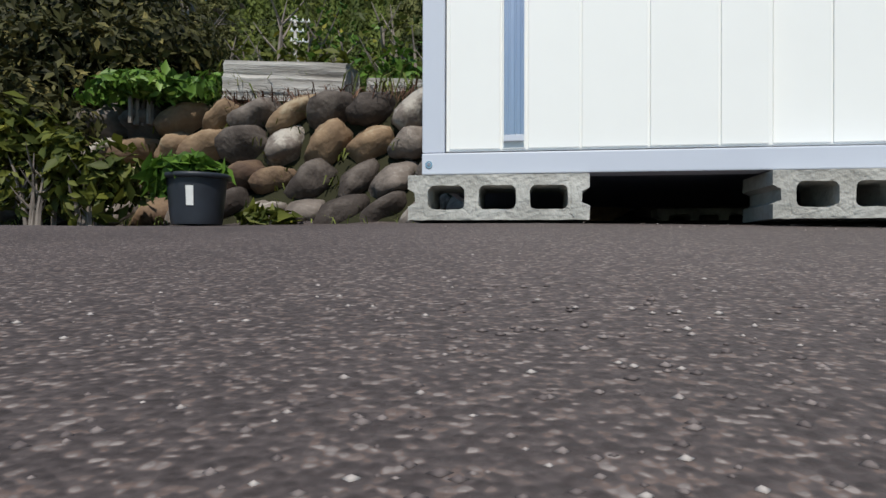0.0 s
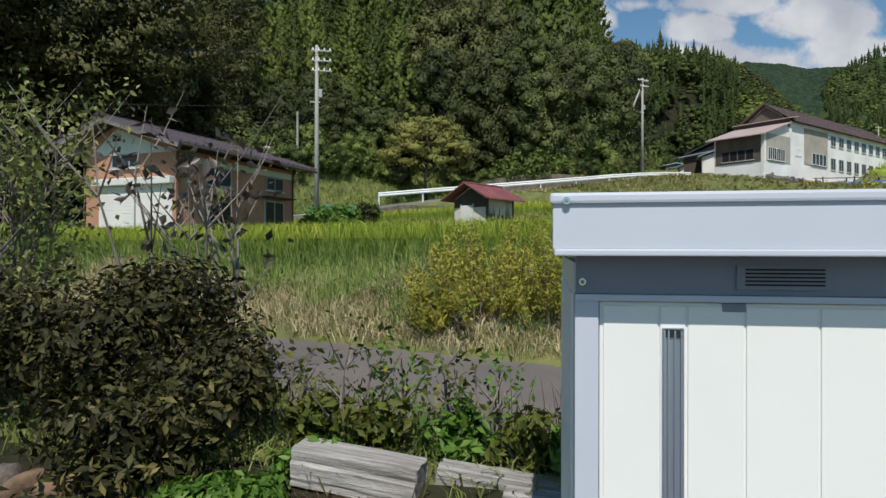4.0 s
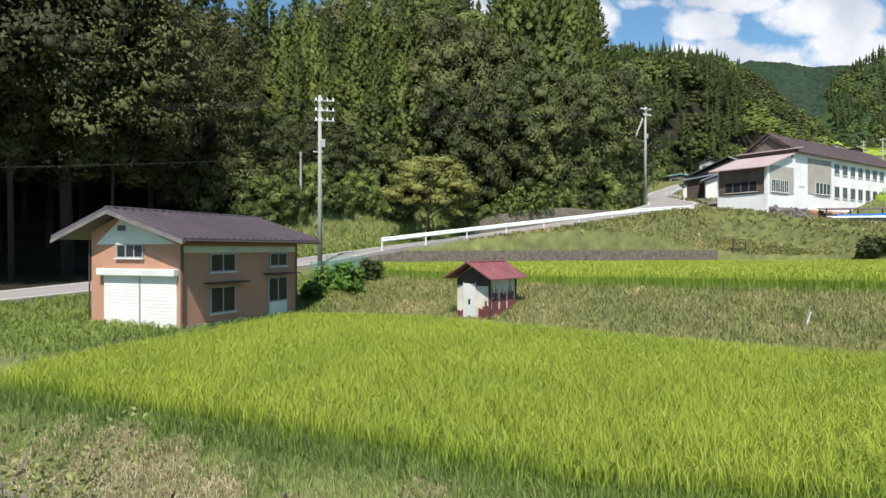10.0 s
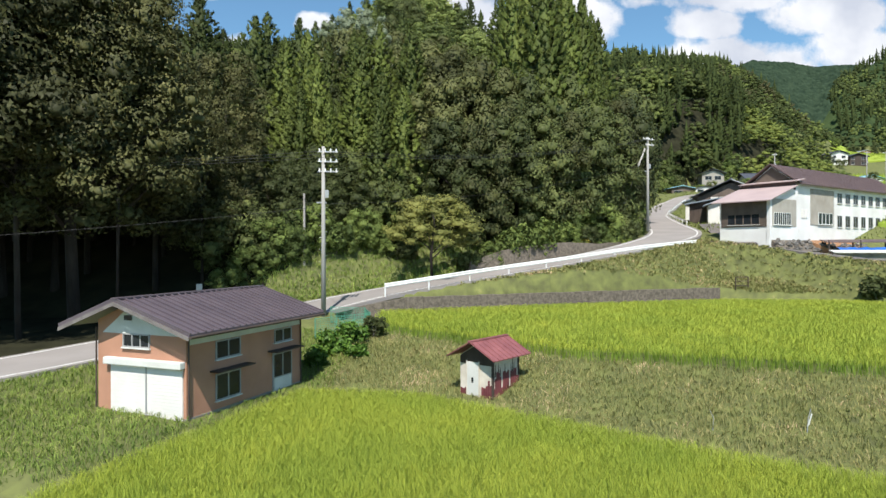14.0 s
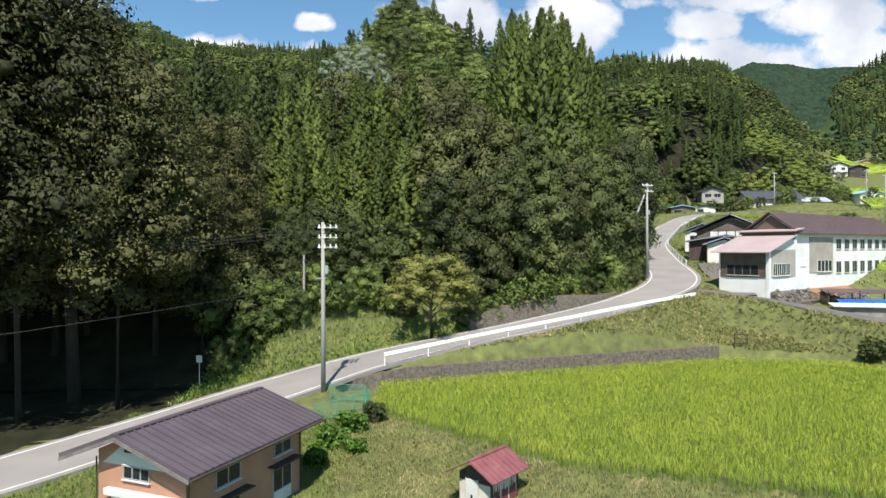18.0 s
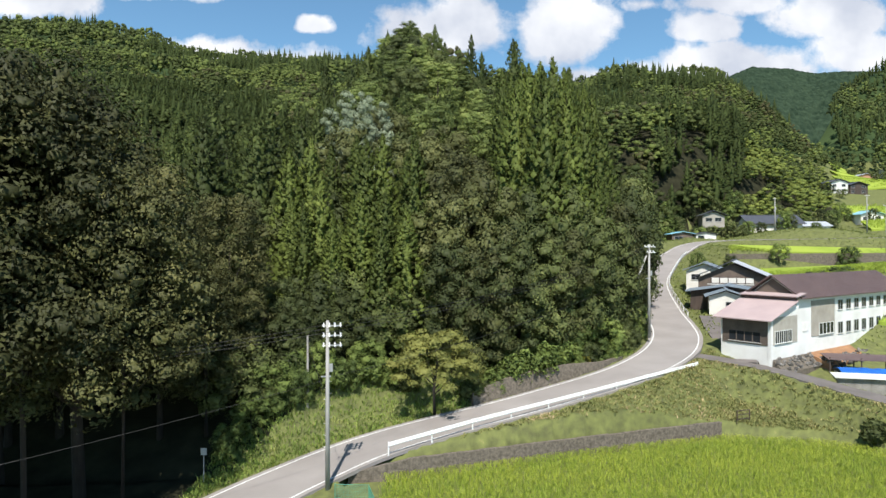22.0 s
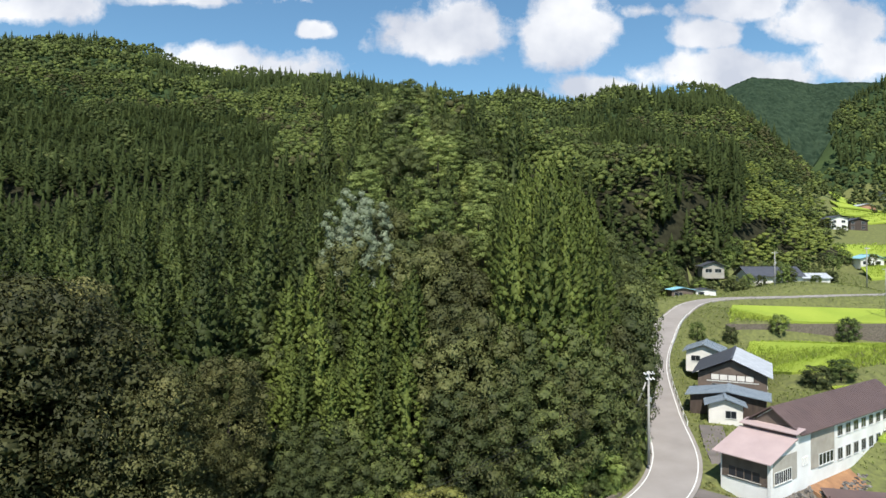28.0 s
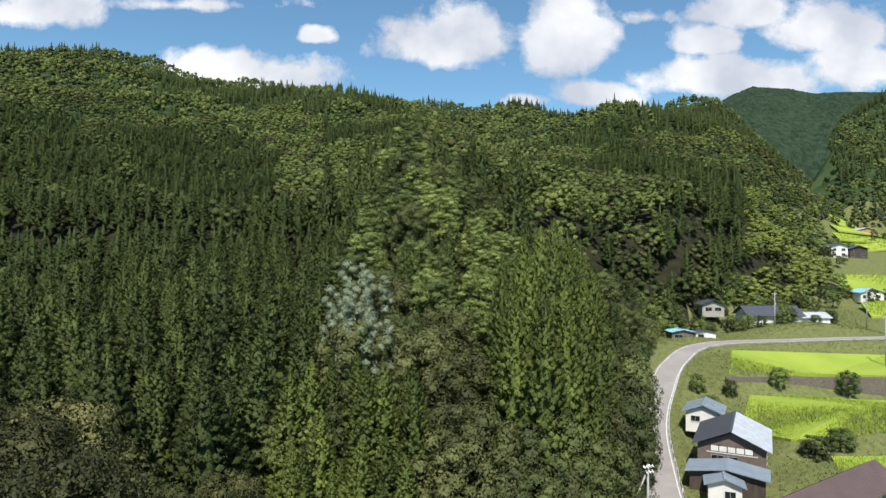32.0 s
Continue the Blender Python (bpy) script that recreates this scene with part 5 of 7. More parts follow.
def timber(name, a, b, h, d, cracks, seed, label):
    """A weathered sleeper between two points, split along its grain."""
    rng = random.Random(seed)
    a, b = Vector(a), Vector(b)
    L_ = (b - a).length
    n = 26
    bm = bmesh.new()
    prof = []
    for side in range(4):
        for k in range(9):
            t = k / 9
            prof.append([(-1 + 2 * t, -1), (1, -1 + 2 * t), (1 - 2 * t, 1), (-1, 1 - 2 * t)][side])
    grooves = {rng.randrange(len(prof)): rng.uniform(0.06, 0.2) for _ in range(cracks)}
    rings = []
    for i in range(n + 1):
        ring = []
        for j, (p, q) in enumerate(prof):
            s = 1 - grooves.get(j, 0) * (0.6 + 0.4 * math.sin(i * 0.4 + j)) + 0.03 * noise.noise((i * 0.15, j * 0.9, seed))
            ring.append(bm.verts.new((L_ * i / n + (0.02 * noise.noise((j * 0.7, i, seed)) if i in (0, n) else 0), p * d / 2 * s, q * h / 2 * s)))
        rings.append(ring)
    m_ = len(prof)
    for r0, r1 in zip(rings, rings[1:]):
        for j in range(m_):
            bm.faces.new((r0[j], r0[(j + 1) % m_], r1[(j + 1) % m_], r1[j]))
    bm.faces.new(rings[0]); bm.faces.new(rings[-1][::-1])
    bmesh.ops.recalc_face_normals(bm, faces=bm.faces)
    ob = new(name, from_bm(name, bm, M["timber"]))
    ob.matrix_world = Matrix.Translation(a) @ (b - a).to_track_quat("X", "Z").to_matrix().to_4x4()
    return tagged(ob, label, "timber", "timbers on the wall")


timber("railway_sleeper", (-1.04, 3.66, 1.03), (-0.34, 3.47, 0.965), 0.215, 0.2, 9, 3, "short weathered silver-grey sleeper lying on the boulder wall")
timber("railway_sleeper", (-0.24, 3.60, 0.985), (0.42, 3.43, 0.93), 0.10, 0.18, 6, 4, "thin silvered sleeper half hidden in weeds")
timber("railway_sleeper", (0.10, 3.36, 0.93), (0.75, 3.20, 0.915), 0.09, 0.16, 6, 5, "thin silvered sleeper half hidden in weeds")


# ---- plants round the forecourt ----
def sprays(seed, c, r, n, size, up=0.3, shell=0.55, lean=1.25):
    """Leaves through an ellipsoid: centres near its skin."""
    rng = np.random.default_rng(seed)
    d = rng.normal(0, 1, (n, 3))
    d /= np.linalg.norm(d, axis=1, keepdims=True)
    k = shell + (1 - shell) * rng.random((n, 1)) ** 0.6
    lump = 1 + 0.28 * np.sin(d[:, :1] * 5 + seed) * np.sin(d[:, 2:] * 4 + seed * 2) + 0.18 * np.sin(d[:, 1:2] * 9 + seed)
    p = np.array(c) + d * k * lump * np.array(r)
    s = size * (0.55 + 0.9 * rng.random(n))
    return cards(rng, p, d + [0, 0, up], s * 0.55, s * lean, 0.2)


def merge(parts_):
    V, F, b = [], [], 0
    for v, f in parts_:
        V.append(v); F.append(f + b); b += len(v)
    return np.concatenate(V), np.concatenate(F)


def stems(seed, foot, spread, height, n, r0, lean=0.35, forks=3, sides=5):
    """A bundle of thin forking stems; gives the mesh and the twig tips."""
    rng = random.Random(seed)
    bm, tips = bmesh.new(), []
    for k in range(n):
        a = rng.uniform(0, 6.28)
        p0 = Vector(foot) + Vector((rng.uniform(-1, 1), rng.uniform(-1, 1), 0)) * spread * 0.25
        d = Vector((math.cos(a) * lean * rng.random(), math.sin(a) * lean * rng.random(), 1))
        hgt = height * rng.uniform(0.65, 1.05)
        pts = [p0 - Vector((0, 0, 0.1))]
        for i in range(1, 5):
            pts.append(p0 + d * hgt * i / 4 + Vector((rng.uniform(-1, 1), rng.uniform(-1, 1), 0)) * 0.05 * height * i / 4)
        join(bm, tube(pts, [r0, r0 * 0.85, r0 * 0.65, r0 * 0.4, r0 * 0.15], sides))
        tips.append(pts[-1])
        for j in range(forks):
            b = rng.uniform(0, 6.28)
            i = rng.choice((1, 2, 3))
            q0 = pts[i]
            ll = hgt * rng.uniform(0.22, 0.42)
            q1 = q0 + Vector((math.cos(b) * ll * 0.4, math.sin(b) * ll * 0.4, ll * 0.45))
            q2 = q0 + Vector((math.cos(b) * ll * 0.75, math.sin(b) * ll * 0.75, ll * 0.95))
            join(bm, tube([q0, q1, q2], [r0 * 0.45, r0 * 0.3, r0 * 0.1], 4))
            tips += [q1, q2, (q1 + q2) / 2]
    return bm, tips


def shrub(name, c, r, n, size, material, label, seed, category="shrub", foot=None, group=""):
    ob = thing(name, pose(c[0], c[1], foot if foot is not None else c[2] - r[2]), label, category, group)
    o = Vector((c[0], c[1], foot if foot is not None else c[2] - r[2]))
    bm, tips = stems(seed, (0, 0, 0), r[0] * 0.8, (c[2] - o.z) * 1.2, 7, 0.012 + 0.006 * r[2], 0.5, 3)
    part("branchwork", bm, M["twig"], ob)
    blobs = []
    rng = random.Random(seed)
    k = 9
    for i in range(k):
        a = rng.uniform(0, 6.28)
        q = rng.uniform(0.15, 0.62)
        cc = (r[0] * q * math.cos(a), r[1] * q * math.sin(a), c[2] - o.z + r[2] * rng.uniform(-0.45, 0.5))
        f_ = rng.uniform(0.38, 0.58)
        blobs.append(sprays(seed * 20 + i, cc, (r[0] * f_, r[1] * f_, r[2] * f_), n // k, size))
    part("foliage", fast("foliage", *merge(blobs), material), None, ob)
    return ob


# clipped dark shrubs above the wall
shrub("shrub", (-2.55, 4.6, 1.55), (1.05, 0.75, 0.72), 9400, 0.026, M["shrub"], "dense dark green shrub above the boulder wall", 1, foot=0.9, group="shrubs above the wall")
shrub("shrub", (-3.7, 4.9, 1.58), (1.0, 0.8, 0.74), 8000, 0.028, M["shrub"], "dense dark green shrub above the boulder wall", 2, foot=0.9, group="shrubs above the wall")
shrub("shrub", (-1.65, 4.35, 1.30), (0.62, 0.55, 0.46), 5100, 0.024, M["shrub"], "dense dark green shrub above the boulder wall", 3, foot=0.9, group="shrubs above the wall")
shrub("shrub", (-4.9, 5.3, 1.62), (1.0, 0.9, 0.76), 5780, 0.029, M["shrub"], "dense dark green shrub above the boulder wall", 4, foot=0.9, group="shrubs above the wall")
shrub("shrub", (-2.0, 3.75, 1.12), (0.75, 0.32, 0.34), 2400, 0.03, M["shrub"], "low dark shrub spilling over the stones", 5, foot=0.85, group="shrubs above the wall")
for k, (a, b, c_) in enumerate(((-2.75, 3.25, 0.82), (-2.25, 3.2, 0.78), (-3.3, 3.4, 0.85), (-1.9, 3.12, 0.62))):
    shrub("shrub", (a, b, c_), (0.42, 0.2, 0.3), 1300, 0.024, M["shrub"], "dark twiggy shrub hanging over the boulders", 110 + k, foot=c_ - 0.2, group="shrubs above the wall")
shrub("creeping_plant", (-1.45, 3.42, 0.93), (0.42, 0.22, 0.10), 1500, 0.03, M["fresh"], "bright green ground cover on top of the wall", 6, "plant", foot=0.84)
shrub("creeping_plant", (-0.95, 3.72, 1.02), (0.3, 0.2, 0.16), 700, 0.03, M["fresh"], "bright green ground cover beside the sleeper", 7, "plant", foot=0.9)
for k, (a, b, c_) in enumerate(((-0.6, 3.95, 0.22), (-0.15, 3.9, 0.26), (0.25, 3.7, 0.24), (0.6, 3.6, 0.2), (-1.0, 4.1, 0.25))):
    shrub("weed_clump", (a, b, 0.98 + c_ * 0.5), (0.28, 0.22, c_), 520, 0.034, M["fresh"] if k % 2 else M["weed"], "leafy green weeds behind the sleepers", 30 + k, "weeds", foot=0.93, group="weeds behind the sleepers")
for k, (a, b, c_) in enumerate(((-2.05, 2.95, 0.42), (-1.7, 2.92, 0.36), (-2.5, 3.1, 0.45), (-3.0, 3.2, 0.4), (-1.42, 2.85, 0.3))):
    shrub("yellow_weed", (a, b, 0.18 + c_ * 0.75), (0.26, 0.16, c_ * 0.8), 520, 0.032, M["weed"], "straggly yellow-green weed at the foot of the wall", 50 + k, "weeds", foot=0.17, group="weeds at the wall foot")
shrub("broadleaf_weed", (-0.63, 2.86, 0.22), (0.15, 0.08, 0.06), 160, 0.04, M["weed"], "small yellowish plant beside the pot", 61, "weeds", foot=0.17)


def flower_pot():
    p = thing("flower_pot", pose(-0.905, 2.70, 0.185), "dark blue plastic flower pot with a white label, on the asphalt", "flower pot")
    bm = tube([(0, 0, 0), (0, 0, 0.012), (0, 0, 0.19)], [0.100, 0.104, 0.122], 32, cap=False)
    part("bowl", bm, M["pot"], p, smooth=True)
    part("base_disc", tube([(0, 0, 0.0), (0, 0, 0.008)], [0.100, 0.101], 32), M["pot"], p)
    rim = bmesh.new()
    prof = ((0.120, 0.188), (0.136, 0.190), (0.138, 0.205), (0.134, 0.210), (0.124, 0.208), (0.118, 0.192))
    rings = [[rim.verts.new((r * math.cos(2 * math.pi * k / 40), r * math.sin(2 * math.pi * k / 40), z)) for k in range(40)] for r, z in prof]
    for i in range(len(rings)):
        a, b = rings[i], rings[(i + 1) % len(rings)]
        for k in range(40):
            rim.faces.new((a[k], a[(k + 1) % 40], b[(k + 1) % 40], b[k]))
    part("rim", rim, M["pot"], p, smooth=True)
    part("potting_soil", tube([(0, 0, 0.15), (0, 0, 0.17)], [0.117, 0.119], 28), M["forest_floor"], p)
    lab = bmesh.new()
    vs = []
    for i in range(5):
        a = radians(-92 + i * 3.6)
        for z in (0.075, 0.155):
            r = 0.1055 + 0.0165 * (z - 0.012) / 0.178 + 0.0022
            vs.append(lab.verts.new((r * math.cos(a), r * math.sin(a), z)))
    for i in range(4):
        lab.faces.new((vs[2 * i], vs[2 * i + 2], vs[2 * i + 3], vs[2 * i + 1]))
    part("label", lab, M["line"], p, "blank white paper label")
    part("plant", fast("plant", *merge([sprays(81, (-0.05, 0.0, 0.235), (0.14, 0.1, 0.05), 150, 0.05), sprays(82, (-0.12, -0.02, 0.2), (0.07, 0.06, 0.07), 60, 0.05)]), M["fresh"]), None, p, "leafy green plant trailing over the rim")


flower_pot()


M["sapling_leaf"] = mat("olive_sapling_leaves", (0.25, 0.27, 0.085), 0.6, (0.12, 0.14, 0.04), 3, 20, 0, spec=0.3, island=0.6, leaf=0.3, third=(0.36, 0.35, 0.13))


def sapling(name, x, y, h, n, seed, leaf_n, material, label, lean=0.4, size=0.05, forks=4, z=None):
    z = ground_z(x, y) if z is None else z
    ob = thing(name, pose(x, y, z), label, "sapling", "saplings beside the lane")
    tips = []
    for k in range(n):
        bm, more = stems(seed * 50 + k, (0, 0, 0), 0.5, h, 1, 0.02, lean, forks)
        tips += more
        part("stem", bm, M["twig"], ob)
    rng = np.random.default_rng(seed)
    T_ = np.array([tuple(t) for t in tips])
    idx = rng.integers(0, len(T_), leaf_n)
    c = T_[idx] + rng.normal(0, 0.085, (leaf_n, 3)) * [1, 1, 1.6]
    s = size * (0.6 + 0.7 * rng.random(leaf_n))
    part("foliage", fast("foliage", *cards(rng, c, rng.normal(0, 1, (leaf_n, 3)) + [0, 0, .5], s * 0.5, s, 0.2), material), None, ob)


sapling("sapling", -2.05, 5.35, 2.45, 6, 5, 210, M["plum"], "thin sapling with few dark purplish leaves", 0.42, 0.055, 5)
sapling("sapling", -2.55, 5.25, 2.75, 3, 6, 80, M["plum"], "thin bare sapling with a few dark leaves", 0.3, 0.055, 4)
sapling("sapling", -4.45, 6.3, 3.0, 12, 8, 2300, M["sapling_leaf"], "upright leafy young tree with many slender stems", 0.2, 0.044, 7)
sapling("sapling", -5.3, 6.6, 2.5, 8, 9, 700, M["sapling_leaf"], "upright leafy young tree with many slender stems", 0.2, 0.044, 6)

def feathery_bush(x, y, z, w, h, plumes, seed):
    """A loose bush of upright feathery plumes."""
    ob = thing("golden_bush", pose(x, y, z), "feathery yellow-green bush on the lane bank", "bush", "golden bushes")
    rng = np.random.default_rng(seed)
    bm = bmesh.new()
    C, D, S = [], [], []
    for k in range(plumes):
        a, q = rng.random() * 6.283, math.sqrt(rng.random())
        hh = h * rng.uniform(0.6, 1.12) * (1.05 - 0.35 * q * q)
        b0 = np.array([math.cos(a) * q * w * 0.45, math.sin(a) * q * w * 0.4, 0])
        b1 = np.array([math.cos(a) * q * w * 0.95, math.sin(a) * q * w * 0.8, hh])
        join(bm, tube([Vector(b0), Vector(b0 * 0.6 + b1 * 0.4 + [0, 0, 0.05]), Vector(b1)], [0.007, 0.005, 0.002], 4))
        n = 200
        t = rng.uniform(0.3, 1.0, n)
        spread = 0.15 * np.sin(np.clip((t - 0.25) / 0.78, 0, 1) * math.pi) ** 0.6 + 0.015
        d = unit(rng.normal(0, 1, (n, 3)))
        C.append(b0 + (b1 - b0) * t[:, None] + d * spread[:, None] * rng.uniform(0.4, 1, (n, 1)))
        D.append(d + [0, 0, 0.3]); S.append(rng.uniform(0.020, 0.036, n))
    part("branchwork", bm, M["twig"], ob)
    c, d, s_ = np.concatenate(C), np.concatenate(D), np.concatenate(S)
    part("foliage", fast("foliage", *cards(rng, c, d, s_ * 0.32, s_ * 1.25, 0.2), M["golden"]), None, ob)


for x_, y_, w_, h_, n_, sd in ((-0.35, 8.2, 0.4, 1.0, 12, 90), (0.35, 8.05, 0.75, 1.45, 36, 91), (1.15, 7.85, 0.7, 1.3, 30, 92), (1.8, 7.75, 0.55, 1.05, 18, 95), (3.7, 7.2, 0.8, 1.25, 30, 93), (4.6, 7.05, 0.75, 1.4, 32, 94), (5.5, 6.9, 0.7, 1.3, 26, 96)):
    feathery_bush(x_, y_, ground_z(x_, y_) - 0.05, w_, h_, n_, sd)


def bank(x, y):
    return (y > lane_far(x) + 0.15) & (y < RICE_FRONT(x) + 0.05)


def greener(x, y):     # 1 under the paddy's edge, 0 by the lane
    t = (y - lane_far(x)) / np.maximum(RICE_FRONT(x) - lane_far(x), 0.3)
    return np.clip(t + np.clip((x - 0.6) * 0.28, 0, 0.62) + 0.22 * np.sin(x * 1.3 + y) + 0.16 * np.sin(y * 2.1 - x * 2.7), 0, 1)


x, y, z = scatter(-14, 10, 3, 20, 0.13, lambda x, y: bank(x, y) & (greener(x, y) < 0.74) & (x < 7), 11)
tufts("dry_grass", x, y, z, 12, 0.27, 0.17, 0.006, M["straw"], "bleached dry grass on the lane bank", "grass", 12, 0.9)
x, y, z = scatter(-16, 11, 2, 22, 0.13, lambda x, y: bank(x, y) & (greener(x, y) > 0.52), 13)
tufts("bank_grass", x, y, z, 8, 0.34, 0.14, 0.006, M["bank"], "long green grass below the paddy", "grass", 14, 0.55)
x, y, z = scatter(-13, 12, 5, 22, 0.12, lambda x, y: (y > RICE_FRONT(x) - 0.22) & (y < RICE_FRONT(x) + 0.06), 19)
tufts("rice_edge", x, y, z, 8, 0.62, 0.14, 0.007, M["bank"], "deep green leaves along the edge of the rice", "rice", 20, 0.4)
x, y, z = scatter(-5, 2.2, 3.2, 9, 0.12, lambda x, y: (y > wall_front(x) + 0.42) & (y < lane_far(x) - 2.75), 15)
tufts("wall_top_grass", x, y, z, 6, 0.22, 0.12, 0.005, M["grass"], "grass and weeds on top of the boulder wall", "grass", 16, 0.8)
x, y, z = scatter(-4.4, 0.3, 2.6, 4.2, 0.07, lambda x, y: (y > wall_front(x) - 0.12) & (y < wall_front(x) + 0.06), 17)
tufts("wall_foot_grass", x, y, z + 0.01, 5, 0.09, 0.07, 0.003, M["grass"], "short grass along the foot of the wall", "grass", 18, 0.9)


# sprigs and dead stems behind the sleepers, dry vines over the stones
M["dead"] = mat("dead_brown_stems", (0.16, 0.085, 0.06), 0.9, (0.07, 0.04, 0.03), 3, 20, 0, spec=0.1, island=0.5, leaf=0.05, third=(0.26, 0.17, 0.11))
for k, (a, b, h_, n_) in enumerate(((-0.78, 4.05, 0.72, 120), (-0.52, 4.2, 0.8, 170), (-0.05, 4.05, 0.78, 170), (0.12, 4.15, 0.62, 110), (-1.15, 4.35, 0.6, 60))):
    sapling("sapling", a, b, h_, 3, 120 + k, n_, M["fresh"] if k % 2 else M["weed"], "slender green sprig beside the lane", 0.16, 0.032, 4)
x, y, z = scatter(0.2, 1.0, 3.7, 4.2, 0.1, lambda x, y: x > -9, 131)
tufts("dead_stems", x, y, z, 1, 0.62, 0.05, 0.004, M["dead"], "thin reddish dead stems beside the lane", "stems", 132, 0.25)
x, y, z = scatter(-0.95, 1.2, 3.0, 4.0, 0.05, lambda x, y: (y > wall_front(x) + 0.22) & (y < wall_front(x) + 0.42), 133)
tufts("dry_vines", x, y, np.full(x.shape, 0.86), 4, 0.13, 0.09, 0.003, M["dead"], "dry brown vines over the top stones", "vines", 134, 1.4)
x, y, z = scatter(-4.4, 1.2, 2.7, 4.6, 0.09, lambda x, y: (y > wall_front(x) + 0.06) & (y < wall_front(x) + 0.30) & (np.sin(x * 7) + np.sin(x * 3.1 + y * 5) > 0.1), 135)
tufts("wall_moss", x, y, 0.25 + (y - wall_front(x)) * 2.2, 5, 0.07, 0.07, 0.005, M["weed"], "moss and small weeds between the boulders", "moss", 136, 1.2)


# ---- farmhouse, hut, poles, rails and walls by the road ----
M["salmon"] = mat("salmon_render", (0.46, 0.245, 0.165), 0.9, (0.37, 0.195, 0.13), 0.7, 20, 0.2, spec=0.15)
M["roof_plum"] = mat("plum_metal_roof", (0.115, 0.092, 0.105), 0.42, (0.085, 0.068, 0.08), 0.8, 12, 0.03, spec=0.45)
M["barge"] = mat("weathered_grey_brown_board", (0.21, 0.19, 0.18), 0.8, (0.12, 0.105, 0.10), 2.0, 18, 0.15)
M["trim_white"] = mat("weathered_white_paint", (0.66, 0.66, 0.63), 0.7, (0.52, 0.52, 0.49), 0.8, 14, 0.1)
M["shutter"] = mat("cream_roller_shutter", (0.74, 0.72, 0.69), 0.55, (0.66, 0.63, 0.60), 0.8, 12, 0.05)
M["glass"] = mat("dark_window_glass", (0.022, 0.026, 0.032), 0.22, (0.012, 0.015, 0.018), 0.7, 6, 0, spec=0.35)
M["win_frame"] = mat("grey_window_frame", (0.36, 0.36, 0.36), 0.5, (0.25, 0.25, 0.25), 2, 20, 0.03)
M["dark_wood"] = mat("dark_stained_wood", (0.085, 0.062, 0.05), 0.8, (0.045, 0.033, 0.028), 2, 24, 0.25, stretch=(1, 1, 0.2))
M["maroon"] = mat("maroon_corrugated_iron", (0.20, 0.055, 0.06), 0.65, (0.12, 0.035, 0.04), 2, 14, 0.1, objvar=0.3)
M["red_roof"] = mat("faded_red_roof", (0.27, 0.10, 0.10), 0.5, (0.18, 0.065, 0.07), 1.5, 12, 0.06, third=(0.42, 0.26, 0.25))
M["cream"] = mat("cream_boards", (0.66, 0.61, 0.53), 0.8, (0.48, 0.42, 0.35), 1.5, 18, 0.15)
M["pole_grey"] = mat("spun_concrete_pole", (0.38, 0.37, 0.35), 0.85, (0.29, 0.28, 0.265), 0.6, 20, 0.1)
M["ceramic"] = mat("white_ceramic", (0.80, 0.80, 0.80), 0.25, (0.70, 0.70, 0.70), 6, 30, 0.0, spec=0.6)
M["rail_white"] = mat("white_guardrail", (0.82, 0.82, 0.81), 0.5, (0.70, 0.70, 0.68), 0.5, 12, 0.03)
M["net"] = mat("green_mesh_fence", (0.10, 0.32, 0.22), 0.6, (0.07, 0.24, 0.16), 1, 20, 0.03)
M["wire"] = mat("black_cable", (0.03, 0.03, 0.03), 0.6, (0.02, 0.02, 0.02), 2, 20, 0)
M["grey_metal"] = mat("galvanised_steel", (0.42, 0.43, 0.44), 0.45, (0.33, 0.34, 0.35), 2, 25, 0.03, metal=0.4)


def window(parent, plane, a0, a1, z0, z1, at, panes=2, canopy=False, frame_mat="win_frame"):
    """A sash window set in a wall plane ('x' or 'y' = at): frame bars, panes, sill, and a little canopy."""
    def bx(p0, p1, d0, d1, q0, q1, bevel=0.0):
        return box(p0, p1, at + d0, at + d1, q0, q1, bevel) if plane == "y" else box(at + d0, at + d1, p0, p1, q0, q1, bevel)
    w = part("window", bx(a0, a1, -0.02, 0.0, z0, z1), M["glass"], parent)
    fw = 0.06
    for p0, p1, q0, q1 in ((a0 - fw, a1 + fw, z1, z1 + fw), (a0 - fw, a1 + fw, z0 - fw, z0), (a0 - fw, a0, z0, z1), (a1, a1 + fw, z0, z1)):
        part("frame", bx(p0, p1, -0.06, 0.0, q0, q1), M[frame_mat], w)
    for k in range(1, panes):
        c = a0 + (a1 - a0) * k / panes
        part("mullion", bx(c - 0.03, c + 0.03, -0.05, 0.0, z0, z1), M[frame_mat], w)
    part("sill", bx(a0 - 0.1, a1 + 0.1, -0.12, 0.0, z0 - fw - 0.05, z0 - fw), M["trim_white"], w)
    if canopy:
        part("canopy", bx(a0 - 0.25, a1 + 0.25, -0.45, 0.0, z1 + 0.14, z1 + 0.19), M["dark_wood"], w)
    return w


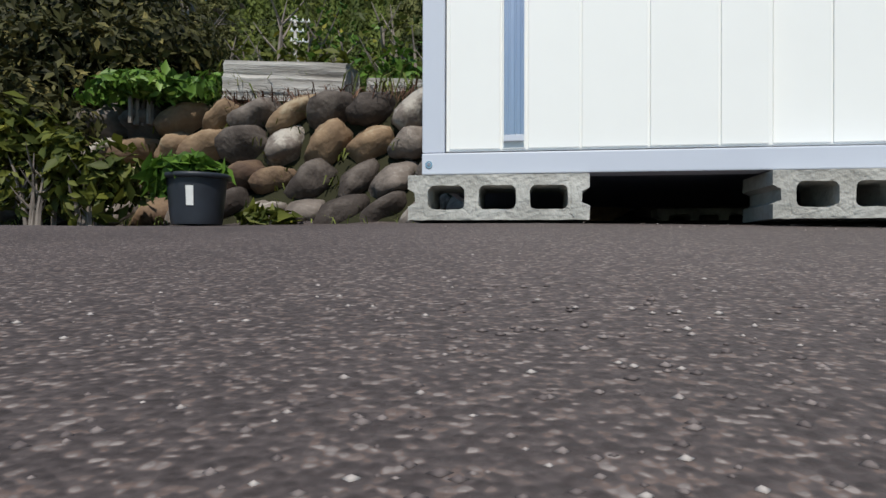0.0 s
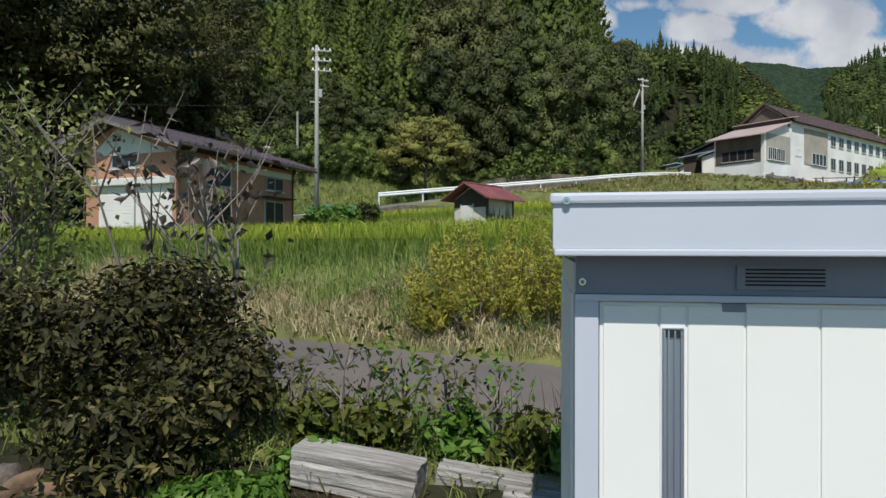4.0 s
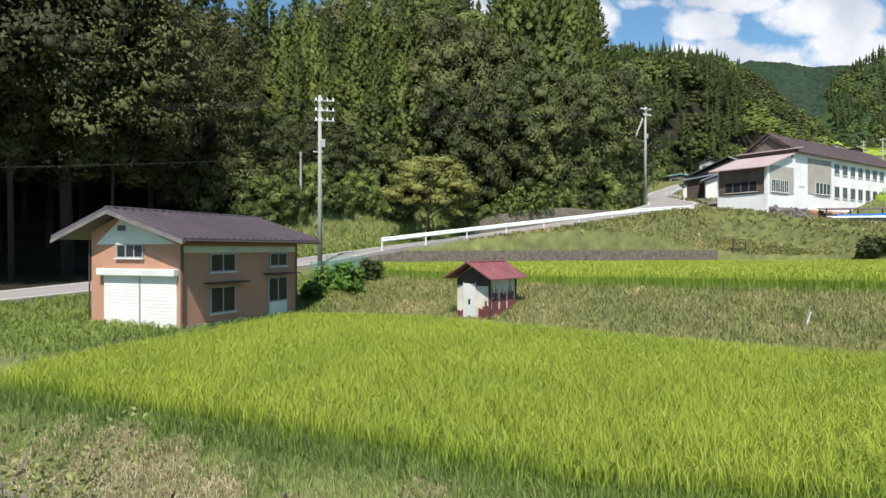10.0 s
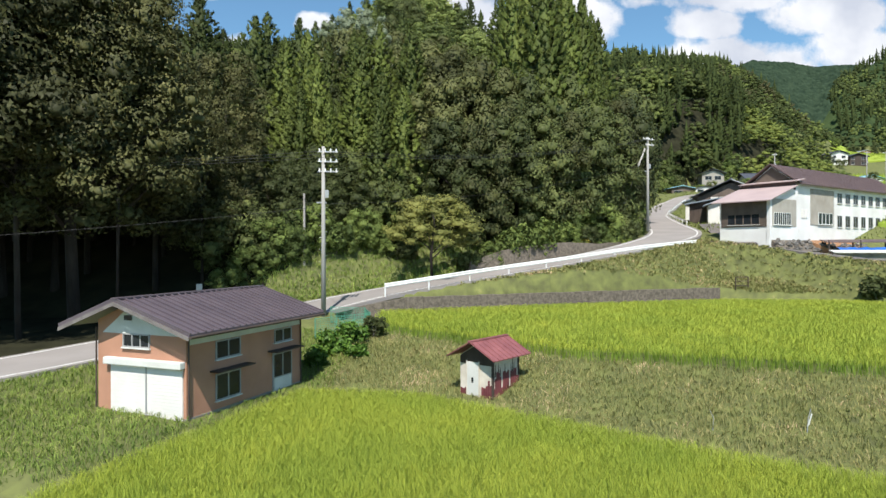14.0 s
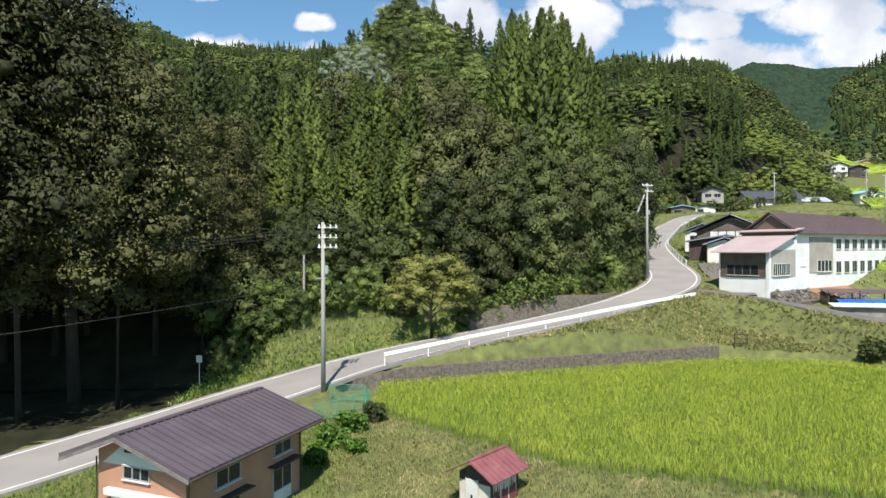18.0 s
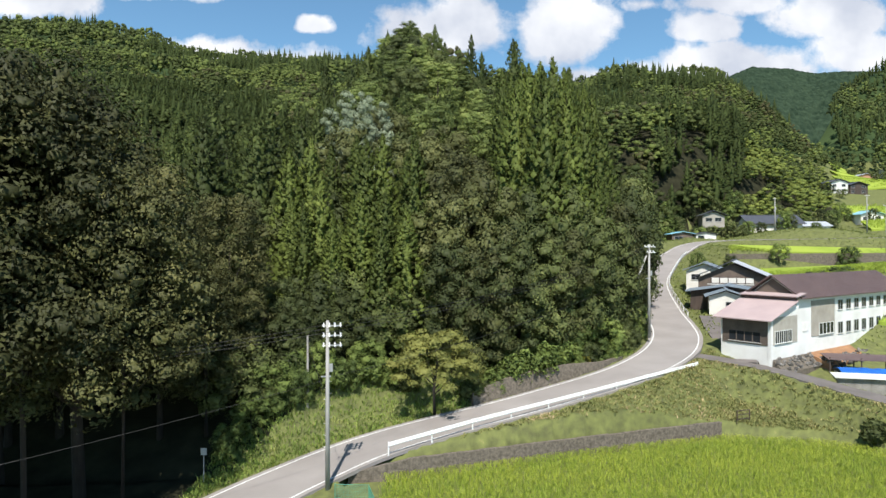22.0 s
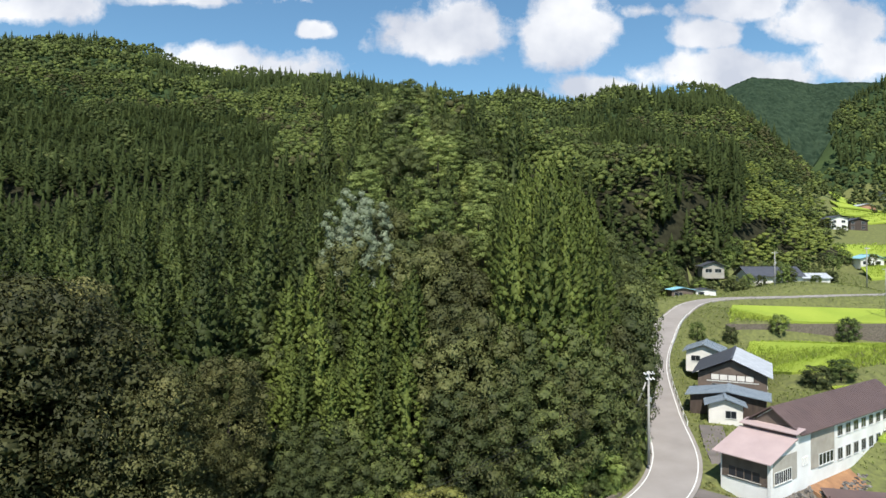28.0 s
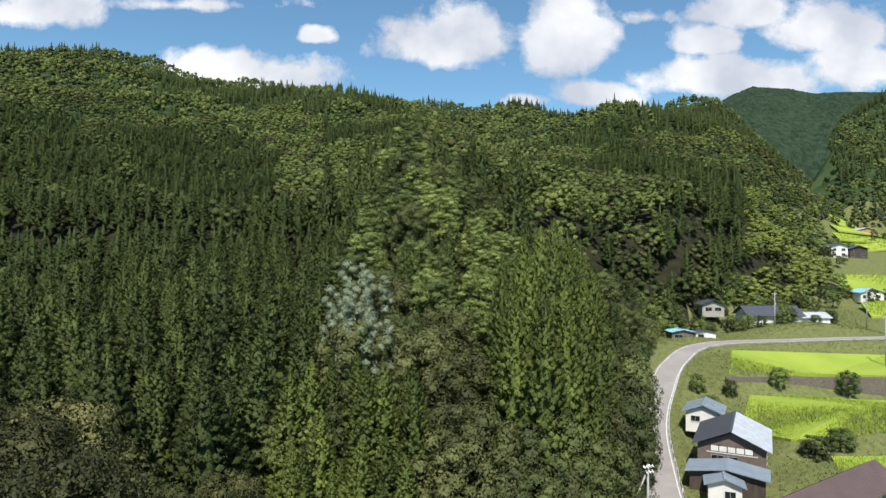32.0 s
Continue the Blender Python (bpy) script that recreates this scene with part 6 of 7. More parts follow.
def farmhouse():
    h = thing("farmhouse", pose(-10.6, 25.6, 2.7, 0, 0, -21.5), "salmon rendered farm building with plum metal roof and double shutter", "house")
    W, D, H = 5.2, 8.1, 3.62
    # walls with the roof's slope on the gables; apex off centre
    ax, az = -3.4, 4.92
    t = 0.16
    gable = [(-W, -0.4), (-0.25, -0.4), (-0.25, H), (ax, az - 0.12), (-W, H + 0.42)]
    part("wall", prism(gable, t, "y", 0), M["salmon"], h)
    part("wall", prism(gable, t, "y", D - t), M["salmon"], h)
    part("wall", box(-t - 0.25, -0.25, t + 0.002, D - t - 0.002, -0.4, H - 0.02), M["salmon"], h)
    part("wall", box(-W, -W + t, t + 0.002, D - t - 0.002, -0.4, H + 0.3), M["salmon"], h)
    part("footing", box(-W - 0.04, -0.21, -0.04, D + 0.04, -0.7, 0.12, 0.01), M["concrete"], h)
    # white gable board
    part("gable_board", prism([(-W + 0.3, H - 0.12), (-0.45, H - 0.12), (ax, az - 0.3)], 0.03, "y", -0.034), M["trim_white"], h)
    part("gable_vent", box(ax - 0.22, ax + 0.22, -0.06, -0.036, az - 0.85, az - 0.62), M["glass"], h)
    part("eave_band", box(-0.25, -0.22, 0.1, D - 0.1, H - 0.48, H - 0.2), M["trim_white"], h)
    # roof slopes with standing seams
    r0, y0, y1 = 0.64, -0.78, D + 0.85
    ez = H + 0.02

    def slope(xa, za, xb, zb, name):
        th = 0.1
        s = part(name, prism([(xa, za), (xb, zb), (xb, zb + th), (xa, za + th)], y1 - y0, "y", y0), M["roof_plum"], h)
        n = int((y1 - y0) / 0.42)
        ang = math.atan2(zb - za, xb - xa)
        L_ = math.hypot(xb - xa, zb - za)
        for k in range(n + 1):
            yy = y0 + 0.02 + k * (y1 - y0 - 0.06) / n
            b = box(0, L_, 0, 0.05, th, th + 0.075, 0.006)
            b.transform(Matrix.Translation((xa, yy, za)) @ Matrix.Rotation(-ang, 4, "Y"))
            part("seam", b, M["roof_plum"], s)
        return s
    slope(ax, az, r0, ez, "roof_slope")
    slope(-6.65, H + 0.1, ax, az, "roof_slope")
    part("ridge_cap", box(ax - 0.16, ax + 0.16, y0 - 0.02, y1 + 0.02, az + 0.09, az + 0.17, 0.02), M["roof_plum"], h)
    for xa, za, xb, zb in ((ax, az, r0, ez), (-6.65, H + 0.1, ax, az)):
        part("bargeboard", prism([(xa, za - 0.16), (xb, zb - 0.16), (xb, zb), (xa, za)], 0.04, "y", y0 - 0.045), M["barge"], h)
    part("gutter", tube([(r0 + 0.06, y0, ez - 0.03), (r0 + 0.06, y1, ez - 0.03)], 0.06, 10), M["dark_wood"], h)
    # shutter
    s = part("shutter_box", box(-4.6, -0.3, -0.3, 0.0, 2.18, 2.48, 0.04), M["trim_white"], h)
    for a, b in ((-4.4, -2.4), (-2.33, -0.4)):
        d = part("roller_shutter", box(a, b, -0.05, -0.005, 0.0, 2.17), M["shutter"], h)
        for k in range(15):
            part("slat", box(a + 0.01, b - 0.01, -0.066, -0.049, 0.03 + k * 0.142, 0.158 + k * 0.142, 0.006), M["shutter"], d)
    part("shutter_post", box(-2.4, -2.33, -0.09, -0.004, 0.0, 2.17, 0.01), M["grey_metal"], h)
    window(h, "y", -3.65, -2.25, 2.98, 3.46, 0.0, 3)
    # side: two windows up, one down, a door
    for a0, a1, z0, z1, c in ((1.75, 3.25, 2.35, 3.05, False), (5.9, 7.2, 2.5, 3.05, False), (1.75, 3.25, 0.55, 1.6, True)):
        w = window(h, "x", a0, a1, z0, z1, 0.25, 2, False)
        w.matrix_local = Matrix.Diagonal((-1, 1, 1, 1))
        if c:
            part("canopy", box(-0.25, 0.3, a0 - 0.4, a1 + 0.5, z1 + 0.2, z1 + 0.26), M["dark_wood"], h)
    d = part("door", box(-0.25, -0.2, 5.7, 7.3, 0.0, 1.95), M["win_frame"], h, "grey aluminium sliding door")
    part("door_glass", box(-0.2, -0.19, 5.8, 6.45, 0.75, 1.85), M["glass"], d)
    part("door_glass", box(-0.2, -0.19, 6.55, 7.2, 0.75, 1.85), M["glass"], d)
    part("door_panel", box(-0.2, -0.188, 5.8, 7.2, 0.1, 0.68), M["trim_white"], d)
    part("canopy", box(-0.25, 0.35, 5.35, 7.6, 2.05, 2.11), M["dark_wood"], h)
    for yy in (0.06, D - 0.06):
        part("downpipe", tube([(-0.18, yy, -0.3), (-0.18, yy, H - 0.1)], 0.035, 8), M["dark_wood"], h)
    part("downpipe", tube([(-W - 0.06, -0.05, -0.3), (-W - 0.06, -0.05, H + 0.1)], 0.035, 8), M["dark_wood"], h)
    return h


farmhouse()


def hut():
    h = thing("tool_hut", pose(2.05, 29.5, 2.62, 0, 0, -40), "small field hut with faded red roof and peeling walls", "hut")
    W, D, H = 1.95, 2.15, 2.0
    part("wall", prism([(-W, -0.2), (0, -0.2), (0, H), (-W / 2, H + 0.62), (-W, H)], 0.08, "y", 0), M["cream"], h)
    part("wall", prism([(-W, -0.2), (0, -0.2), (0, H), (-W / 2, H + 0.62), (-W, H)], 0.08, "y", D - 0.08), M["cream"], h)
    part("wall", box(-0.08, 0, 0.082, D - 0.082, -0.2, H - 0.002), M["cream"], h)
    part("wall", box(-W, -W + 0.08, 0.082, D - 0.082, -0.2, H - 0.002), M["cream"], h)
    part("gable_panel", prism([(-W + 0.02, H - 0.38), (-0.02, H - 0.38), (-0.02, H - 0.02), (-W / 2, H + 0.55), (-W + 0.02, H - 0.02)], 0.02, "y", -0.024), M["dark_wood"], h)
    rng = random.Random(4)
    for k in range(16):     # upright sheets with ragged, peeling tops
        a = 0.02 + k * (D - 0.06) / 16
        top = rng.uniform(0.95, 1.35) if k % 5 else rng.uniform(0.4, 1.0)
        part("iron_sheet", box(0.002, 0.03, a, a + 0.115, -0.18, top, 0.006), M["maroon"], h)
        if rng.random() < 0.55:
            part("dark_stain", prism([(a, 1.1), (a + 0.1, 1.1), (a + 0.05, rng.uniform(1.5, 1.95))], 0.012, "x", 0.003), M["dark_wood"], h)
    for k in range(15):
        a = -W + 0.03 + k * (W - 0.06) / 15
        if -1.55 < a < -0.75:
            continue
        top = 0.35 + 0.55 * max(0, (a + 1.0)) + rng.uniform(-0.12, 0.25)
        part("iron_sheet", box(a, a + 0.11, -0.03, -0.002, -0.18, max(0.2, top), 0.006), M["maroon"], h)
    d = part("door", box(-1.5, -0.82, -0.045, -0.002, -0.05, 1.72, 0.005), M["trim_white"], h, "white boarded door with a small dark opening")
    part("door_opening", box(-1.24, -1.12, -0.052, -0.044, 0.72, 0.98), M["glass"], d)
    for a in (-1.55, -0.82):
        part("door_jamb", box(a, a + 0.05, -0.06, -0.003, -0.05, 1.78), M["cream"], h)
    part("wall_post", box(-0.05, 0.05, -0.05, 0.05, -0.2, H), M["dark_wood"], h)
    part("wall_post", box(-0.03, 0.045, D - 0.06, D + 0.04, -0.2, H), M["dark_wood"], h)
    y0, y1 = -0.55, D + 0.45
    for sx in (-1, 1):
        cx, cz = -W / 2, H + 0.72
        ex, ez = cx + sx * (W / 2 + 0.45), H - 0.06
        s = part("roof_slope", prism(sorted([(cx, cz), (ex, ez)]) + [(max(cx, ex), (ez if sx > 0 else cz) + 0.05), (min(cx, ex), (cz if sx > 0 else ez) + 0.05)], y1 - y0, "y", y0), M["red_roof"], h)
        ang, L_ = math.atan2(ez - cz, ex - cx), math.hypot(ex - cx, ez - cz)
        for k in range(9):
            yy = y0 + 0.02 + k * (y1 - y0 - 0.07) / 8
            b = box(0, L_, 0, 0.035, 0.0, 0.05, 0.005)
            b.transform(Matrix.Translation((cx, yy, cz + 0.03)) @ Matrix.Rotation(-ang, 4, "Y"))
            part("batten", b, M["red_roof"], s, "pale faded batten" if k == 0 else "")
    part("ridge_cap", box(-W / 2 - 0.1, -W / 2 + 0.1, y0 - 0.01, y1 + 0.01, H + 0.73, H + 0.81, 0.02), M["red_roof"], h)


hut()


def utility_pole(x, y, z, h, label, rz, arms):
    p = thing("utility_pole", pose(x, y, z, 0, 0, rz), label, "utility pole", "utility poles")
    part("pole", tube([(0, 0, -0.5), (0, 0, h * 0.5), (0, 0, h)], [0.19, 0.155, 0.12], 16), M["pole_grey"], p, smooth=True)
    for zz, half, off, n in arms:
        a = part("crossarm", box(off - half, off + half, -0.06, 0.04, zz - 0.05, zz + 0.05, 0.005), M["grey_metal"], p)
        for k in range(n):
            c = off - half + 0.12 + k * (2 * half - 0.24) / max(1, n - 1)
            part("insulator", tube([(c, 0, zz + 0.05), (c, 0, zz + 0.1), (c, 0, zz + 0.16), (c, 0, zz + 0.24)], [0.03, 0.085, 0.04, 0.06], 10), M["ceramic"], a)
            part("insulator", tube([(c, -0.06, zz), (c, -0.2, zz - 0.02), (c, -0.34, zz - 0.03)], [0.07, 0.085, 0.05], 10), M["ceramic"], a)
    part("bracket", box(-0.5, 0.25, -0.04, 0.04, h - 4.3, h - 4.2), M["grey_metal"], p)
    part("junction_box", box(0.14, 0.4, -0.12, 0.12, h - 3.9, h - 3.3, 0.02), M["grey_metal"], p)
    for k in range(14):
        part("step_bolt", tube([(0, 0, 2.4 + k * 0.45), (0.3 * (1 if k % 2 else -1), 0, 2.4 + k * 0.45)], 0.012, 5), M["grey_metal"], p)
    return p


utility_pole(-9.35, 47.6, 4.65, 12.9, "tall grey concrete utility pole with three crossarms beside the road", 10, [(12.5, 0.75, 0.35, 4), (11.75, 0.75, 0.35, 4), (11.0, 0.75, 0.35, 4)])
utility_pole(25.2, 78.6, 12.4, 11.2, "grey concrete utility pole on the outside of the bend", 25, [(10.9, 0.8, 0, 4), (10.2, 0.6, 0.2, 3)])
brace = thing("pole_brace", pose(0, 0, 0), "slanting grey prop pole leaning against the utility pole", "pole")
part("prop", tube([(21.2, 79.2, 12.2), (24.9, 78.7, 22.2)], [0.14, 0.1], 12), M["pole_grey"], brace, smooth=True)
utility_pole(104, 199, 27.5, 12, "slim grey utility pole by the village road", 0, [(11.5, 0.8, 0, 3)])
utility_pole(137, 205, 28, 13, "slim grey utility pole by the village road", 0, [(12.5, 0.8, 0, 3)])
utility_pole(116, 166, 22.5, 12.5, "slim grey utility pole beside the paddies", 0, [(12, 0.8, 0, 3)])
wood_pole = thing("wooden_post", pose(-13.2, 58.5, ground_z(-13.2, 58.5)), "old weathered wooden post at the edge of the wood", "post")
part("post", tube([(0, 0, -0.4), (0, 0, 6.6)], [0.13, 0.1], 10), M["timber"], wood_pole)


def cable(a, b, sag, name="overhead_cable"):
    a, b = Vector(a), Vector(b)
    pts = [a.lerp(b, k / 14) - Vector((0, 0, sag * 4 * (k / 14) * (1 - k / 14))) for k in range(15)]
    o = new(name, from_bm(name, tube(pts, 0.014, 5), M["wire"]))
    return tagged(o, "thin black overhead cable strung between poles", "cable", "overhead cables")


for k, dx in enumerate((-0.3, 0.35, 1.0)):
    cable((-9.35 + dx, 47.6, 17.2 - 0.2 * k), (25.2 + dx * 0.7, 78.6, 23.4), 1.0)
    cable((-9.35 + dx, 47.6, 17.2 - 0.2 * k), (-52 + dx, 30, 14.6), 0.9)
cable((-9.35, 47.6, 13.2), (25.2, 78.6, 20.4), 1.1)
cable((-9.6, 47.6, 13.0), (-45, 22, 4.6 + 4.5), 0.6)
cable((-9.6, 47.6, 12.2), (-13.2, 58.5, ground_z(-13.2, 58.5) + 6.2), 0.3)


def offset_line(line, off):
    d = np.gradient(line[:, :2], axis=0)
    d /= np.linalg.norm(d, axis=1, keepdims=True)
    return np.column_stack([line[:, :2] + np.stack([d[:, 1], -d[:, 0]], 1) * off, line[:, 2]])


def guardrail(pts, label, beam=0.28, top=0.78, every=4.0, pipes=0):
    """Posts with a formed beam (or pipes) along a line."""
    g = thing("guardrail", pose(0, 0, 0), label, "guardrail", "guardrails")
    seg = np.r_[0, np.cumsum(np.linalg.norm(np.diff(pts[:, :2], axis=0), axis=1))]
    n = int(seg[-1] / every)
    at = np.linspace(0, seg[-1], n + 1)
    P_ = np.stack([np.interp(at, seg, pts[:, i]) for i in range(3)], 1)
    for p in P_:
        part("post", tube([(p[0], p[1], p[2] - 0.4), (p[0], p[1], p[2] + top + 0.02)], 0.06, 8), M["rail_white"], g)
    for a, b in zip(P_, P_[1:]):
        d = Vector(b - a)
        m_ = Matrix.Translation(Vector(a)) @ d.to_track_quat("X", "Z").to_matrix().to_4x4()
        if pipes:
            for k in range(pipes):
                bm = tube([(0, 0, top - 0.05 - 0.3 * k), (d.length, 0, top - 0.05 - 0.3 * k)], 0.045, 8)
                bm.transform(m_)
                part("rail", bm, M["rail_white"], g)
        else:
            w = [(-0.09, top), (-0.13, top - beam * 0.25), (-0.085, top - beam * 0.5), (-0.13, top - beam * 0.75), (-0.09, top - beam), (-0.075, top - beam), (-0.07, top - beam * 0.5), (-0.075, top)]
            bm = prism(w, d.length + 0.02, "x", -0.01)
            bm.transform(m_)
            part("beam", bm, M["rail_white"], g)
    return g


RAIL = smooth_line([(-5.1, 52.1, 6.2), (3, 56.3, 7.25), (12, 60.4, 8.35), (20, 64.2, 9.35), (27.2, 68.6, 9.95)])
guardrail(RAIL, "long white guardrail on the valley side of the road", 0.36, 0.72, 3.9)
near = offset_line(ROADLINE, 3.15)
guardrail(near[(near[:, 1] > 92) & (near[:, 1] < 168) & (near[:, 0] < 64)], "white guardrail following the climbing road", 0.34, 0.75, 4.0)
nl = offset_line(ROADLINE, -3.2)
guardrail(nl[(nl[:, 1] > 84) & (nl[:, 1] < 128) & (nl[:, 0] > 20)], "grey-white pipe rail below the wood", 0, 0.8, 3.0, 2)


def panel_wall(name, line, base, heights, thick, label, length=2.0, lean=0.0):
    """A retaining wall in cast panels, each a little uneven."""
    g = thing(name, pose(0, 0, 0), label, "wall", kind="structure")
    seg = np.r_[0, np.cumsum(np.linalg.norm(np.diff(line[:, :2], axis=0), axis=1))]
    n = max(1, int(seg[-1] / length))
    at = np.linspace(0, seg[-1], n + 1)
    P_ = np.stack([np.interp(at, seg, line[:, i]) for i in range(3)], 1)
    Hh = np.interp(at, seg[np.linspace(0, len(seg) - 1, len(heights)).astype(int)], heights)
    rng = random.Random(len(P_))
    for i in range(n):
        a, b = Vector(P_[i]), Vector(P_[i + 1])
        d = b - a
        d.z = 0
        L_ = d.length
        side = Vector((-d.y, d.x, 0)).normalized()
        dz = rng.uniform(-0.03, 0.03)
        bm = bmesh.new()
        vs = []
        for t, top in ((0, a.z + Hh[i]), (1, b.z + Hh[i + 1])):
            q = a + d * (0.006 / L_ + t * (1 - 0.012 / L_))
            for o, zz in ((0, base), (thick, base), (thick + lean, top + dz), (lean, top + dz)):
                vs.append(bm.verts.new((q.x + side.x * o, q.y + side.y * o, zz)))
        for f in ((0, 1, 2, 3), (7, 6, 5, 4), (0, 4, 5, 1), (1, 5, 6, 2), (2, 6, 7, 3), (3, 7, 4, 0)):
            bm.faces.new([vs[k] for k in f])
        bmesh.ops.recalc_face_normals(bm, faces=bm.faces)
        part("wall_panel", bm, M["wall_stone"], g)
    return g


LOW = smooth_line([(-8.2, 50.2, 0), (-4, 51.0, 0), (4, 53.9, 0), (15, 57.9, 0), (27, 62.1, 0)])
LOW[:, 2] = np.interp(LOW[:, 0], [-8.2, -6, -3.5, 27], [4.9, 5.35, 5.84, 5.86])
panel_wall("retaining_wall", LOW, 3.4, [0, 0, 0], 0.35, "low mossy stone retaining wall above the upper paddy", 1.6)
UP = offset_line(ROADLINE, -3.55)
UP = UP[(UP[:, 0] > 2.2) & (UP[:, 0] < 21.5) & (UP[:, 1] < 80)]
panel_wall("roadside_wall", UP, 5.5, [1.1, 1.7, 1.8, 1.6, 1.0, 0.5, 0.1], 0.4, "dark mossy retaining wall along the road", 1.6, 0.35)

pen = thing("animal_pen", pose(28.6, 62.3, ground_z(28.6, 62.3), 0, 0, 20), "small dark metal frame at the end of the wall", "frame")
for a in (0, 1.6):
    part("upright", box(a, a + 0.08, 0, 0.08, 0, 1.3), M["dark_wood"], pen)
for zz in (0.4, 0.85, 1.25):
    part("crossbar", box(0, 1.68, 0.0, 0.06, zz, zz + 0.07), M["dark_wood"], pen)
for k, (a, b, s) in enumerate(((10.0, 23.9, 0.8), (13.15, 23.1, 0.9))):
    st = thing("marker_stake", pose(a, b, ground_z(a, b)), "thin bent metal stake standing in the grass", "stake", "marker stakes")
    part("stake", tube([(0, 0, -0.1), (0.05, 0, s * 0.6), (-0.1 + 0.25 * k, 0, s)], [0.02, 0.018, 0.012], 6), M["grey_metal"], st)
    if k:
        part("tape", prism([(0.0, 0.25), (0.07, 0.3), (-0.06 + 0.25 * k, s * 0.8), (-0.1 + 0.25 * k, s * 0.8)], 0.02, "y", -0.03), M["trim_white"], st)
sg = thing("road_sign", pose(-19.8, 50.3, ground_z(-19.8, 50.3)), "small road sign seen from behind on a thin post", "sign")
part("sign_post", tube([(0, 0, -0.3), (0, 0, 2.7)], 0.035, 8), M["grey_metal"], sg)
part("sign_plate", box(-0.24, 0.24, -0.03, -0.012, 2.15, 2.72, 0.01), M["grey_metal"], sg)


def net_fence(pts):
    g = thing("net_fence", pose(0, 0, 0), "pale green mesh fence behind the farm building", "fence")
    for i, (x_, y_, z_) in enumerate(pts):
        part("post", tube([(x_, y_, z_ - 0.3), (x_, y_, z_ + 1.25)], 0.035, 8), M["net"], g)
    for a, b in zip(pts, pts[1:]):
        a, b = Vector(a), Vector(b)
        for zz in (0.1, 1.2):
            part("rail", tube([a + Vector((0, 0, zz)), b + Vector((0, 0, zz))], 0.022, 6), M["net"], g)
        mesh_ = bmesh.new()
        n = int((b - a).length / 0.12)
        for k in range(1, n):
            p = a.lerp(b, k / n)
            join(mesh_, tube([p + Vector((0, 0, 0.1)), p + Vector((0, 0, 1.2))], 0.009, 4, False))
        for k in range(1, 9):
            join(mesh_, tube([a + Vector((0, 0, 0.1 + k * 0.12)), b + Vector((0, 0, 0.1 + k * 0.12))], 0.009, 4, False))
        part("mesh_panel", mesh_, M["net"], g)


net_fence([(-8.9, 42.2, 3.9), (-7.6, 42.9, 3.95), (-6.5, 43.8, 4.0), (-5.5, 44.7, 4.05), (-6.1, 46.6, 4.2), (-8.6, 46.5, 4.3)])

# trees and bushes along the road
for a, b, h_ in ((-17.6, 55.6, 3.6), (-16.2, 58.0, 4.6), (-14.4, 58.4, 3.4), (-12.8, 60.4, 4.2), (-10.2, 61.4, 3.0), (-8.4, 63.0, 3.8), (-5.8, 63.4, 2.8), (-18.8, 53.4, 3.0)):
    plant("bush", a, b, h_, 1.05, group="roadside bushes")
M["spread"] = mat("yellow_olive_foliage", (0.25, 0.25, 0.066), dark=(0.12, 0.13, 0.038), third=(0.34, 0.31, 0.09), leaf=0.2, **{**LEAF, "objvar": 0.0})
tree_kind("spread", [(broadleaf(s, 8, 4.8, 60, 110, 0.13, 0.42, 0.5, 1, 0.7), M["spread"]) for s in (101,)], [trunk_mesh(101, 7, 0.14, 7)], "spreading olive-yellow tree beside the road")
BASE_H["spread"] = 8
plant("spread", -1.4, 61.6, 8.8, 1.0, group="roadside trees")
for k, (x_, y_, r_, h_, m_) in enumerate(((5.6, 67.4, 1.9, 1.5, "broad"), (7.0, 66.9, 2.6, 2.6, "bush"), (9.6, 68.0, 2.9, 2.9, "bush"), (12.6, 70.2, 2.2, 2.0, "bush"), (15.4, 71.8, 1.1, 0.5, "golden"),
                                          (-7.8, 62.8, 2.0, 1.5, "bush"), (-4.6, 63.4, 1.8, 1.4, "broad"), (-11.0, 61.0, 2.2, 1.9, "bush"), (2.2, 64.4, 1.6, 1.2, "broad"), (-14.2, 59.5, 2.4, 2.4, "bush"), (-17.2, 57.5, 2.4, 2.2, "broad"),
                                          (-7.0, 38.6, 1.1, 0.9, "fresh"), (-6.0, 40.6, 1.2, 0.9, "fresh"), (-7.6, 36.2, 1.0, 0.8, "fresh"), (-4.9, 42.0, 0.8, 1.0, "broad"), (-5.6, 37.4, 0.9, 0.5, "fresh"), (39.5, 57.6, 1.6, 1.3, "broad"))):
    zz = ground_z(x_, y_)
    shrub("bush", (x_, y_, zz + h_ * 0.8), (r_, r_ * 0.8, h_), 2600 if r_ > 1.5 else 1500, 0.16 if y_ > 50 else 0.11, M[m_], {"golden": "low yellow bush at the roadside", "fresh": "leafy bright green bush", "bush": "light green leafy bush above the roadside wall"}.get(m_, "rounded dark green bush"), 200 + k, "bush", foot=zz - 0.1, group="roadside bushes")

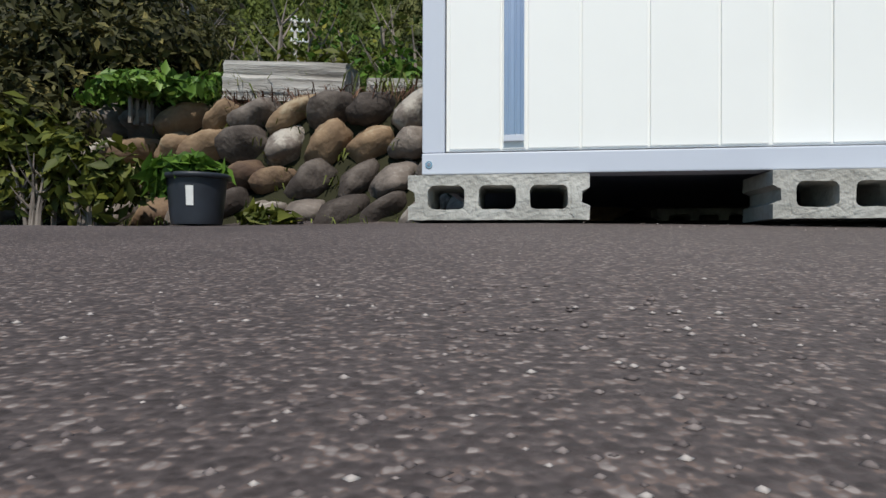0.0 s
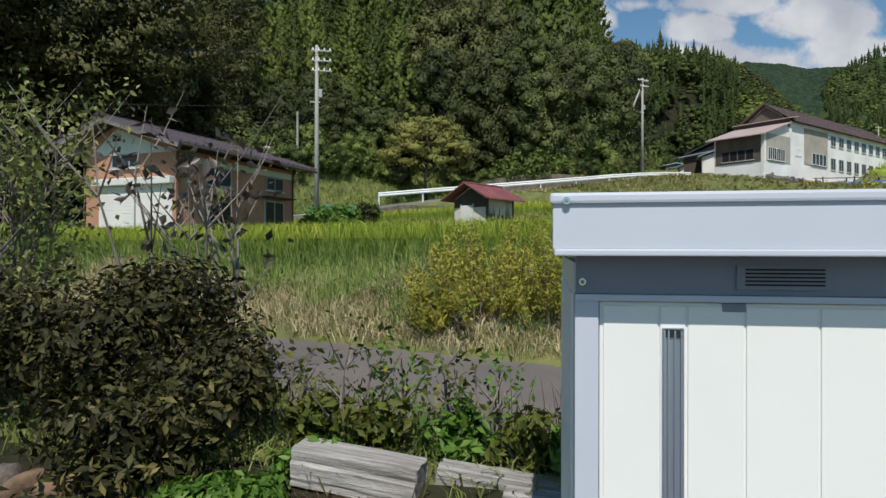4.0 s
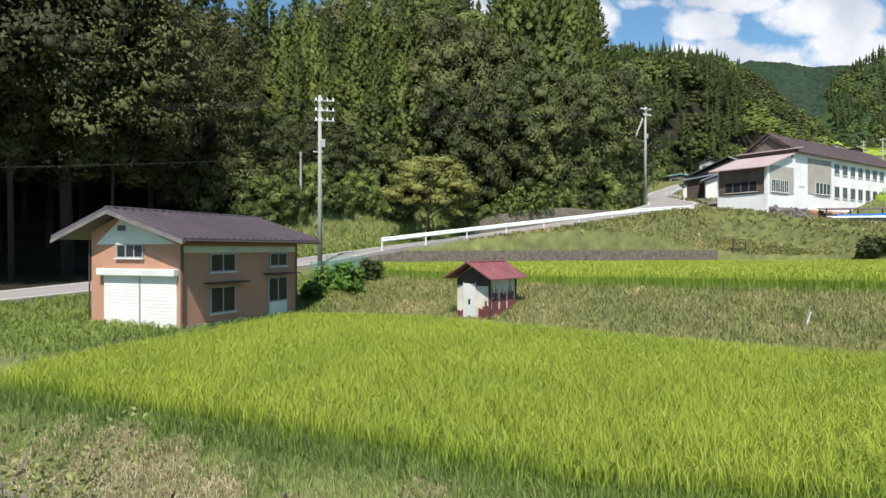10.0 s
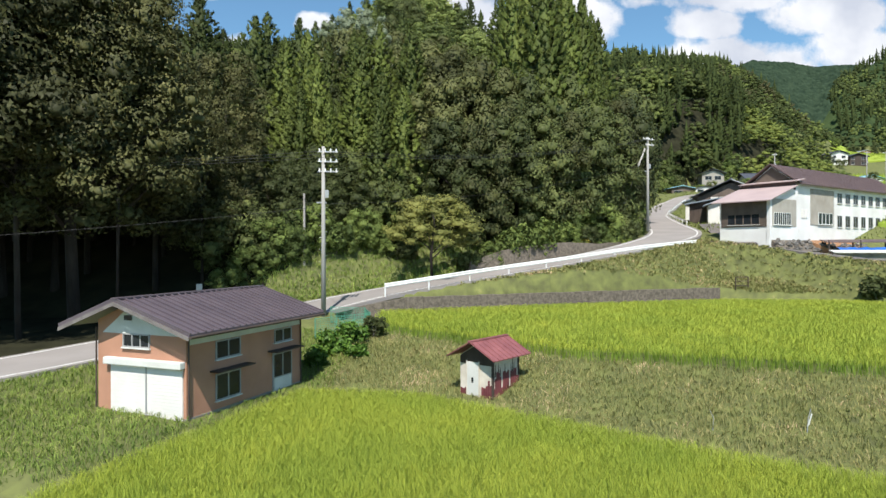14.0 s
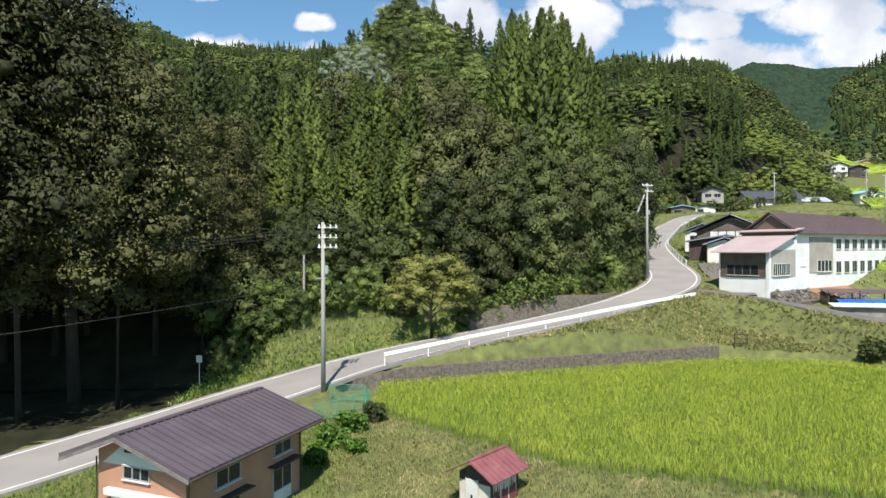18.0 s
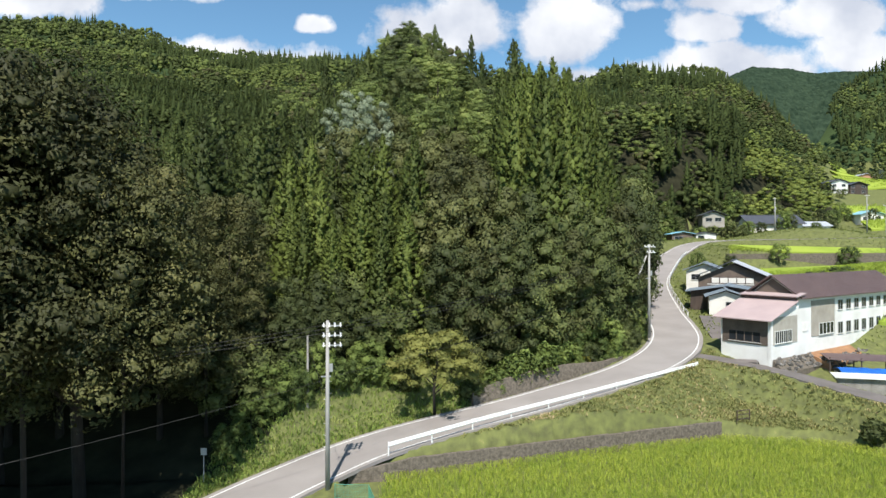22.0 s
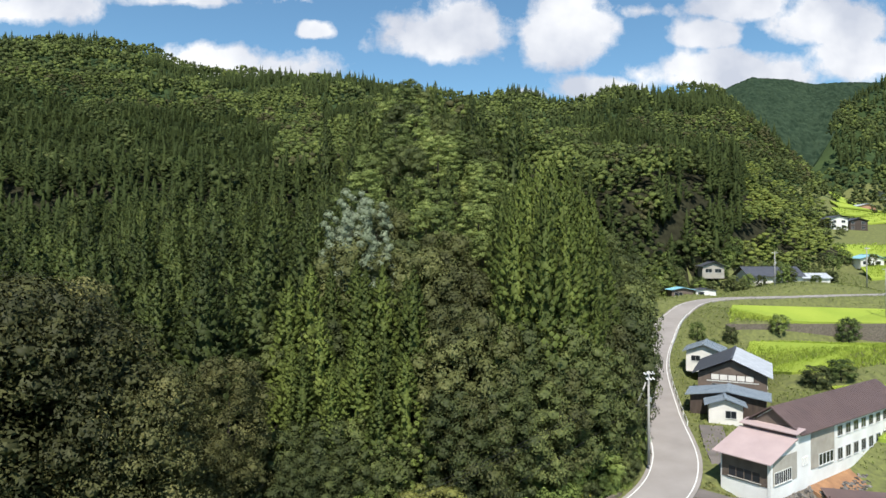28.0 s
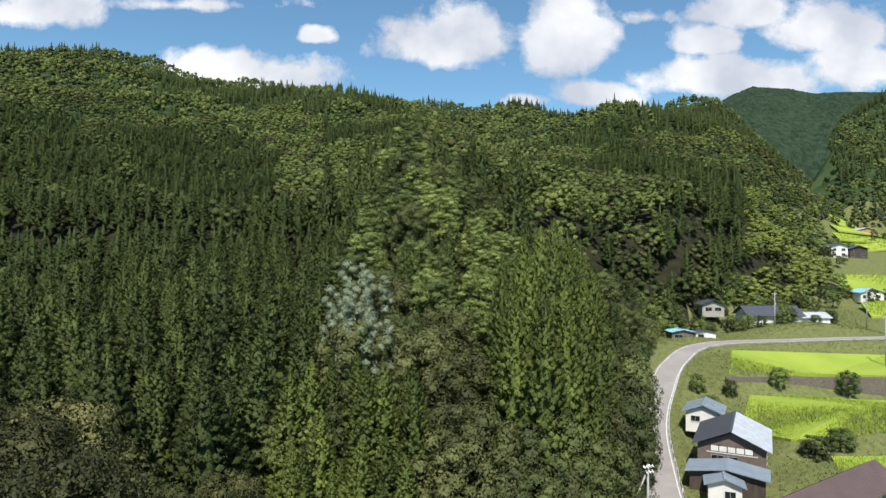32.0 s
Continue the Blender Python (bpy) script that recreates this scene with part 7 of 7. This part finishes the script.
x, y, z = scatter(-20, 30, 45, 76, 0.36, lambda x, y: (y > road_far(np.clip(x, -70, 26)) - 0.2) & (y < road_far(np.clip(x, -70, 26)) + 9) & (near_line(ROADLINE, x, y)[0] > 3.75) & ~((x > 2) & (x < 21) & (near_line(ROADLINE, x, y)[0] < 5.2)), 31)
tufts("verge_grass", x, y, z, 9, 0.5, 0.45, 0.034, M["verge"], "lush green grass between road and wood", "grass", 32, 0.6)
x, y, z = scatter(-5, 46, 50, 78, 0.32, lambda x, y: (y > UPPER_BACK(x) + 0.7) & (near_line(ROADLINE, x, y)[0] > 3.75) & (near_line(FARM, x, y)[0] > 1.9) & (y < ipl(x, [30, 34, 36], [77, 70, 64])) & (y < ipl(x, [-5, 10, 20, 26, 31], [54, 60, 66, 72, 77])) & (x < 41), 33)
tufts("slope_grass", x, y, z, 10, 0.36, 0.4, 0.036, M["fallow"], "half-dry grass on the slope below the road", "grass", 34, 0.9)
x, y, z = scatter(-9, 26, 14, 46, 0.27, lambda x, y: (y > RICE_BACK(x) + 0.35) & (y < UPPER_FRONT(x) + 0.4) & (x > -6.6 + 0 * y) & (x < 24), 35)
tufts("fallow_grass", x, y, z, 8, 0.34, 0.26, 0.014, M["fallow"], "rough half-dry grass on the fallow terrace", "grass", 36, 0.8)
x, y, z = scatter(-22, -6, 18, 44, 0.3, lambda x, y: (y > RICE_BACK(x) + 0.2) & (near_line(ROADLINE, x, y)[0] > 3.4) & ~((np.abs((x + 10.6) * 0.93 - (y - 25.6) * 0.366 + 2.6) < 2.7) & (np.abs((x + 10.6) * 0.366 + (y - 25.6) * 0.93 - 4.05) < 4.2)) & (y < 46), 37)
tufts("yard_grass", x, y, z, 8, 0.36, 0.28, 0.015, M["verge"], "weedy green grass round the farm building", "grass", 38, 0.8)


# ---- works building, old houses and village up the valley ----
M["factory_white"] = mat("stained_white_render", (0.80, 0.80, 0.78), 0.85, (0.62, 0.60, 0.57), 0.35, 8, 0.1, amount=0.9)
M["slat_brown"] = mat("brown_slatted_boards", (0.17, 0.13, 0.105), 0.85, (0.11, 0.085, 0.07), 1.0, 12, 0.2)
M["panel_grey"] = mat("grey_corrugated_sheet", (0.40, 0.37, 0.32), 0.8, (0.30, 0.275, 0.235), 0.8, 10, 0.1)
M["roof_pink"] = mat("faded_pink_roof", (0.44, 0.34, 0.33), 0.6, (0.37, 0.285, 0.28), 0.5, 10, 0.03)
M["roof_brown"] = mat("brown_metal_roof", (0.135, 0.092, 0.085), 0.5, (0.10, 0.068, 0.064), 0.5, 10, 0.03)
M["roof_blue"] = mat("blue_grey_metal_roof", (0.23, 0.27, 0.31), 0.45, (0.18, 0.215, 0.25), 0.6, 10, 0.03)
M["roof_dark"] = mat("dark_tile_roof", (0.075, 0.08, 0.095), 0.55, (0.05, 0.053, 0.065), 1, 12, 0.1)
M["roof_pale"] = mat("pale_patched_roof", (0.50, 0.52, 0.55), 0.5, (0.33, 0.35, 0.38), 0.8, 9, 0.05)
M["plaster"] = mat("pale_plaster", (0.74, 0.72, 0.68), 0.85, (0.60, 0.58, 0.54), 0.6, 10, 0.1)
M["tarp"] = mat("blue_tarpaulin", (0.02, 0.14, 0.52), 0.45, (0.015, 0.09, 0.36), 1.5, 10, 0.3, spec=0.4)
M["rust_soil"] = mat("rusty_soil", (0.34, 0.19, 0.10), 0.95, (0.22, 0.12, 0.07), 0.9, 10, 0.4, spec=0.1)
M["cyan_roof"] = mat("light_blue_roof", (0.28, 0.52, 0.60), 0.5, (0.22, 0.43, 0.50), 0.8, 10, 0.03)


def works():
    f = thing("works_building", pose(35.85, 69.78, 10.9, 0, 0, 35.4), "two-storey white works building with brown roof and a lean-to front", "building")
    # lean-to front
    part("wall", box(0, 0.2, 0, 5.9, -1.5, 4.2), M["factory_white"], f)
    part("wall", prism([(0.202, -1.5), (6.4, -1.5), (6.4, 6.2), (5.6, 6.0), (0.202, 4.35)], 0.2, "y", 0), M["factory_white"], f)
    part("wall", prism([(0.202, -1.5), (6.4, -1.5), (6.4, 6.2), (5.6, 6.0), (0.202, 4.35)], 0.2, "y", 5.7), M["factory_white"], f)
    c = part("cladding", box(-0.05, 0, 0.35, 5.7, 1.25, 4.25), M["slat_brown"], f)
    for k in range(30):
        part("slat", box(-0.075, -0.049, 0.36, 5.69, 1.28 + k * 0.098, 1.355 + k * 0.098), M["slat_brown"], c)
    for k in range(4):
        w0 = 1.15 + k * 0.95
        window(f, "x", w0, w0 + 0.85, 1.55, 2.65, -0.075, 1, frame_mat="slat_brown")
    part("cladding", box(0.5, 5.9, -0.04, 0.0, 1.3, 4.4), M["panel_grey"], f, "grey sheet cladding")
    for k in range(4):
        window(f, "y", 0.8 + k * 0.95, 1.65 + k * 0.95, 1.5, 2.8, -0.042, 2, frame_mat="trim_white")
    part("corner_post", box(-0.07, 0.3, -0.07, 0.3, -1.5, 4.3), M["factory_white"], f)
    part("lean_to_roof", prism([(-0.9, 4.05), (5.3, 6.0), (5.3, 6.12), (-0.9, 4.17)], 7.0, "y", -0.5), M["roof_pink"], f)
    part("clerestory", box(5.3, 5.45, -0.2, 6.1, 5.6, 6.55), M["roof_brown"], f)
    part("upper_roof", prism([(4.85, 6.5), (6.9, 6.85), (6.9, 6.95), (4.85, 6.6)], 7.0, "y", -0.6), M["roof_pink"], f)
    # main range
    L_, D_, H_ = 36.0, 6.2, 6.35
    part("wall", prism([(0, -2.4), (D_, -2.4), (D_, H_), (D_ / 2, H_ + 2.35), (0, H_)], 0.25, "x", 6.41), M["factory_white"], f)
    part("wall", prism([(0, -2.4), (D_, -2.4), (D_, H_), (D_ / 2, H_ + 2.35), (0, H_)], 0.25, "x", L_ - 0.25), M["factory_white"], f)
    part("wall", box(6.662, L_ - 0.252, 0, 0.25, -2.4, H_), M["factory_white"], f)
    part("wall", box(6.662, L_ - 0.252, D_ - 0.25, D_, -2.4, H_), M["factory_white"], f)
    part("gable_cladding", prism([(0.1, H_ + 0.05), (D_ - 0.1, H_ + 0.05), (D_ / 2, H_ + 2.2)], 0.04, "x", 6.36), M["slat_brown"], f)
    for y0, z0, y1, z1 in ((-0.6, H_ - 0.12, D_ / 2, H_ + 2.5), (D_ / 2, H_ + 2.5, D_ + 0.6, H_ - 0.12)):
        s = part("roof_slope", prism([(y0, z0), (y1, z1), (y1, z1 + 0.12), (y0, z0 + 0.12)], L_ - 5.6, "x", 5.9), M["roof_brown"], f)
        ang, ll = math.atan2(z1 - z0, y1 - y0), math.hypot(y1 - y0, z1 - z0)
        for k in range(54):
            b = box(0, 0.04, 0, ll, 0.12, 0.15)
            b.transform(Matrix.Translation((5.95 + k * 0.56, y0, z0)) @ Matrix.Rotation(ang, 4, "X"))
            part("seam", b, M["roof_brown"], s)
    p = part("cladding", box(9.3, 15.4, -0.05, 0.0, 1.6, 5.9), M["panel_grey"], f, "grey corrugated sheet panel")
    for k in range(24):
        part("corrugation", box(9.35 + k * 0.25, 9.47 + k * 0.25, -0.075, -0.049, 1.62, 5.88), M["panel_grey"], p)
    for k in range(4):
        window(f, "y", 11.2 + k * 0.95, 12.05 + k * 0.95, 1.75, 3.05, -0.077, 1, frame_mat="trim_white")
    for k in range(8):
        a = 16.4 + k * 2.3
        window(f, "y", a, a + 1.2, 4.5, 5.65, 0.0, 2)
        window(f, "y", a, a + 1.2, 1.5, 2.85, 0.0, 2)
    for k in range(3):
        part("meter_box", box(7.2 + k * 0.5, 7.5 + k * 0.5, -0.1, 0.0, 2.4, 3.4, 0.02), M["factory_white"], f)
    # stone footing and soil below
    part("soil_bank", prism([(0.1, -0.2), (-2.6, -1.3), (-2.6, -4), (0.1, -4)], 26, "x", 8.5), M["rust_soil"], f)
    w = part("stone_footing", prism([(-0.15, -0.25), (-1.5, -1.5), (-1.5, -4), (-0.15, -4)], 8.3, "x", 0.1), M["wall_stone"], f)
    shapes = [boulder_mesh(90 + s, M["foot_stone"]) for s in range(5)]
    rng = random.Random(6)
    for k in range(250):
        o = new("stone", rng.choice(shapes))
        o.parent = w
        xx = rng.uniform(0.2, 30)
        t = rng.random()
        far = xx > 8.5
        y_, z_ = (-0.2 - 1.3 * t, -0.3 - 1.25 * t) if not far else (-1.3 - 1.6 * t, -0.75 - 0.85 * t)
        s = rng.uniform(1.3, 2.4)
        o.matrix_local = Matrix.LocRotScale((xx, y_, z_), Euler((rng.random(), rng.random(), rng.random() * 3)), (s, s, s))
    return f


M["foot_stone"] = mat("dark_footing_stone", (0.16, 0.145, 0.13), 0.9, (0.06, 0.055, 0.05), 3, 20, 0.4, objvar=0.6, third=(0.28, 0.26, 0.24))
works()


def tarp_store():
    s = thing("storage_lean_to", pose(41.6, 67.2, 7.6, 0, 0, -14), "low block store with white sheet roof and blue tarpaulin", "store")
    for k in range(8):
        for j in range(5):
            part("wall_block", box(k * 0.8, k * 0.8 + 0.785, 0, 0.2, j * 0.32, j * 0.32 + 0.31, 0.006), M["concrete"], s)
    part("sheet_roof", prism([(-0.4, 1.62), (1.4, 1.85), (1.4, 1.93), (-0.4, 1.70)], 7.2, "x", -0.3), M["trim_white"], s)
    t = bmesh.new()
    bmesh.ops.create_grid(t, x_segments=26, y_segments=14, size=1)
    for v in t.verts:
        v.co = Vector((3.6 + v.co.x * 2.6, 3.1 + v.co.y * 1.5, 1.75 + 0.55 * (1 - v.co.y ** 2) * 0.8 + 0.12 * noise.noise((v.co.x * 4, v.co.y * 3, 0))))
    part("tarpaulin", t, M["tarp"], s, "crumpled bright blue tarpaulin", True)
    part("heap_base", box(1.1, 6.1, 1.7, 4.5, -0.5, 1.7), M["concrete"], s)
    part("rear_roof", prism([(4.7, 2.75), (7.4, 3.05), (7.4, 3.13), (4.7, 2.83)], 7.0, "x", 0.6), M["roof_brown"], s)
    for a in (0.8, 4.0, 7.3):
        part("prop", box(a, a + 0.12, 4.9, 5.02, -0.5, 3.0), M["dark_wood"], s)
        part("prop", box(a, a + 0.12, 7.2, 7.32, -0.5, 3.0), M["dark_wood"], s)


tarp_store()


def gable_house(name, m, W, D, H, rise, wall, roof, label, over=0.6, wins=(), seams=0, porch=None, category="house", axis="x"):
    """A house with a gabled roof, its ridge along local y (the gable faces -y), windows as rows (face, a0, a1, z0, z1, panes)."""
    h = thing(name, m, label, category)
    g = [(0, -1.0), (W, -1.0), (W, H), (W / 2, H + rise * (W / 2) / (W / 2 + over) - 0.05), (0, H)]
    part("wall", prism(g, 0.2, "y", 0), M[wall], h)
    part("wall", prism(g, 0.2, "y", D - 0.2), M[wall], h)
    part("wall", box(0, 0.2, 0.202, D - 0.202, -1, H), M[wall], h)
    part("wall", box(W - 0.2, W, 0.202, D - 0.202, -1, H), M[wall], h)
    ez, rz_ = H - 0.05, H + rise
    for i, (xa, za, xb, zb) in enumerate(((-over, ez, W / 2, rz_), (W / 2, rz_, W + over, ez))):
        rm = roof if isinstance(roof, str) else roof[i]
        s = part("roof_slope", prism([(xa, za), (xb, zb), (xb, zb + 0.12), (xa, za + 0.12)], D + 2 * over, "y", -over), M[rm], h)
        if seams:
            ang, ll = math.atan2(zb - za, xb - xa), math.hypot(xb - xa, zb - za)
            n = int((D + 2 * over) / seams)
            for k in range(n + 1):
                b = box(0, ll, 0, 0.05, 0.12, 0.16)
                b.transform(Matrix.Translation((xa, -over + k * (D + 2 * over - 0.05) / n, za)) @ Matrix.Rotation(-ang, 4, "Y"))
                part("seam", b, M[rm], s)
    part("ridge_cap", box(W / 2 - 0.2, W / 2 + 0.2, -over - 0.03, D + over + 0.03, rz_ + 0.08, rz_ + 0.24, 0.03), M[roof if isinstance(roof, str) else roof[0]], h)
    for face, a0, a1, z0, z1, n in wins:
        if face == "f":
            window(h, "y", a0, a1, z0, z1, 0.0, n)
        elif face == "l":
            window(h, "x", a0, a1, z0, z1, 0.0, n)
        else:
            w = window(h, "x", a0, a1, z0, z1, -W, n)
            w.matrix_local = Matrix.Diagonal((-1, 1, 1, 1))
    return h


# old farmhouse below the climbing road
old = gable_house("old_farmhouse", pose(42.6, 106.6, 14.0, 0, 0, -27), 10.4, 14.5, 4.3, 2.7, "slat_brown", ("roof_dark", "roof_pale"), "old brown timber farmhouse with dark and patched pale roof", 0.9,
                  [("f", 2.2, 4.0, 1.7, 2.7, 2), ("f", 4.4, 6.2, 1.7, 2.7, 2), ("r", 3, 5, 1.2, 2.6, 2), ("r", 7, 10, 1.2, 2.6, 3)], 0)
part("gable_band", box(1.4, 9.2, -0.05, -0.002, 3.1, 3.25), M["trim_white"], old)
for k in range(5):
    part("plaster_panel", box(2.1 + k * 1.3, 3.25 + k * 1.3, -0.04, -0.002, 3.4, 4.25), M["plaster"], old)
for k in range(6):
    part("gable_beam", box(1.95 + k * 1.3, 2.1 + k * 1.3, -0.07, -0.002, 3.25, 4.5), M["dark_wood"], old)
gable_house("annex", pose(38.9, 93.4, 13.0, 0, 0, -20), 4.6, 8.5, 3.0, 1.0, "plaster", "roof_blue", "white annex with blue-grey metal roof", 0.6, [("f", 2.3, 3.7, 1.2, 2.2, 2)], 0.6)
gable_house("annex_wing", pose(38.0, 98.2, 13.3, 0, 0, -27), 10.6, 5.0, 3.2, 0.9, "dark_wood", "roof_blue", "low wing with blue-grey metal roof joining the farmhouse", 0.7, (), 0.6)
gable_house("small_house", pose(48.6, 127.5, 15.8, 0, 0, -27), 6.5, 7.5, 3.0, 1.5, "plaster", "roof_blue", "small white house with blue-grey roof", 0.7, [("f", 1, 2.6, 1.2, 2.2, 2)], 0.6)
# houses by the village road
gable_house("roadside_shed", pose(68.5, 190.5, 25.4, 0, 0, 0), 6.6, 4.5, 2.3, 0.7, "slat_brown", "cyan_roof", "brown roadside shed with a light blue roof", 0.6, [("f", 0.8, 3.2, 0.6, 1.6, 2)], 0.5, category="shed")
gable_house("garage", pose(75.4, 189.6, 25.5, 0, 0, 0), 6.0, 4.5, 2.1, 0.6, "plaster", "roof_dark", "white garage beside the roadside shed", 0.4, [("f", 0.6, 2.4, 0.2, 1.7, 1)], 0, category="garage")
gable_house("village_house", pose(86.5, 212, 31.5, 0, 0, -8), 7.0, 6, 3.0, 1.6, "panel_grey", "roof_dark", "grey-walled village house with dark tiled roof", 0.8, [("f", 1, 3, 1.0, 2.2, 2), ("f", 4, 6, 1.0, 2.2, 2)])
v2 = gable_house("village_house", pose(99.5, 216, 28.2, 0, 0, -90), 10.0, 17.0, 3.2, 3.0, "plaster", "roof_dark", "long village house with a big dark tiled roof", 1.0, [("l", 3, 5, 1.0, 2.2, 2)])
gable_house("storehouse", pose(117, 215, 28.0, 0, 0, -90), 7.0, 10.0, 2.7, 1.5, "plaster", "roof_pale", "white storehouse with a pale metal roof", 0.6, [("l", 1, 2.5, 1.0, 2.0, 2)], 0.6)
for k, (a, b, c_, w_, d_, h_, wall, roof, lab) in enumerate(((196, 320, 51.5, 9, 9, 5.4, "plaster", "roof_dark", "cream two-storey house with a dark roof"), (206.5, 322, 51.5, 10, 9, 4.8, "dark_wood", "roof_dark", "dark two-storey house with a dark roof"),
                                                  (166, 252, 34.2, 10, 6, 3.0, "plaster", "cyan_roof", "low building with a pale blue striped roof"), (300, 470, 82, 14, 9, 4.5, "plaster", "roof_pale", "pale house high up the valley"),
                                                  (395, 600, 112, 16, 10, 8, "plaster", "roof_pale", "white building on the far slope"), (425, 610, 113, 14, 10, 7, "plaster", "roof_dark", "white house on the far slope"), (262, 400, 66, 12, 9, 4, "salmon", "roof_pale", "tan house up the valley"),
                                                  (372, 560, 104, 12, 9, 5, "plaster", "roof_dark", "white house on the far slope"))):
    z_ = ground_z(a + w_ / 2, b)
    gable_house("valley_house", pose(a, b, z_ + 0.2, 0, 0, 6), w_, d_, h_, 1.6, wall, roof, lab, 0.8, [("f", 1, 2.6, 0.8, 2.0, 2), ("f", w_ - 3.4, w_ - 1.4, 0.8, 2.0, 2)] + ([("f", 1, 2.6, 3.3, 4.5, 2), ("f", w_ - 3.4, w_ - 1.4, 3.3, 4.5, 2)] if h_ > 4.6 else []))


GARDEN = np.random.default_rng(77)


# paddies and terraces of the upper valley
M["rice_far"] = mat("valley_rice", (0.32, 0.385, 0.06), 0.8, (0.23, 0.31, 0.045), 0.08, 1.4, 0.3, spec=0.1, leaf=0.1, third=(0.42, 0.43, 0.08))


def paddy(name, outline, spacing, seed, label, h=0.9):
    o = np.array(outline, float)

    def inside(px, py):
        c = np.zeros(px.shape, bool)
        j = len(o) - 1
        for i in range(len(o)):
            k = ((o[i, 1] > py) != (o[j, 1] > py)) & (px < (o[j, 0] - o[i, 0]) * (py - o[i, 1]) / (o[j, 1] - o[i, 1] + 1e-9) + o[i, 0])
            c ^= k
            j = i
        return c
    x, y, z = scatter(o[:, 0].min(), o[:, 0].max(), o[:, 1].min(), o[:, 1].max(), spacing, inside, seed)
    e = np.concatenate([o, o.mean(0)[None]])
    zz = land(e[:, 0], e[:, 1])
    n = len(o)
    v = np.concatenate([np.column_stack([e, zz + h * 0.55]), np.column_stack([o, zz[:n] - 0.3])])
    f = [(i, (i + 1) % n, n) for i in range(n)] + [(i, i + n + 1, (i + 1) % n + n + 1, (i + 1) % n) for i in range(n)]
    field = thing(name, Matrix(), label, "rice field")
    k = new("rice_canopy", mesh("rice_canopy", v, f, M["rice_far"]))
    k.parent = field
    k = tufts("rice_stand", x, y, z, 7, h, spacing * 0.9, spacing * 0.07, M["rice_far"], "", "", seed + 1)
    k.parent = field
    return field


paddy("valley_paddy", [(59, 86), (86, 84), (98, 104), (66, 108)], 0.75, 41, "golden-green paddy behind the works building")
paddy("valley_paddy", [(62, 113), (110, 110), (118, 142), (70, 145), (60, 128)], 0.8, 43, "bright green paddy on a terrace")
paddy("valley_paddy", [(68, 151), (122, 151), (124, 176), (80, 176)], 0.9, 45, "bright green paddy below the village road")
paddy("valley_paddy", [(168, 270), (205, 268), (214, 292), (182, 296)], 1.6, 47, "bright green paddy up the valley")
paddy("valley_paddy", [(150, 222), (190, 222), (196, 240), (158, 240)], 1.4, 49, "bright green paddy up the valley")
for k, y_ in enumerate((246, 300, 318, 338, 360, 384, 410, 440, 472)):
    xa, xb, d_ = edge_x(y_) + (14 if k else 30), 0.74 * y_, 12 + k
    if k in (1, 2):
        xb = 188
    if xb - xa > 12:
        paddy("valley_paddy", [(xa, y_), (xb, y_ - 2), (xb + 3, y_ + d_ - 2), (xa + 5, y_ + d_)], 2.4, 60 + 2 * k, "bright green paddy up the valley")
for k in range(46):
    y_ = GARDEN.uniform(225, 470)
    x_ = edge_x(y_) + 3 + GARDEN.random() ** 1.5 * (0.74 * y_ - edge_x(y_))
    plant("yew" if k % 2 else "garden", x_, y_, GARDEN.uniform(3, 6.5), 1.2, group="garden trees")
for k, (x_, y_, r_, h_) in enumerate(((57.5, 137, 2.6, 3.0), (66, 146, 2.0, 2.2), (78, 147.5, 2.6, 2.2), (94, 147, 2.8, 3.2), (63.5, 108, 3.0, 2.2), (69, 110, 2.6, 2.0), (60, 150, 2.2, 2.4), (92, 201, 3.0, 3.0), (109, 203, 2.4, 3.4), (98, 204, 2.6, 2.4), (112, 205, 2.6, 2.6), (83, 205, 3, 2.6), (121, 206, 2.0, 1.4))):
    plant("garden" if k % 3 != 1 else "yew", x_, y_, h_ * 2.0, r_ / h_ * 1.15, group="garden trees")
for k in range(30):
    x_ = GARDEN.uniform(80, 134)
    y_ = GARDEN.uniform(194, 208) + max(0.0, (x_ - 84) * 0.3)
    if near_line(ROADLINE, np.array([x_]), np.array([y_]))[0][0] < 7 or (98 < x_ < 128 and 203 < y_ < 219):
        continue
    zz, r_ = ground_z(x_, y_), GARDEN.uniform(1.4, 3.0)
    plant("yew" if k % 3 else "garden", x_, y_, r_ * 1.9, 1.1, group="garden trees")
x, y, z = scatter(28, 150, 82, 300, 1.3, lambda x, y: (x > ipl(y, EDGE_Y, EDGE_X) + 1) & (near_line(ROADLINE, x, y)[0] > 3.6) & (x < 0.74 * y), 51)
tufts("valley_grass", x, y, z, 6, 0.5, 1.1, 0.07, M["grass"], "green grass banks in the valley", "grass", 52, 0.8)
W3 = smooth_line([(66, 148.2, 21.9), (95, 148, 22.0), (128, 147.5, 22.1)], 3)
panel_wall("terrace_wall", W3, 17.0, [0.1, 0.1], 0.5, "dark stone terrace wall below a paddy", 2.4)
